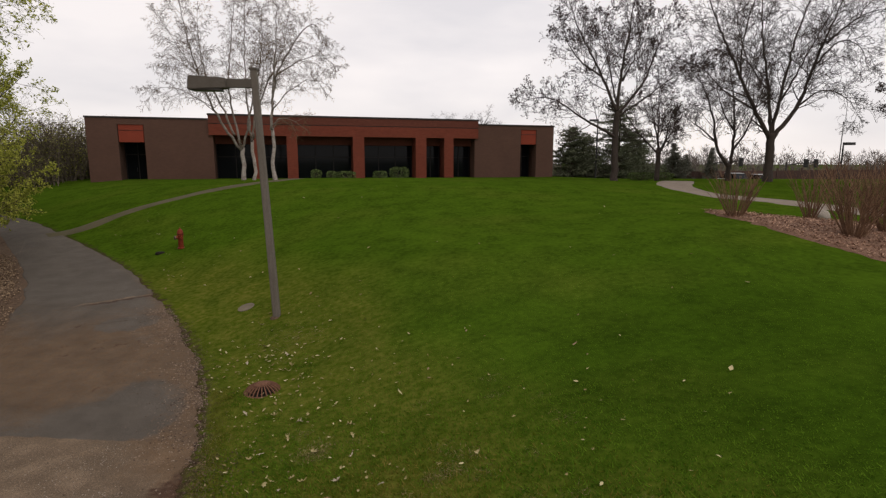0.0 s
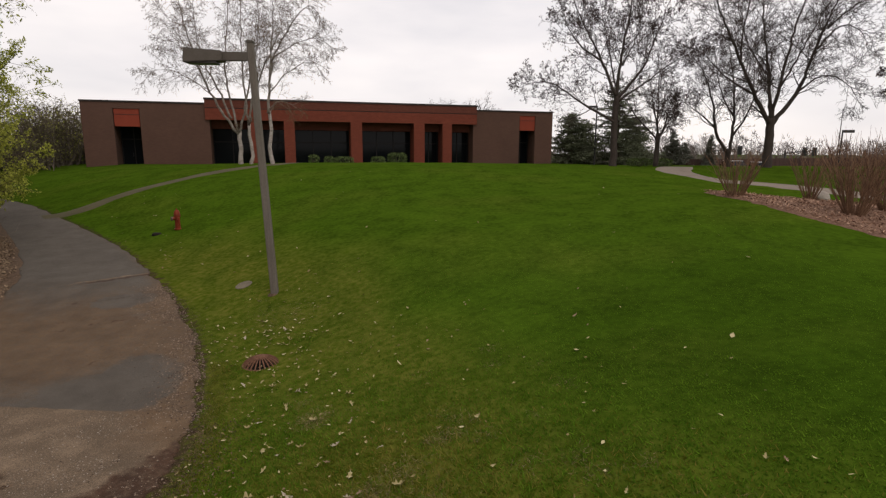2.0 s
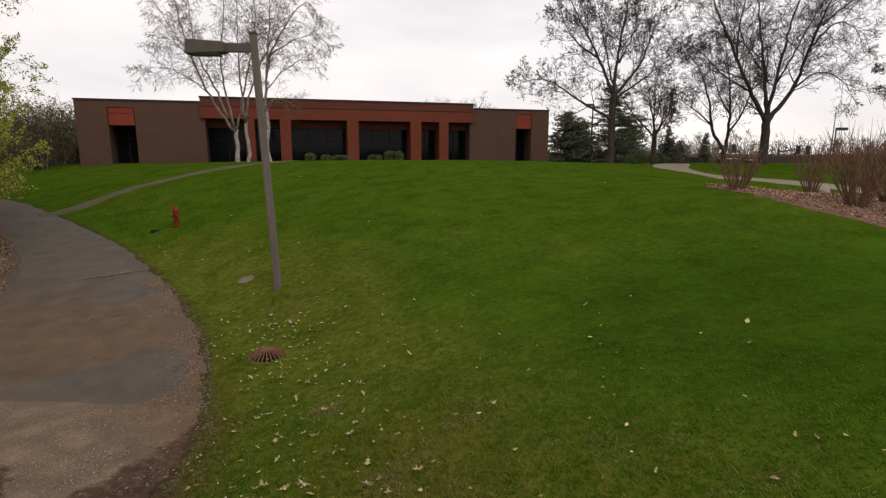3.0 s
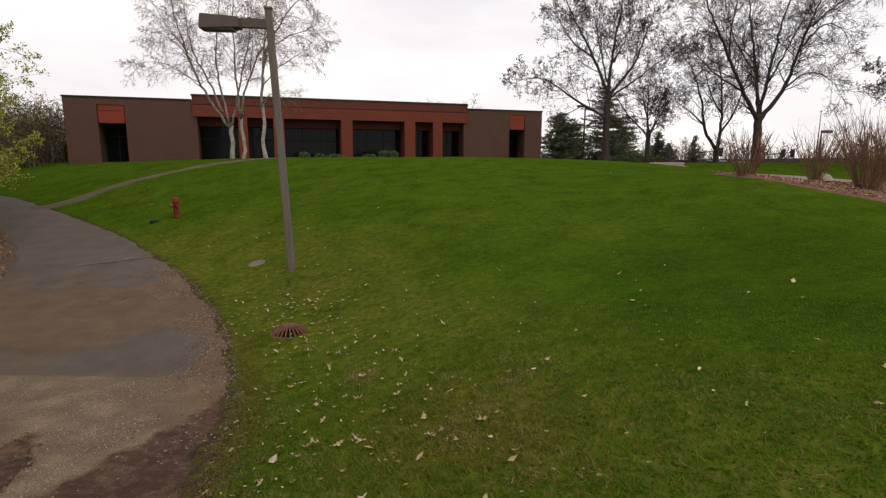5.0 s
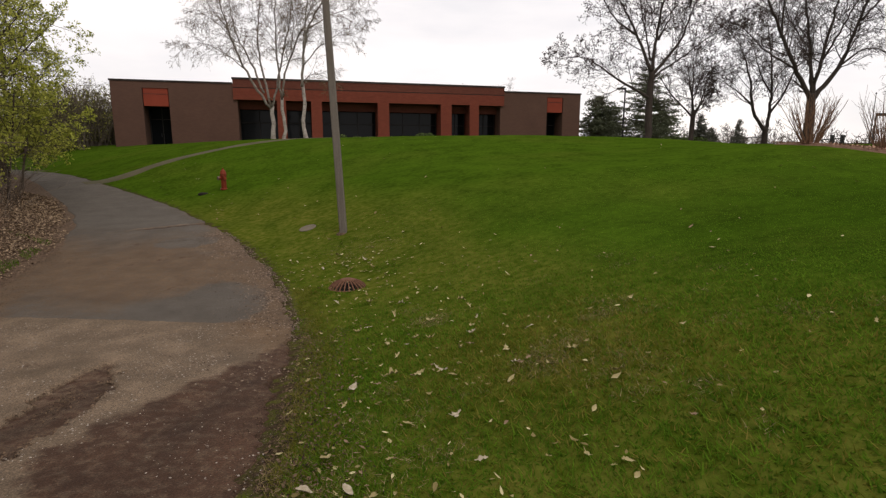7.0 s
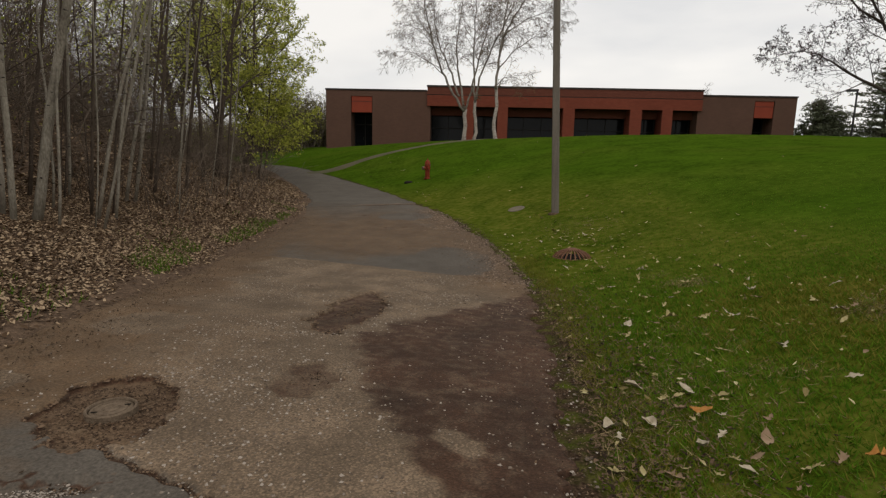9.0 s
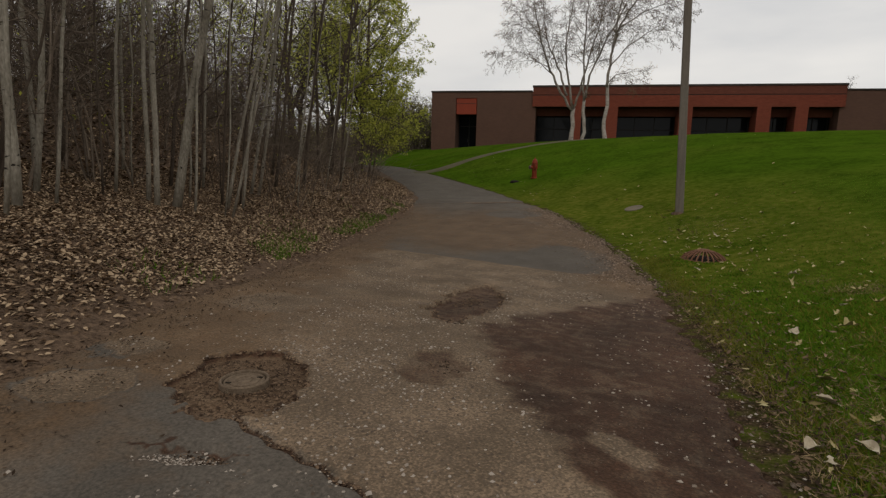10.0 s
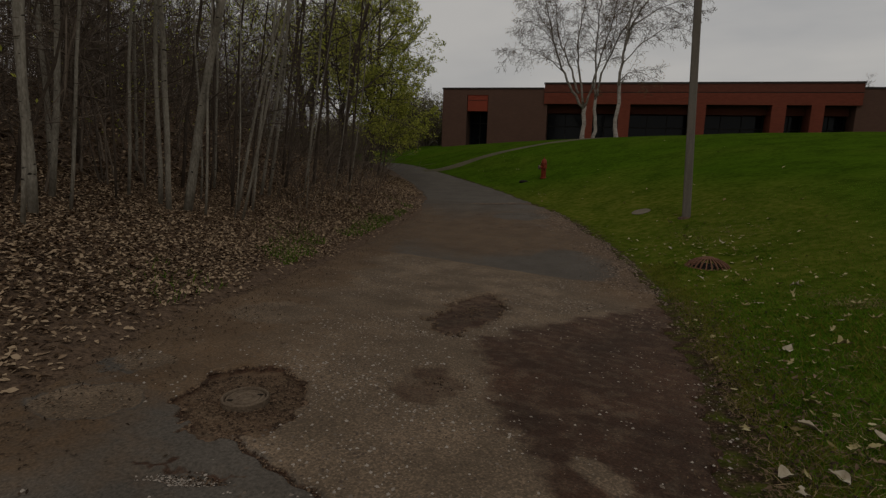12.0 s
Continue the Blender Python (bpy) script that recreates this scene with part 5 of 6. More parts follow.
for k, (x, y, a) in enumerate([(14.4, 39.5, 0.95), (16.2, 39.9, 0.8)]):
    box_shrub(spot(x, y), 84 + k, a, 0.55, 0.6, "low dark green hedge shrub on the far lawn")

# ---- wood on the bank ----
SAPLING = [(9, 0.22, 42, 0.42, 8, 12, 0.030, 0.004, 0.40), (5, 0.5, 40, 0.2, 4, 4, 0.12, 0.05, 0.3), (0, 0, 0, 0, 3, 3, 0.15, 0.03, 0.4)]
near_trunks = [  # x, y, radius, lean x, lean y, pale
    (-8.26, 2.34, 0.026, 0.071, 0.045, 1), (-8.94, 2.72, 0.058, 0.060, 0.035, 1), (-10.11, 3.41, 0.046, 0.085, 0.046, 1), (-9.35, 3.25, 0.024, 0.112, 0.066, 1), (-10.75, 4.72, 0.030, 0.074, 0.038, 1),
    (-10.36, 4.97, 0.042, 0.064, 0.033, 1), (-9.81, 4.75, 0.050, 0.089, 0.047, 1), (-12.28, 6.64, 0.042, 0.082, 0.043, 0), (-10.02, 5.16, 0.082, 0.125, 0.069, 1), (-11.46, 6.45, 0.025, 0.056, 0.028, 1),
    (-9.81, 5.33, 0.024, 0.074, 0.039, 1), (-10.76, 6.56, 0.028, 0.104, 0.056, 0), (-10.57, 6.52, 0.036, 0.190, 0.105, 1), (-9.95, 6.09, 0.028, 0.180, 0.100, 1), (-10.53, 6.82, 0.030, 0.105, 0.056, 1),
    (-12.01, 8.33, 0.042, 0.150, 0.080, 1), (-12.00, 8.53, 0.042, 0.172, 0.095, 1), (-13.65, 10.52, 0.044, 0.085, 0.045, 0), (-12.49, 11.90, 0.032, 0.072, 0.042, 0),
    (-8.5, 1.2, 0.034, 0.030, 0.0, 1), (-8.0, 0.5, 0.070, 0.0, 0.02, 1), (-9.6, 1.5, 0.060, 0.05, 0.0, 0), (-9.0, -0.8, 0.060, 0.0, 0.0, 1), (-12.6, 9.6, 0.050, 0.08, 0.1, 0), (-12.9, 10.9, 0.055, 0.1, 0.0, 0),
    (-11.8, 4.2, 0.050, 0.03, 0.02, 1), (-13.0, 5.2, 0.060, 0.05, 0.0, 0), (-12.2, 3.2, 0.055, 0.05, 0.0, 1), (-11.2, 2.9, 0.045, 0.04, 0.0, 0), (-13.8, 8.6, 0.060, 0.05, 0.0, 0), (-13.9, 12.6, 0.060, 0.1, -0.05, 0), (-12.6, 7.6, 0.034, 0.06, 0.03, 1), (-13.2, 6.3, 0.036, 0.09, 0.03, 1)]
thin = random.Random(17)
for k in range(16):
    y = thin.uniform(2.5, 11.5)
    near_trunks.append((float(edge_x(y, DRIVE_L)) - thin.uniform(1.5, 4.2), y, thin.uniform(0.012, 0.024), thin.gauss(0.11, 0.06), thin.gauss(0.05, 0.05), thin.random() < 0.55))
for k, (x, y, rad, lx, ly, pale) in enumerate(near_trunks):
    make_tree("poplar_sapling", (x, y, floor_z(x, y)), 100 + k, rng.uniform(7.5, 10), rad * 0.84, SAPLING, BARK_PALE if pale else BARK_DARK, TWIG, "slender pale-barked poplar rising from leaf litter" if pale else "slender dark-barked sapling in leaf litter", trunk_share=0.95, first=Vector((lx, ly, 1)), group="saplings on the bank")

# thicket behind, past counting
g = Geo()
r = random.Random(55)
for k in range(600):
    y = r.uniform(-6, 26)
    v = (3.2 if y < 8 else 5.2) + 22 * r.random() ** 1.25
    x = float(edge_x(y, DRIVE_L)) - v * (1.0 if y < 8 else 1.15)
    z, h = floor_z(x, y) - 0.1, r.uniform(3.0, 7.5)
    rad = r.uniform(0.008, 0.028)
    d = Vector((r.gauss(0, 0.17), r.gauss(0, 0.17), 1)).normalized()
    pts = [Vector((x, y, z))]
    for i in range(6):
        d = (d + Vector((r.gauss(0, 0.10), r.gauss(0, 0.10), 0.02))).normalized()
        pts.append(pts[-1] + d * h / 6)
    g.tube(pts, [rad * (1 - 0.13 * i) for i in range(7)], 5, cap=False)
    for q in range(r.randrange(16, 30)):
        i = r.randrange(1, 6)
        p = pts[i].lerp(pts[i + 1], r.random())
        e = Vector((r.gauss(0, 1), r.gauss(0, 1), r.uniform(0.1, 1.3))).normalized()
        L = r.uniform(0.5, 1.7)
        m = p + e * L * 0.5
        n2 = m + (e + Vector((r.gauss(0, 0.3), r.gauss(0, 0.3), 0.25))).normalized() * L * 0.5
        g.tube([p, m, n2], [0.008, 0.006, 0.003], 3, cap=False)
        for _ in range(5):
            a = p.lerp(m, r.random()) if r.random() < 0.5 else m.lerp(n2, r.random())
            f = (e + Vector((r.gauss(0, 0.7), r.gauss(0, 0.7), r.gauss(0.1, 0.5)))).normalized()
            g.tube([a, a + f * r.uniform(0.2, 0.7)], [0.004, 0.002], 3, cap=False)
for k in range(520):
    # finer growth over the crest, closing the view
    y = r.uniform(-4, 24)
    x = float(edge_x(y, DRIVE_L)) - r.uniform(8, 21)
    p, h = Vector((x, y, floor_z(x, y) - 0.1)), r.uniform(1.2, 3.6)
    e = p + Vector((r.gauss(0, 0.5), r.gauss(0, 0.5), h))
    g.tube([p, e], [0.016, 0.004], 3, cap=False)
    for _ in range(18):
        q = p.lerp(e, r.uniform(0.1, 1))
        f = Vector((r.gauss(0, 1), r.gauss(0, 1), r.uniform(-0.1, 1.1))).normalized()
        g.tube([q, q + f * r.uniform(0.4, 1.2)], [0.007, 0.003], 3, cap=False)
for k in range(330):
    # long thin branches arching through the wood
    y = r.uniform(-3, 17)
    x = float(edge_x(y, DRIVE_L)) - r.uniform(2.2, 10)
    p = Vector((x, y, floor_z(x, y) + r.uniform(1.0, 5.5)))
    d = Vector((r.gauss(0.3, 0.8), r.gauss(0, 0.8), r.uniform(0.1, 0.9))).normalized()
    pts = [p]
    for i in range(7):
        d = (d + Vector((r.gauss(0, 0.16), r.gauss(0, 0.16), r.gauss(-0.03, 0.14)))).normalized()
        pts.append(pts[-1] + d * r.uniform(0.2, 0.5))
    g.tube(pts, [0.011 - 0.0012 * i for i in range(8)], 4, cap=False)
    for _ in range(9):
        i = r.randrange(1, 7)
        f = (d + Vector((r.gauss(0, 0.8), r.gauss(0, 0.8), r.gauss(0.15, 0.5)))).normalized()
        m = pts[i] + f * r.uniform(0.15, 0.4)
        g.tube([pts[i], m, m + (f + Vector((r.gauss(0, 0.4), r.gauss(0, 0.4), 0.1))) * 0.22], [0.005, 0.004, 0.002], 3, cap=False)
single("thicket", g, THICKET, "dense dark thicket of bare stems and twigs on the bank", "thicket", kind="stuff")

# brushwood low on the bank
g = Geo()
for k in range(2900):
    y = r.uniform(-4, 20) if k % 3 else r.uniform(8, 24)
    x = float(edge_x(y, DRIVE_L)) - ((4.2 if y < 7 else 1.5) + 11 * r.random() ** 1.2)
    if k >= 1700:
        y = r.uniform(11, 24)
        x = float(edge_x(y, DRIVE_L)) - r.uniform(3.0, 14)
    p = Vector((x, y, floor_z(x, y) - 0.03))
    d = Vector((r.gauss(0, 0.6), r.gauss(0, 0.6), 1)).normalized()
    L = r.uniform(0.4, 2.1) if k < 1700 else r.uniform(0.8, 3.2)
    m = p + d * L * 0.5
    e = m + (d + Vector((r.gauss(0, 0.35), r.gauss(0, 0.35), -0.15))).normalized() * L * 0.5
    g.tube([p, m, e], [0.007, 0.005, 0.002], 3, cap=False)
    for _ in range(3):
        f = Vector((r.gauss(0, 1), r.gauss(0, 1), r.uniform(-0.2, 0.8))).normalized()
        a = m.lerp(e, r.random())
        g.tube([a, a + f * L * 0.3], [0.004, 0.002], 3, cap=False)
single("brushwood", g, THICKET, "low tangled brown brushwood under the saplings", "brush", kind="stuff")

# young leaves in the thicket
g = Geo()
for k in range(1250):
    y = r.uniform(-3, 19)
    x = float(edge_x(y, DRIVE_L)) - (r.uniform(4.2, 13) if k < 640 else r.uniform(2.6, 9))
    c = Vector((x, y, floor_z(x, y) + (r.uniform(0.9, 5.6) if k < 640 else r.uniform(2.6, 5.8))))
    for _ in range(16 if k < 640 else 12):
        flake(g, c + Vector((r.gauss(0, 0.33), r.gauss(0, 0.33), r.gauss(0, 0.28))), 0.034, r)
single("young_foliage", g, SPRING_LEAF, "sprays of small yellow-green spring leaves in the thicket", "foliage", kind="stuff")

# leafy trees where the drive bends
LEAFY = [(9, 0.42, 48, 0.22, 8, 7, 0.06, 0.03, 0.4), (7, 0.5, 46, 0.15, 5, 5, 0.12, 0.03, 0.3), (6, 0.5, 46, 0.1, 4, 4, 0.15, 0.0, 0.4), (5, 0.55, 45, 0.1, 3, 3, 0.18, -0.03, 0.4), (0, 0, 0, 0, 3, 2, 0.2, -0.06, 0.5)]
for k, (x, y, h, lean) in enumerate([(-14.3, 13.6, 9.0, (0.10, 0.0, 1)), (-16.4, 17.4, 10.0, (0.10, 0.05, 1)), (-18.5, 20.7, 10.0, (0.10, 0.02, 1)), (-20.6, 23.0, 9.0, (0.08, 0, 1)), (-17.8, 15.5, 10.0, (0, 0, 1)), (-14.6, 16.0, 4.5, (0.15, 0.1, 1)), (-17.2, 19.8, 4.2, (0.15, 0.0, 1)), (-24.3, 26.4, 11.5, (0.10, 0.0, 1))]):
    make_tree("leafing_tree", (x, y, floor_z(x, y)), 200 + k, h, 0.085 if h > 5 else 0.045, LEAFY, BARK_DARK, TWIG, "tree in young yellow-green leaf where the drive bends" if h > 5 else "low bush in yellow-green leaf beside the drive", leaf=SPRING_LEAF, leaf_size=0.056, per_tip=(1, 2, 5, 6, 1, 2, 3, 1)[k], first=Vector(lean), trunk_share=0.75, group="leafing trees by the drive")
for k, (x, y, h) in enumerate([(-27.5, 29.5, 11), (-31, 33, 12), (-25.5, 24.0, 10), (-22.5, 20.5, 10)]):
    make_tree("bare_tree", spot(x, y), 230 + k, h, 0.16, SMALL, BARK_GREY, TWIG, "bare grey tree past the bend of the drive", leaf=SPRING_LEAF if k > 1 else None, leaf_size=0.04, per_tip=1, trunk_share=0.32, group="bare trees past the bend")

# hazy brush at the end of the drive
g, g2, g3 = Geo(), Geo(), Geo()
for k in range(1700):
    a = r.uniform(0, 1)
    x, y = -46 + 19.5 * a + r.gauss(0, 1.2), 46 - 5 * a + r.uniform(-3, 5)
    if x > -27.3 and y < 58:
        x -= 3.0
    p = Vector((x, y, float(height(x, y)) - 0.1))
    d = Vector((r.gauss(0, 0.25), r.gauss(0, 0.25), 1)).normalized()
    L = r.uniform(2.4, 5.2) * (0.80 + 0.22 * math.sin(a * 9))
    m = p + d * L * 0.5
    e = m + (d + Vector((r.gauss(0, 0.2), r.gauss(0, 0.2), 0.1))).normalized() * L * 0.5
    g.tube([p, m, e], [0.03, 0.018, 0.007], 3, cap=False)
    for _ in range(16):
        f = Vector((r.gauss(0, 1), r.gauss(0, 1), r.uniform(0, 1.2))).normalized()
        q = p.lerp(m, r.uniform(0.2, 1)) if r.random() < 0.4 else m.lerp(e, r.random())
        g.tube([q, q + f * L * 0.2], [0.010, 0.004], 3, cap=False)
        flake(g3, q + f * L * 0.16 * r.random(), 0.11, r)
        if r.random() < 0.25:
            for _ in range(3):
                flake(g2, q + f * L * 0.2 * r.random() + Vector((r.gauss(0, 0.15), r.gauss(0, 0.15), r.gauss(0, 0.15))), 0.06, r)
single("far_brush", g, FAR_BRUSH, "tall bare brush at the end of the drive", "brush", kind="stuff")
single("brush_haze", g3, OLIVE_LEAF, "dull olive buds and old leaves on the brush", "foliage", kind="stuff")
single("far_foliage", g2, SPRING_LEAF, "thin young leaves on the brush past the bend", "foliage", kind="stuff")

# low woods on the horizon
g = Geo()
for k in range(620):
    x = r.uniform(8, 190)
    y = r.uniform(100, 150) - 0.25 * x
    tall = r.uniform(5.4, 8.0) * (0.85 + 0.25 * math.sin(x * 0.21) * math.sin(x * 0.083 + 1)) * (1.3 if k % 14 == 0 else 1.0)
    p = Vector((x, y, float(height(x, y)) - 0.3))
    g.tube([p, p + Vector((r.gauss(0, 0.2), 0, tall * 0.9))], [0.13, 0.03], 3, cap=False)
    for _ in range(75):
        # a rounded crown of fine upswept sticks
        f = r.uniform(0.08, 1.0)
        wide = 1.9 * math.sqrt(max(0.05, 1 - (2 * f - 0.9) ** 2))
        q = p + Vector((r.gauss(0, 0.45) * wide, r.gauss(0, 0.45) * wide, tall * f))
        g.tube([q, q + Vector((r.gauss(0, 0.45), r.gauss(0, 0.3), r.uniform(0.2, 0.9)))], [0.05, 0.015], 3, cap=False)
single("far_woods", g, FAR_WOOD, "line of bare brown woods on the horizon", "woods", kind="stuff")

# ---- far street ----
FY0 = 62.0
fence = thing("board_fence", (22.0, FY0, 0.0), "long brown board fence along the far street", "fence", turn=-6)
bg = Geo()
bg.box(0, 0.31, -0.03, 0.03, 0.0, 2.1)
board_m = bg.mesh("board", FENCE_BROWN)
pg = Geo()
pg.box(-0.07, 0.07, -0.08, 0.08, -0.5, 2.35)
post_m = pg.mesh("post", FENCE_BROWN)
for k in range(26):
    a = radians(-6)
    wx, wy = 22.0 + 2.55 * k * math.cos(a), FY0 + 2.55 * k * math.sin(a)
    z = float(height(wx, wy)) - 0.1
    for nm, me, dx in [("post", post_m, 0)] + [("board", board_m, 0.08 + 0.34 * i) for i in range(7)]:
        o = new(nm, me)
        o.parent = fence
        o.location = (2.55 * k + dx, 0, z)


def signal(at, arm, n, turn):
    t = thing("traffic_signal", at, "dark mast-arm traffic signal beside the far street", "traffic light", "traffic signals", turn=turn)
    g = Geo()
    g.tube([(0, 0, -0.3), (0, 0, 3), (0, 0, 4.8)], [0.14, 0.12, 0.10], 10)
    part("pole", g, STEEL_DARK, t)
    g = Geo()
    g.tube([(0, 0, 4.4), (arm * 0.5, 0, 4.65), (arm, 0, 4.8)], [0.09, 0.07, 0.05], 8)
    ar = part("mast_arm", g, STEEL_DARK, t)
    for i in range(n):
        x = arm * (1 - 0.33 * i) - 0.1
        g = Geo()
        g.box(x - 0.24, x + 0.24, -0.15, 0.15, 4.05, 5.25, 0.04)
        hd = part("signal_head", g, STEEL_DARK, t)
        for j in range(3):
            g = Geo()
            g.tube([(x, -0.15, 4.27 + 0.38 * j), (x, -0.32, 4.25 + 0.38 * j)], [0.15, 0.15], 10)
            part("visor", g, STEEL_DARK, hd)
    return t


signal(spot(36.0, 74.0), 4.6, 1, 0)
signal(spot(48.0, 76.0), 4.4, 2, 4)
far_lamp = thing("street_lamp", spot(41.0, 56.0), "dark street lamp with a single flat head by the far street", "street lamp")
g = Geo()
g.tube([(0, 0, -0.2), (0, 0, 2), (0, 0, 4.3)], [0.10, 0.09, 0.07], 8)
part("pole", g, STEEL_DARK, far_lamp)
g = Geo()
g.box(0.05, 0.25, -0.05, 0.05, 4.1, 4.2, 0.01)
part("arm", g, STEEL_DARK, far_lamp)
g = Geo()
g.box(0.2, 1.1, -0.22, 0.22, 4.02, 4.3, 0.04)
part("lamp_head", g, STEEL_DARK, far_lamp)
mid_lamp = thing("street_lamp", spot(14.2, 50.5), "slim dark street lamp before the spruces", "street lamp")
g = Geo()
g.tube([(0, 0, -0.2), (0, 0, 3), (0, 0, 5.3)], [0.08, 0.07, 0.06], 8)
part("pole", g, STEEL_DARK, mid_lamp)
g = Geo()
g.box(-0.75, 0.05, -0.15, 0.15, 5.2, 5.38, 0.03)
part("lamp_head", g, STEEL_DARK, mid_lamp)
flag = thing("flagpole", spot(42.2, 58.0), "tall thin bare flagpole by the far street", "flagpole")
g = Geo()
g.tube([(0, 0, -0.2), (0, 0, 4), (0, 0, 6.6)], [0.07, 0.055, 0.03], 8)
part("pole", g, STEEL_DARK, flag)
g = Geo()
g.lathe([(0.03, 6.6), (0.07, 6.65), (0.07, 6.72), (0.02, 6.78)], 10)
part("finial", g, STEEL_DARK, flag)


def car(at, turn):
    t = thing("car", at, "white car parked beyond the far lawn", "car", "parked cars", turn=turn)
    g = Geo()
    g.box(-0.88, 0.88, -2.1, 2.1, 0.28, 0.85, 0.12)
    part("body", g, WHITE_PAINT, t)
    g = Geo()
    b = [(-0.8, -1.2, 0.85), (0.8, -1.2, 0.85), (0.8, 1.5, 0.85), (-0.8, 1.5, 0.85), (-0.62, -0.5, 1.42), (0.62, -0.5, 1.42), (0.62, 1.0, 1.42), (-0.62, 1.0, 1.42)]
    g.add(b, [(4, 5, 6, 7), (0, 1, 5, 4), (1, 2, 6, 5), (2, 3, 7, 6), (3, 0, 4, 7)])
    part("cabin", g, GLASS, t, "dark glazed cabin")
    g = Geo()
    g.box(-0.63, 0.63, -0.5, 1.0, 1.415, 1.46, 0.02)
    part("roof", g, WHITE_PAINT, t)
    for x in (-0.84, 0.84):
        for y in (-1.3, 1.3):
            g = Geo()
            g.tube([(x - 0.1, y, 0.32), (x + 0.1, y, 0.32)], [0.32, 0.32], 14)
            part("wheel", g, FRAME_DARK, t)


car(spot(31.6, 58.5), 8)
car(spot(35.0, 59.5), -4)

# ---- fallen leaves ----
def leaf_geo(g, at, size, r, kind=0, fine=False, shrivel=1.0):
    """A dry leaf, curled across and along: kind 1 is lobed; fine ones have more stations; shrivel deepens the curl."""
    a, tilt, curl, cup = r.uniform(0, 6.28), r.gauss(0, 0.30), r.uniform(-0.3, 2.0) * shrivel, r.uniform(-0.4, 1.6) * shrivel
    ca, sa, n = math.cos(a), math.sin(a), 9 if fine else 4
    wide, lobes, phase, lop = r.uniform(0.15, 0.38), r.uniform(2.2, 3.2), r.uniform(0, 6.28), r.uniform(0.75, 1.1)
    rows = (-1, -0.55, 0, 0.55, 1) if fine else (-1, 0, 1)
    vs = []
    for i in range(n):
        f = i / (n - 1)
        w = wide * math.sin(math.pi * min(0.97, max(0.04, f)) ** lop)
        if kind == 1 and fine:
            w *= 0.66 + 0.46 * math.sin(2 * math.pi * lobes * f + phase)
        for q in rows:
            X, Y = (f - 0.5) * size, q * w * size * r.uniform(0.9, 1.08)
            Z = curl * 1.3 * Y * Y / size + cup * 0.55 * X * X / size + X * tilt + Y * tilt * 0.4 + (r.gauss(0, 0.03 * size) if fine else 0)
            vs.append((at[0] + X * ca - Y * sa, at[1] + X * sa + Y * ca, at[2] + Z))
    low, k = min(v[2] for v in vs), len(rows)
    vs = [(x, y, z - low + at[2] + 0.004) for x, y, z in vs]
    g.add(vs, [(i * k + m, i * k + m + 1, (i + 1) * k + m + 1, (i + 1) * k + m) for i in range(n - 1) for m in range(k - 1)])


r = random.Random(91)
NEAR_LEAVES = [  # x, y, length, colour: 0 pale, 1 tan, 2 brown, 3 orange
    (-2.21, 2.56, 0.105, 0), (-2.34, 2.37, 0.075, 0), (-2.38, 2.49, 0.09, 0), (-2.01, 2.33, 0.09, 0), (-1.92, 2.43, 0.085, 0), (-1.97, 2.70, 0.10, 3), (-1.89, 2.66, 0.07, 0),
    (-2.14, 2.06, 0.085, 2), (-2.10, 2.09, 0.07, 1), (-2.23, 3.42, 0.12, 1), (-2.28, 4.69, 0.11, 0), (-1.38, 3.73, 0.13, 0), (-2.00, 3.00, 0.10, 0), (-2.27, 3.05, 0.10, 0), (-1.76, 2.38, 0.09, 2),
    (-1.67, 2.15, 0.085, 1), (-1.23, 3.07, 0.08, 0), (-1.43, 2.23, 0.09, 3), (-2.05, 2.90, 0.08, 1), (-2.13, 2.88, 0.06, 1), (-1.88, 2.11, 0.07, 0), (-1.91, 2.21, 0.06, 1), (-1.98, 2.09, 0.05, 1)]
LAWN_LEAVES = [  # x, y, length
    (-3.76, 9.84, 0.13), (-2.79, 9.44, 0.10), (-3.61, 10.38, 0.13), (-2.99, 9.88, 0.13), (-4.0, 11.41, 0.13), (-2.95, 10.67, 0.10), (-3.12, 7.95, 0.12), (-2.6, 7.76, 0.12),
    (-2.25, 7.52, 0.12), (-2.1, 7.37, 0.12), (-1.27, 6.93, 0.12), (-1.19, 6.6, 0.10), (-1.12, 6.07, 0.09), (-1.65, 6.42, 0.13), (-2.15, 6.93, 0.10), (-2.45, 6.68, 0.10), (-2.57, 6.6, 0.11),
    (-2.11, 5.82, 0.14), (-1.87, 5.61, 0.09), (-1.63, 5.72, 0.12), (-1.32, 5.15, 0.10), (-1.2, 5.54, 0.12), (-0.91, 4.82, 0.14), (-1.95, 5.35, 0.10), (-1.5, 4.71, 0.13), (-1.94, 4.83, 0.14),
    (-1.69, 4.73, 0.11), (-0.87, 4.44, 0.09), (-0.64, 4.16, 0.12), (-0.4, 4.47, 0.12), (-0.65, 5.2, 0.09), (-0.24, 3.77, 0.13)]
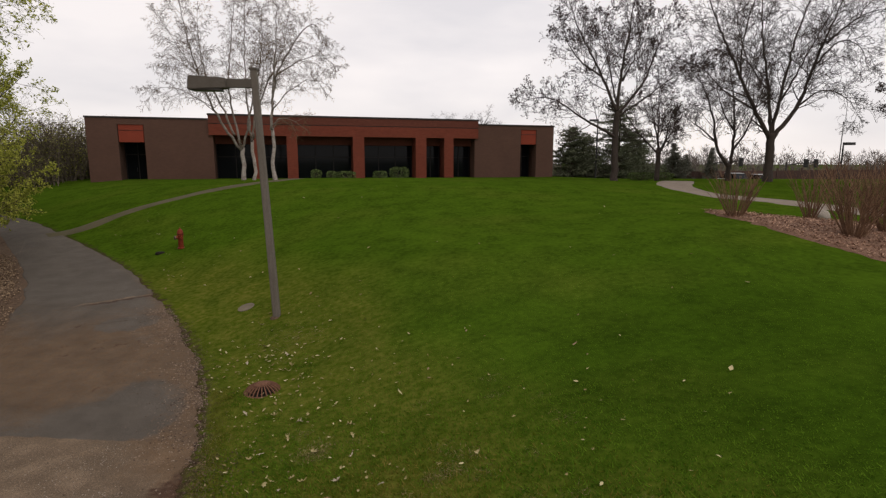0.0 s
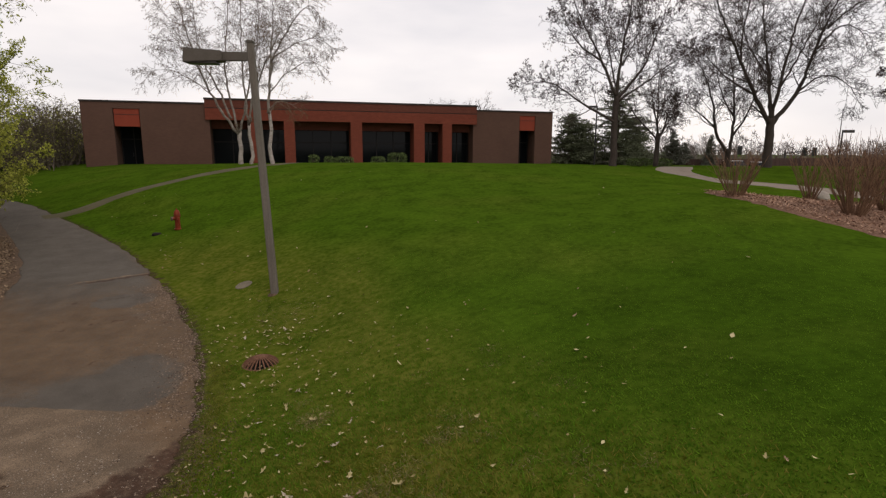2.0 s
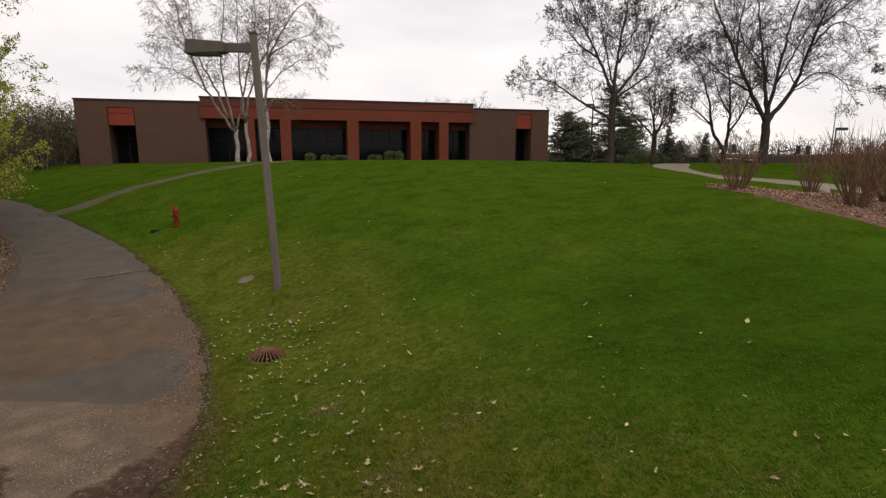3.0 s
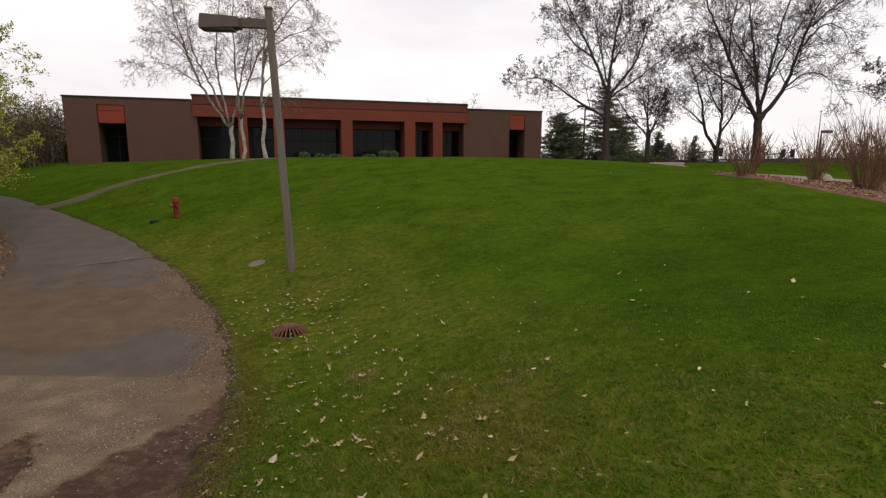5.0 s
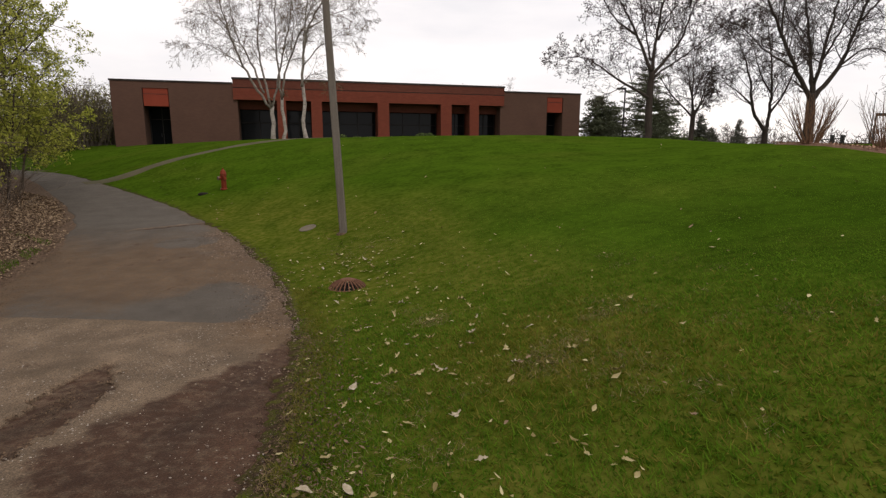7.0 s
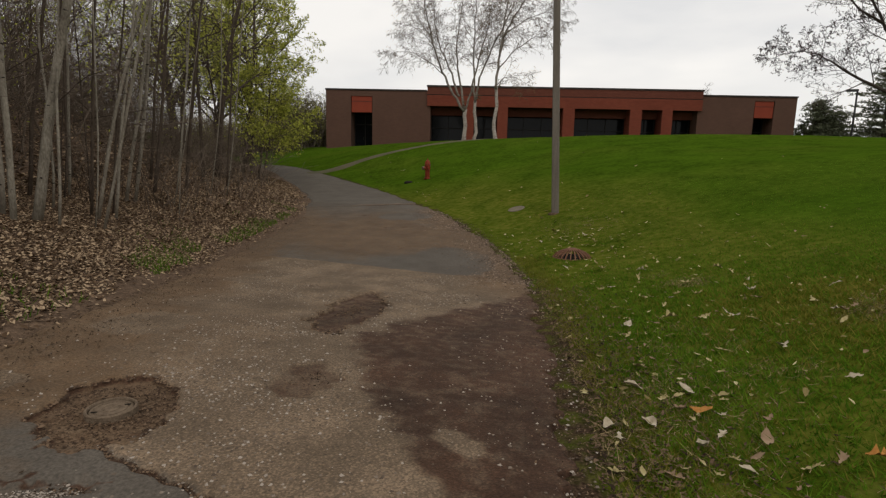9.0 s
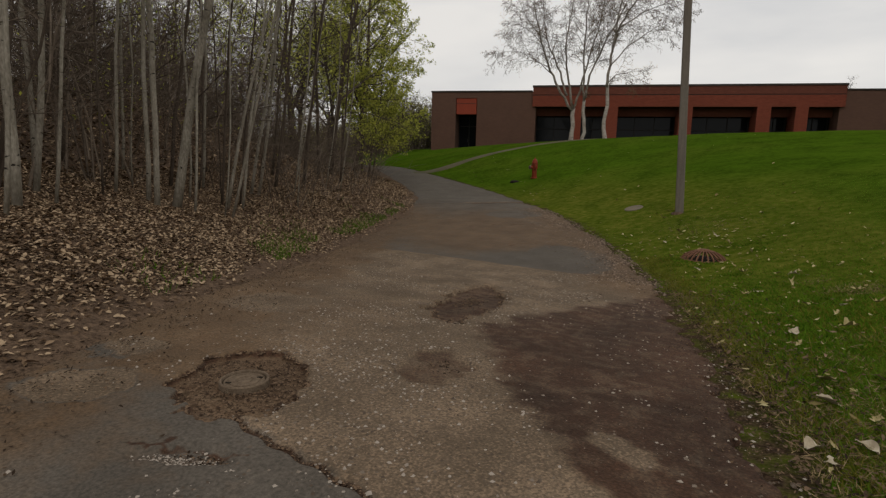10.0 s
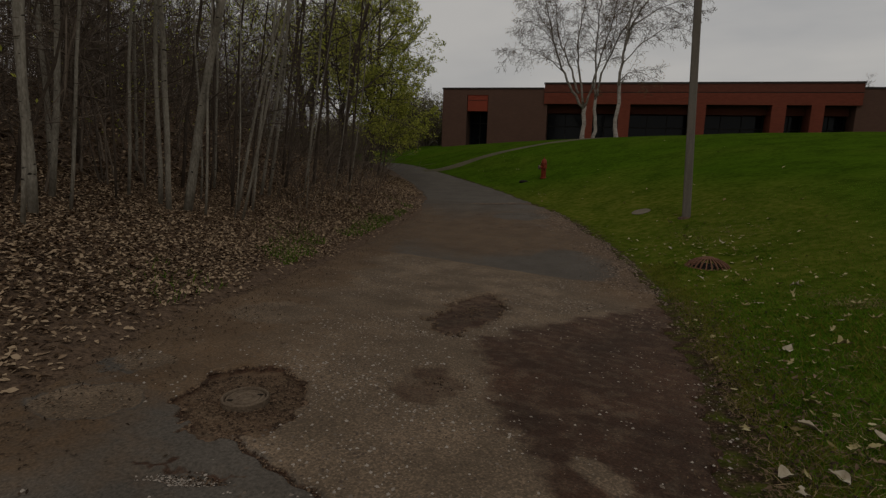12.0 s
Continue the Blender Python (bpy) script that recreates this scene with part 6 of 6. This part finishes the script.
for k in range(285):
    # nearest, each a thing of its own
    for _ in range(30):
        x, y = r.uniform(-3.6, 3.4), r.uniform(2.0, 9.5)
        if k < len(NEAR_LEAVES):
            x, y = NEAR_LEAVES[k][:2]
        elif k < 60:
            x, y = r.gauss(-2.05, 0.26), r.gauss(2.85, 0.6)
        elif k < 92:
            x, y = LAWN_LEAVES[k - 60][:2]
        u = float(off_right(x, y))
        if u > 0.12 and (k < 92 or r.random() < (0.12 + 0.88 * math.exp(-((u - 0.9) / 1.5) ** 2)) * (1.0 if y < 6 else 0.8)):
            break
    g = Geo()
    s = r.uniform(0.03, 0.055) if r.random() < 0.76 else r.uniform(0.06, 0.09)
    if k < 60:
        s = NEAR_LEAVES[k][2] if k < len(NEAR_LEAVES) else r.uniform(0.025, 0.055)
    elif k < 92:
        s = LAWN_LEAVES[k - 60][2]
    z = float(height(x, y)) + 0.02 * float(ripple(np.float64(x), np.float64(y), 0.8)) * float(smooth(0.2, 2, u))
    leaf_geo(g, (0, 0, 0), s, r, 1 if 60 <= k < 92 or r.random() < 0.5 else 0, fine=True, shrivel=2.0 if 60 <= k < 92 else 1.2)
    hue = NEAR_LEAVES[k][3] if k < len(NEAR_LEAVES) else (0, 1, 1)[k % 3] if 60 <= k < 92 else 1 if r.random() < 0.72 else 2
    word = ("pale", "tan", "brown", "orange")[hue]
    single("fallen_leaf", g, (PALE_LEAF, LAWN_LEAF, DRY_LEAF, ORANGE_LEAF)[hue], word + " dry leaf fallen on the lawn", "leaf", "leaves on the lawn", at=(x, y, z + 0.022), smooth=True)

g = Geo()
for k in range(420):
    x, y = r.uniform(-14, 10), r.uniform(6, 26)
    u = float(off_right(x, y))
    if u < 0.1 or r.random() > 0.15 + math.exp(-((u - 1.0) / 2.0) ** 2):
        continue
    leaf_geo(g, (x, y, float(height(x, y)) + 0.02), r.uniform(0.05, 0.10), r, 0)
for k in range(620):
    x, y = r.uniform(-3.4, 3.2), r.uniform(2.6, 9.5)
    u = float(off_right(x, y))
    if u > 0.15 and r.random() < 0.10 + 0.9 * math.exp(-((u - 0.9) / 1.3) ** 2):
        leaf_geo(g, (x, y, float(height(x, y)) + 0.022), r.uniform(0.025, 0.06), r, 0)
for k in range(170):
    x, y = r.gauss(-3.3, 0.9), r.gauss(9.6, 0.9)
    if float(off_right(x, y)) > 0.1:
        leaf_geo(g, (x, y, float(height(x, y)) + 0.015), r.uniform(0.035, 0.075), r, 0)
single("scattered_leaves", g, LAWN_LEAF, "pale dry leaves scattered thinly over the lawn", "leaves", kind="stuff")



def leaf_field(name, x, y, z, size, R, material, label, category, up=0.012):
    """Many small folded dry leaves as one mesh."""
    n = len(x)
    a, tilt, fold, twist = R.uniform(0, 6.28, n), R.normal(0, 0.30, n), R.uniform(-0.1, 1.1, n), R.normal(0, 0.35, n)
    ca, sa = np.cos(a), np.sin(a)
    co = np.empty((n, 6, 3))
    for i, (lx, ly) in enumerate([(-0.54, 0.0), (-0.14, 0.26), (0.22, 0.22), (0.54, 0.0), (0.18, -0.24), (-0.15, -0.25)]):
        X, Y = lx * size * R.uniform(0.8, 1.2, n), ly * size * R.uniform(0.7, 1.25, n)
        co[:, i, 0], co[:, i, 1] = x + X * ca - Y * sa, y + X * sa + Y * ca
        co[:, i, 2] = z + up + np.abs(Y) * fold + X * tilt + Y * twist + 0.3 * fold * X * X / size
    me = bpy.data.meshes.new(name)
    me.vertices.add(6 * n)
    me.vertices.foreach_set("co", co.ravel())
    base = np.arange(n)[:, None, None] * 6
    quads = (base + np.array([[0, 3, 2, 1], [0, 5, 4, 3]])[None]).reshape(-1, 4)
    me.loops.add(quads.size)
    me.loops.foreach_set("vertex_index", quads.ravel())
    me.polygons.add(len(quads))
    me.polygons.foreach_set("loop_start", np.arange(len(quads)) * 4)
    me.materials.append(material)
    me.update(calc_edges=True)
    return tagged(new(name, me), label, category, kind="stuff")


def floor_many(x, y):
    v = off_left(x, y)
    return height(x, y) + (0.035 * smooth(-0.12, 0.5, v) + 0.06 * ripple(x, y, 0.9) * smooth(0.2, 2, v) + 0.015) * (v > 0)


R = np.random.RandomState(12)
ly = np.concatenate([R.uniform(-1, 10, 95000), R.uniform(9, 19, 44000), R.uniform(-4, 19, 30000)])
lv = np.concatenate([0.02 + 5.2 * R.rand(95000) ** 1.1, 0.05 + 5 * R.rand(44000) ** 1.1, 4.5 + 9 * R.rand(30000)])
ls = np.concatenate([R.uniform(0.022, 0.055, 95000), R.uniform(0.03, 0.06, 44000), R.uniform(0.06, 0.12, 30000)])
keep = R.rand(len(ly)) < np.clip(-0.12 + 1.5 * (lv + 0.25 * ripple(ly, lv, 1.3)), 0.03, 1)
ly, lv, ls = ly[keep], lv[keep], ls[keep]
lx = edge_x(ly, DRIVE_L) - lv
R2 = np.random.RandomState(31)
ny, nv = R2.uniform(-8.5, -0.9, 42000), 0.15 + 6 * R2.rand(42000) ** 1.1
lx, ly, ls = np.concatenate([lx, edge_x(ny, DRIVE_L) - nv]), np.concatenate([ly, ny]), np.concatenate([ls, R2.uniform(0.03, 0.06, 42000)])
leaf_field("leaf_litter", lx, ly, floor_many(lx, ly), ls, R, DRY_LEAF, "thick litter of dry brown leaves on the wooded bank", "leaf litter")

g = Geo()
for k in range(9000):
    i, u = r.randrange(1, 58), r.uniform(0.01, 0.99)
    x, y = float(MX[i, 0] + (MX[i, -1] - MX[i, 0]) * u), float(my[i, 0]) + r.uniform(-0.09, 0.09)
    leaf_geo(g, (x, y, float(height(x, y)) + 0.055), r.uniform(0.03, 0.08), r, 0)
single("mulch_chips", g, CHIP, "loose bark chips over the mulch bed", "mulch", kind="stuff")

# grit on the drive
def pebbles(name, x, y, z, size, R, material, label):
    """Small four-sided stones as one mesh."""
    n = len(x)
    a, c = R.uniform(0, 6.28, n), np.empty((n, 5, 3))
    for i, (u, v, w) in enumerate([(1, 0, 0), (0, 0.8, 0), (-1, 0, 0), (0, -0.8, 0), (0.15, 0.1, 0.75)]):
        u, v = u * size * R.uniform(0.6, 1.3, n), v * size * R.uniform(0.6, 1.3, n)
        c[:, i] = np.stack([x + u * np.cos(a) - v * np.sin(a), y + u * np.sin(a) + v * np.cos(a), z + w * size * R.uniform(0.5, 1.1, n)], 1)
    m = bpy.data.meshes.new(name)
    m.vertices.add(5 * n)
    m.vertices.foreach_set("co", c.ravel())
    tri = (np.arange(n)[:, None, None] * 5 + np.array([[0, 1, 4], [1, 2, 4], [2, 3, 4], [3, 0, 4]])[None]).reshape(-1, 3)
    m.loops.add(tri.size)
    m.loops.foreach_set("vertex_index", tri.ravel())
    m.polygons.add(len(tri))
    m.polygons.foreach_set("loop_start", np.arange(len(tri)) * 3)
    m.materials.append(material)
    m.update(calc_edges=True)
    return tagged(new(name, m), label, "gravel", kind="stuff")


py = np.concatenate([0.5 + 6.8 * R.rand(62000) ** 1.75, R.uniform(4.8, 13.2, 12000)])
pt = R.rand(len(py))
pl, pr = edge_x(py, DRIVE_L), edge_x(py, DRIVE_R)
px = np.where(np.arange(len(py)) < 62000, pl + 0.1 + (pr - pl) * pt, pr - np.abs(R.normal(0, 0.46, len(py))) + 0.12)
ps = np.where(np.arange(len(py)) < 62000, 0.0028 + 0.0105 * R.rand(len(py)) ** 2.4, 0.006 + 0.017 * R.rand(len(py)) ** 2)
crack_y = 1.42 - 0.16 * (px + 4.1)
ok = (R.rand(len(py)) < np.where(py < crack_y, 0.03 + 0.6 * (ripple(px, py, 2.6, 1.0) > 0.45), 1.0)) & (oval(px, py, -4.70, 1.80, 0.29, 0.215, -45) < 0.02) & (R.rand(len(py)) < np.clip(0.45 + 0.75 * ripple(px, py, 1.7, 2.0), 0.05, 1) * np.where(px < pl + 1.0, 0.3, 1.0))
ok &= (px < pr + 0.10) & ((px < np.interp(py, [0.5, 1.7, 2.5, 2.9, 3.7, 4.9, 7.1], [-2.8, -3.1, -3.53, -3.95, -4.29, -4.17, -3.6])) | (py > 7) | (R.rand(len(py)) < 0.28))
ok &= (oval(px, py, -4.86, 4.6, 0.20, 0.80, 15) < 0.03) & (oval(px, py, -4.07, 2.52, 0.13, 0.22, 20) < 0.03)
inner = int(ok[:62000].sum())
px, py, ps = px[ok], py[ok], ps[ok]
verge = np.arange(len(px)) >= inner
for nm, sel, mt, lab in (("grit", ~verge, GRAVEL, "loose grit and worn stones on the old asphalt"), ("edge_gravel", verge, EDGE_STONE, "brown gravel crumbled from the drive's edge")):
    pebbles(nm, px[sel], py[sel], height(px[sel], py[sel]) + 0.013 + 0.006 * ripple(px[sel], py[sel], 1.6) + 0.004 * ripple(px[sel], py[sel], 7.0, 3.0), ps[sel], R, mt, lab)
ca, cr = R.uniform(0, 6.28, 3200), np.sqrt(R.rand(3200))
cx, cy = -4.70 + 0.36 * cr * np.cos(ca), 1.80 + 0.36 * cr * np.sin(ca)
ok = (oval(cx, cy, -4.70, 1.80, 0.29, 0.215, -45) > 0.12) & (np.hypot(cx + 4.685, cy - 1.785) > 0.118)
cx, cy = cx[ok], cy[ok]
kx = R.uniform(-4.5, -3.2, 700)
ky = 1.42 + 0.03 * ripple(kx, kx, 6, 2) - 0.16 * (kx + 4.1) + R.normal(0, 0.010, 700)
deep = np.concatenate([np.full(len(cx), -0.016), np.full(700, 0.008)])
cx, cy = np.concatenate([cx, kx]), np.concatenate([cy, ky])
pebbles("rubble", cx, cy, height(cx, cy) + deep + 0.006 * ripple(cx, cy, 1.6), 0.002 + 0.008 * R.rand(len(cx)) ** 2, R, CRUMBS, "brown crumbs round the iron cover and in the cracks")
bx, by = R.uniform(-5.2, -3.8, 60000), R.uniform(1.3, 5.6, 60000)
jx, jy = jagged(bx, by)
rims = [oval(bx + jx, by + jy, -4.70, 1.80, 0.29, 0.215, -45), oval(bx + 1.8 * jx, by + 2.5 * jy, -4.86, 4.6, 0.20, 0.80, 15)]
on = ((rims[0] > 0.01) & (rims[0] < 0.10)) | ((rims[1] > 0.01) & (rims[1] < 0.22) & (R.rand(60000) < 0.35))
bx, by = bx[on], by[on]
pebbles("broken_asphalt", bx, by, height(bx, by) + 0.002 + 0.006 * ripple(bx, by, 1.6), 0.004 + 0.014 * R.rand(len(bx)) ** 2, R, CRUMBS, "dark crumbled asphalt round the broken patches")
hx = -4.30 + R.normal(0, 0.085, 560)
hy = 1.175 + R.normal(0, 0.022, 560) + 0.46 * (hx + 4.30)
pebbles("chip_gravel", hx, hy, height(hx, hy) + 0.002 + 0.006 * ripple(hx, hy, 1.6), 0.002 + 0.005 * R.rand(560) ** 2, R, GRAVEL, "pale gravel laid bare in a chipped hollow of the asphalt")

g = Geo()
for k in range(11000):
    y = 0.4 + 12 * r.random() ** 1.3
    x = float(edge_x(y, DRIVE_R)) + r.gauss(0.10, 0.16)
    leaf_geo(g, (x, y, float(height(x, y)) + 0.006), r.uniform(0.006, 0.018), r, 0)
for k in range(9000):
    y = 0.3 + 11 * r.random() ** 1.2
    x = float(edge_x(y, DRIVE_L)) + r.gauss(0.12, 0.28)
    leaf_geo(g, (x, y, float(height(x, y)) + 0.018), r.uniform(0.006, 0.022), r, 0)
for k in range(4200):
    y = 0.9 + 6 * r.random() ** 1.3
    x = float(edge_x(y, DRIVE_R)) + 0.08 + abs(r.gauss(0, 0.34))
    leaf_geo(g, (x, y, float(height(x, y)) + 0.016), r.uniform(0.010, 0.032), r, 0)
for cx, cy, wx, wy, turn, m in ((-4.70, 1.80, 0.24, 0.17, -45, 520), (-4.30, 1.20, 0.14, 0.040, 25, 300), (-4.86, 4.6, 0.13, 0.48, 15, 330), (-4.07, 2.52, 0.15, 0.24, 20, 110)):
    c, n = math.cos(math.radians(turn)), math.sin(math.radians(turn))
    for k in range(m):
        u, v = r.gauss(0, 0.5) * wx, r.gauss(0, 0.5) * wy
        x, y = cx + u * c - v * n, cy + u * n + v * c
        if math.hypot(x + 4.685, y - 1.785) > 0.125:
            leaf_geo(g, (x, y, float(height(x, y)) - 0.012), r.uniform(0.008, 0.024), r, 0)
single("edge_debris", g, SOIL_CRUMB, "brown leaf bits and crumbs along the drive's edge", "debris", kind="stuff")

# turf
R = np.random.RandomState(4)
N = 440000
bx, by = R.uniform(-5, 7.5, N), R.uniform(0.6, 13, N)
bu = off_right(bx, by)
keep = (bu > 0.14 + 0.10 * (1 - smooth(4, 7, by)) + 0.10 * ripple(bx, by, 2.6, 1.0) + 0.08 * ripple(bx, by, 7.0, 2.0)) & (R.rand(N) < np.clip(1.25 - np.hypot(bx + 2, by - 1.5) / 11, 0.12, 1)) & (np.hypot(bx + 3.1, by - 8.85) > 0.34) & (np.hypot(bx + 4.8, by - 12.8) > 0.27)
bx, by, bu = bx[keep], by[keep], bu[keep]
bz = height(bx, by) + 0.02 * ripple(bx, by, 0.8) * smooth(0.2, 2, bu) - 0.01
n = len(bx)
far_off = np.hypot(bx + 2.2, by - 1.2)
hh = R.uniform(0.024, 0.060, n) * (1 - 0.6 * smooth(3.0, 8.0, far_off))
wd = R.uniform(0.003, 0.0055, n) * (1 + np.hypot(bx + 2.5, by - 0.5) / 6)


def tufts(name, x, y, z, tall, wide, R, label, material=BLADE, bend=0.5):
    n = len(x)
    a, lean = R.uniform(0, 6.28, n), R.normal(0, bend, (n, 2)) * tall[:, None]
    c = np.empty((n, 3, 3))
    c[:, 0] = np.stack([x - np.cos(a) * wide, y - np.sin(a) * wide, z], 1)
    c[:, 1] = np.stack([x + np.cos(a) * wide, y + np.sin(a) * wide, z], 1)
    c[:, 2] = np.stack([x + lean[:, 0], y + lean[:, 1], z + tall], 1)
    m = bpy.data.meshes.new(name)
    m.vertices.add(3 * n)
    m.vertices.foreach_set("co", c.ravel())
    m.loops.add(3 * n)
    m.loops.foreach_set("vertex_index", np.arange(3 * n))
    m.polygons.add(n)
    m.polygons.foreach_set("loop_start", np.arange(n) * 3)
    m.materials.append(material)
    m.update(calc_edges=True)
    return tagged(new(name, m), label, "grass", kind="stuff")


ey = np.concatenate([R.uniform(5.0, 12.0, 4200), R.uniform(2.5, 5, 350)])
ev = 0.25 + np.abs(R.normal(0, 0.45, len(ey)))
ok = ripple(ey, ev, 1.1, 2.0) > 0.1
ey, ev = ey[ok], ev[ok]
ex = edge_x(ey, DRIVE_L) - ev
tufts("verge_grass", ex, ey, floor_many(ex, ey), R.uniform(0.03, 0.09, len(ey)), R.uniform(0.003, 0.008, len(ey)), R, "sparse green grass tufts along the wooded verge")
ty = R.uniform(0.6, 9, 9000)
tu = 0.17 + 0.08 * ripple(ty, ty, 3.0, 1.0) + np.abs(R.normal(0.0, 0.22, 9000))
tx = edge_x(ty, DRIVE_R) + tu
tufts("rough_grass", tx, ty, height(tx, ty), R.uniform(0.025, 0.06, 9000), R.uniform(0.0015, 0.003, 9000), R, "longer rough grass along the drive's edge", STRAW_BLADE, 1.1)
dry = np.clip(1.0 - bu / 5.5, 0, 1)
dry = 0.36 * dry * (0.6 + 0.6 * ripple(bx, by, 0.7, 1.0)) + 0.75 * oval(bx, by, -0.6, 4.6, 1.0, 1.2) + 0.25 * oval(bx, by, 1.2, 3.4, 1.3, 0.9)
straw = R.rand(n) < dry
for nm, sel, mt, lab in (("turf", ~straw, BLADE, "short green grass blades on the near lawn"), ("dry_turf", straw, STRAW_BLADE, "thin strawy grass in worn parts of the lawn")):
    tufts(nm, bx[sel], by[sel], bz[sel], hh[sel], wd[sel], R, lab, mt, 0.9)

# dead thatch in small patches of the near lawn
hx, hy = [], []
for k in range(40):
    cx, cy = R.uniform(-2.2, 2.6), R.uniform(2.3, 7.5)
    m, wide = R.randint(30, 130), 0.09
    if k < 6:
        (cx, cy), m, wide = ((-0.37, 4.62), (-0.17, 3.95), (-2.9, 10.3), (-0.68, 4.32), (-1.63, 6.4), (-3.4, 10.7))[k], 620, (0.20, 0.20, 0.4, 0.14, 0.14, 0.4)[k]
    hx.append(cx + R.normal(0, wide, m))
    hy.append(cy + R.normal(0, wide, m))
hx.append(R.normal(-2.15, 0.30, 2600))
hy.append(R.normal(2.6, 0.6, 2600))
ty = R.uniform(1.2, 7.5, 3200)
hx.append(edge_x(ty, DRIVE_R) + np.abs(R.normal(0.12, 0.16, 3200)))
hy.append(ty)
hx, hy = np.concatenate(hx), np.concatenate(hy)
sel = off_right(hx, hy) > 0.1
hx, hy = hx[sel], hy[sel]
tufts("thatch", hx, hy, height(hx, hy) + 0.018, R.uniform(0.012, 0.026, len(hx)), R.uniform(0.0012, 0.0026, len(hx)), R, "small patches of dead tan thatch in the lawn", THATCH, 1.6)
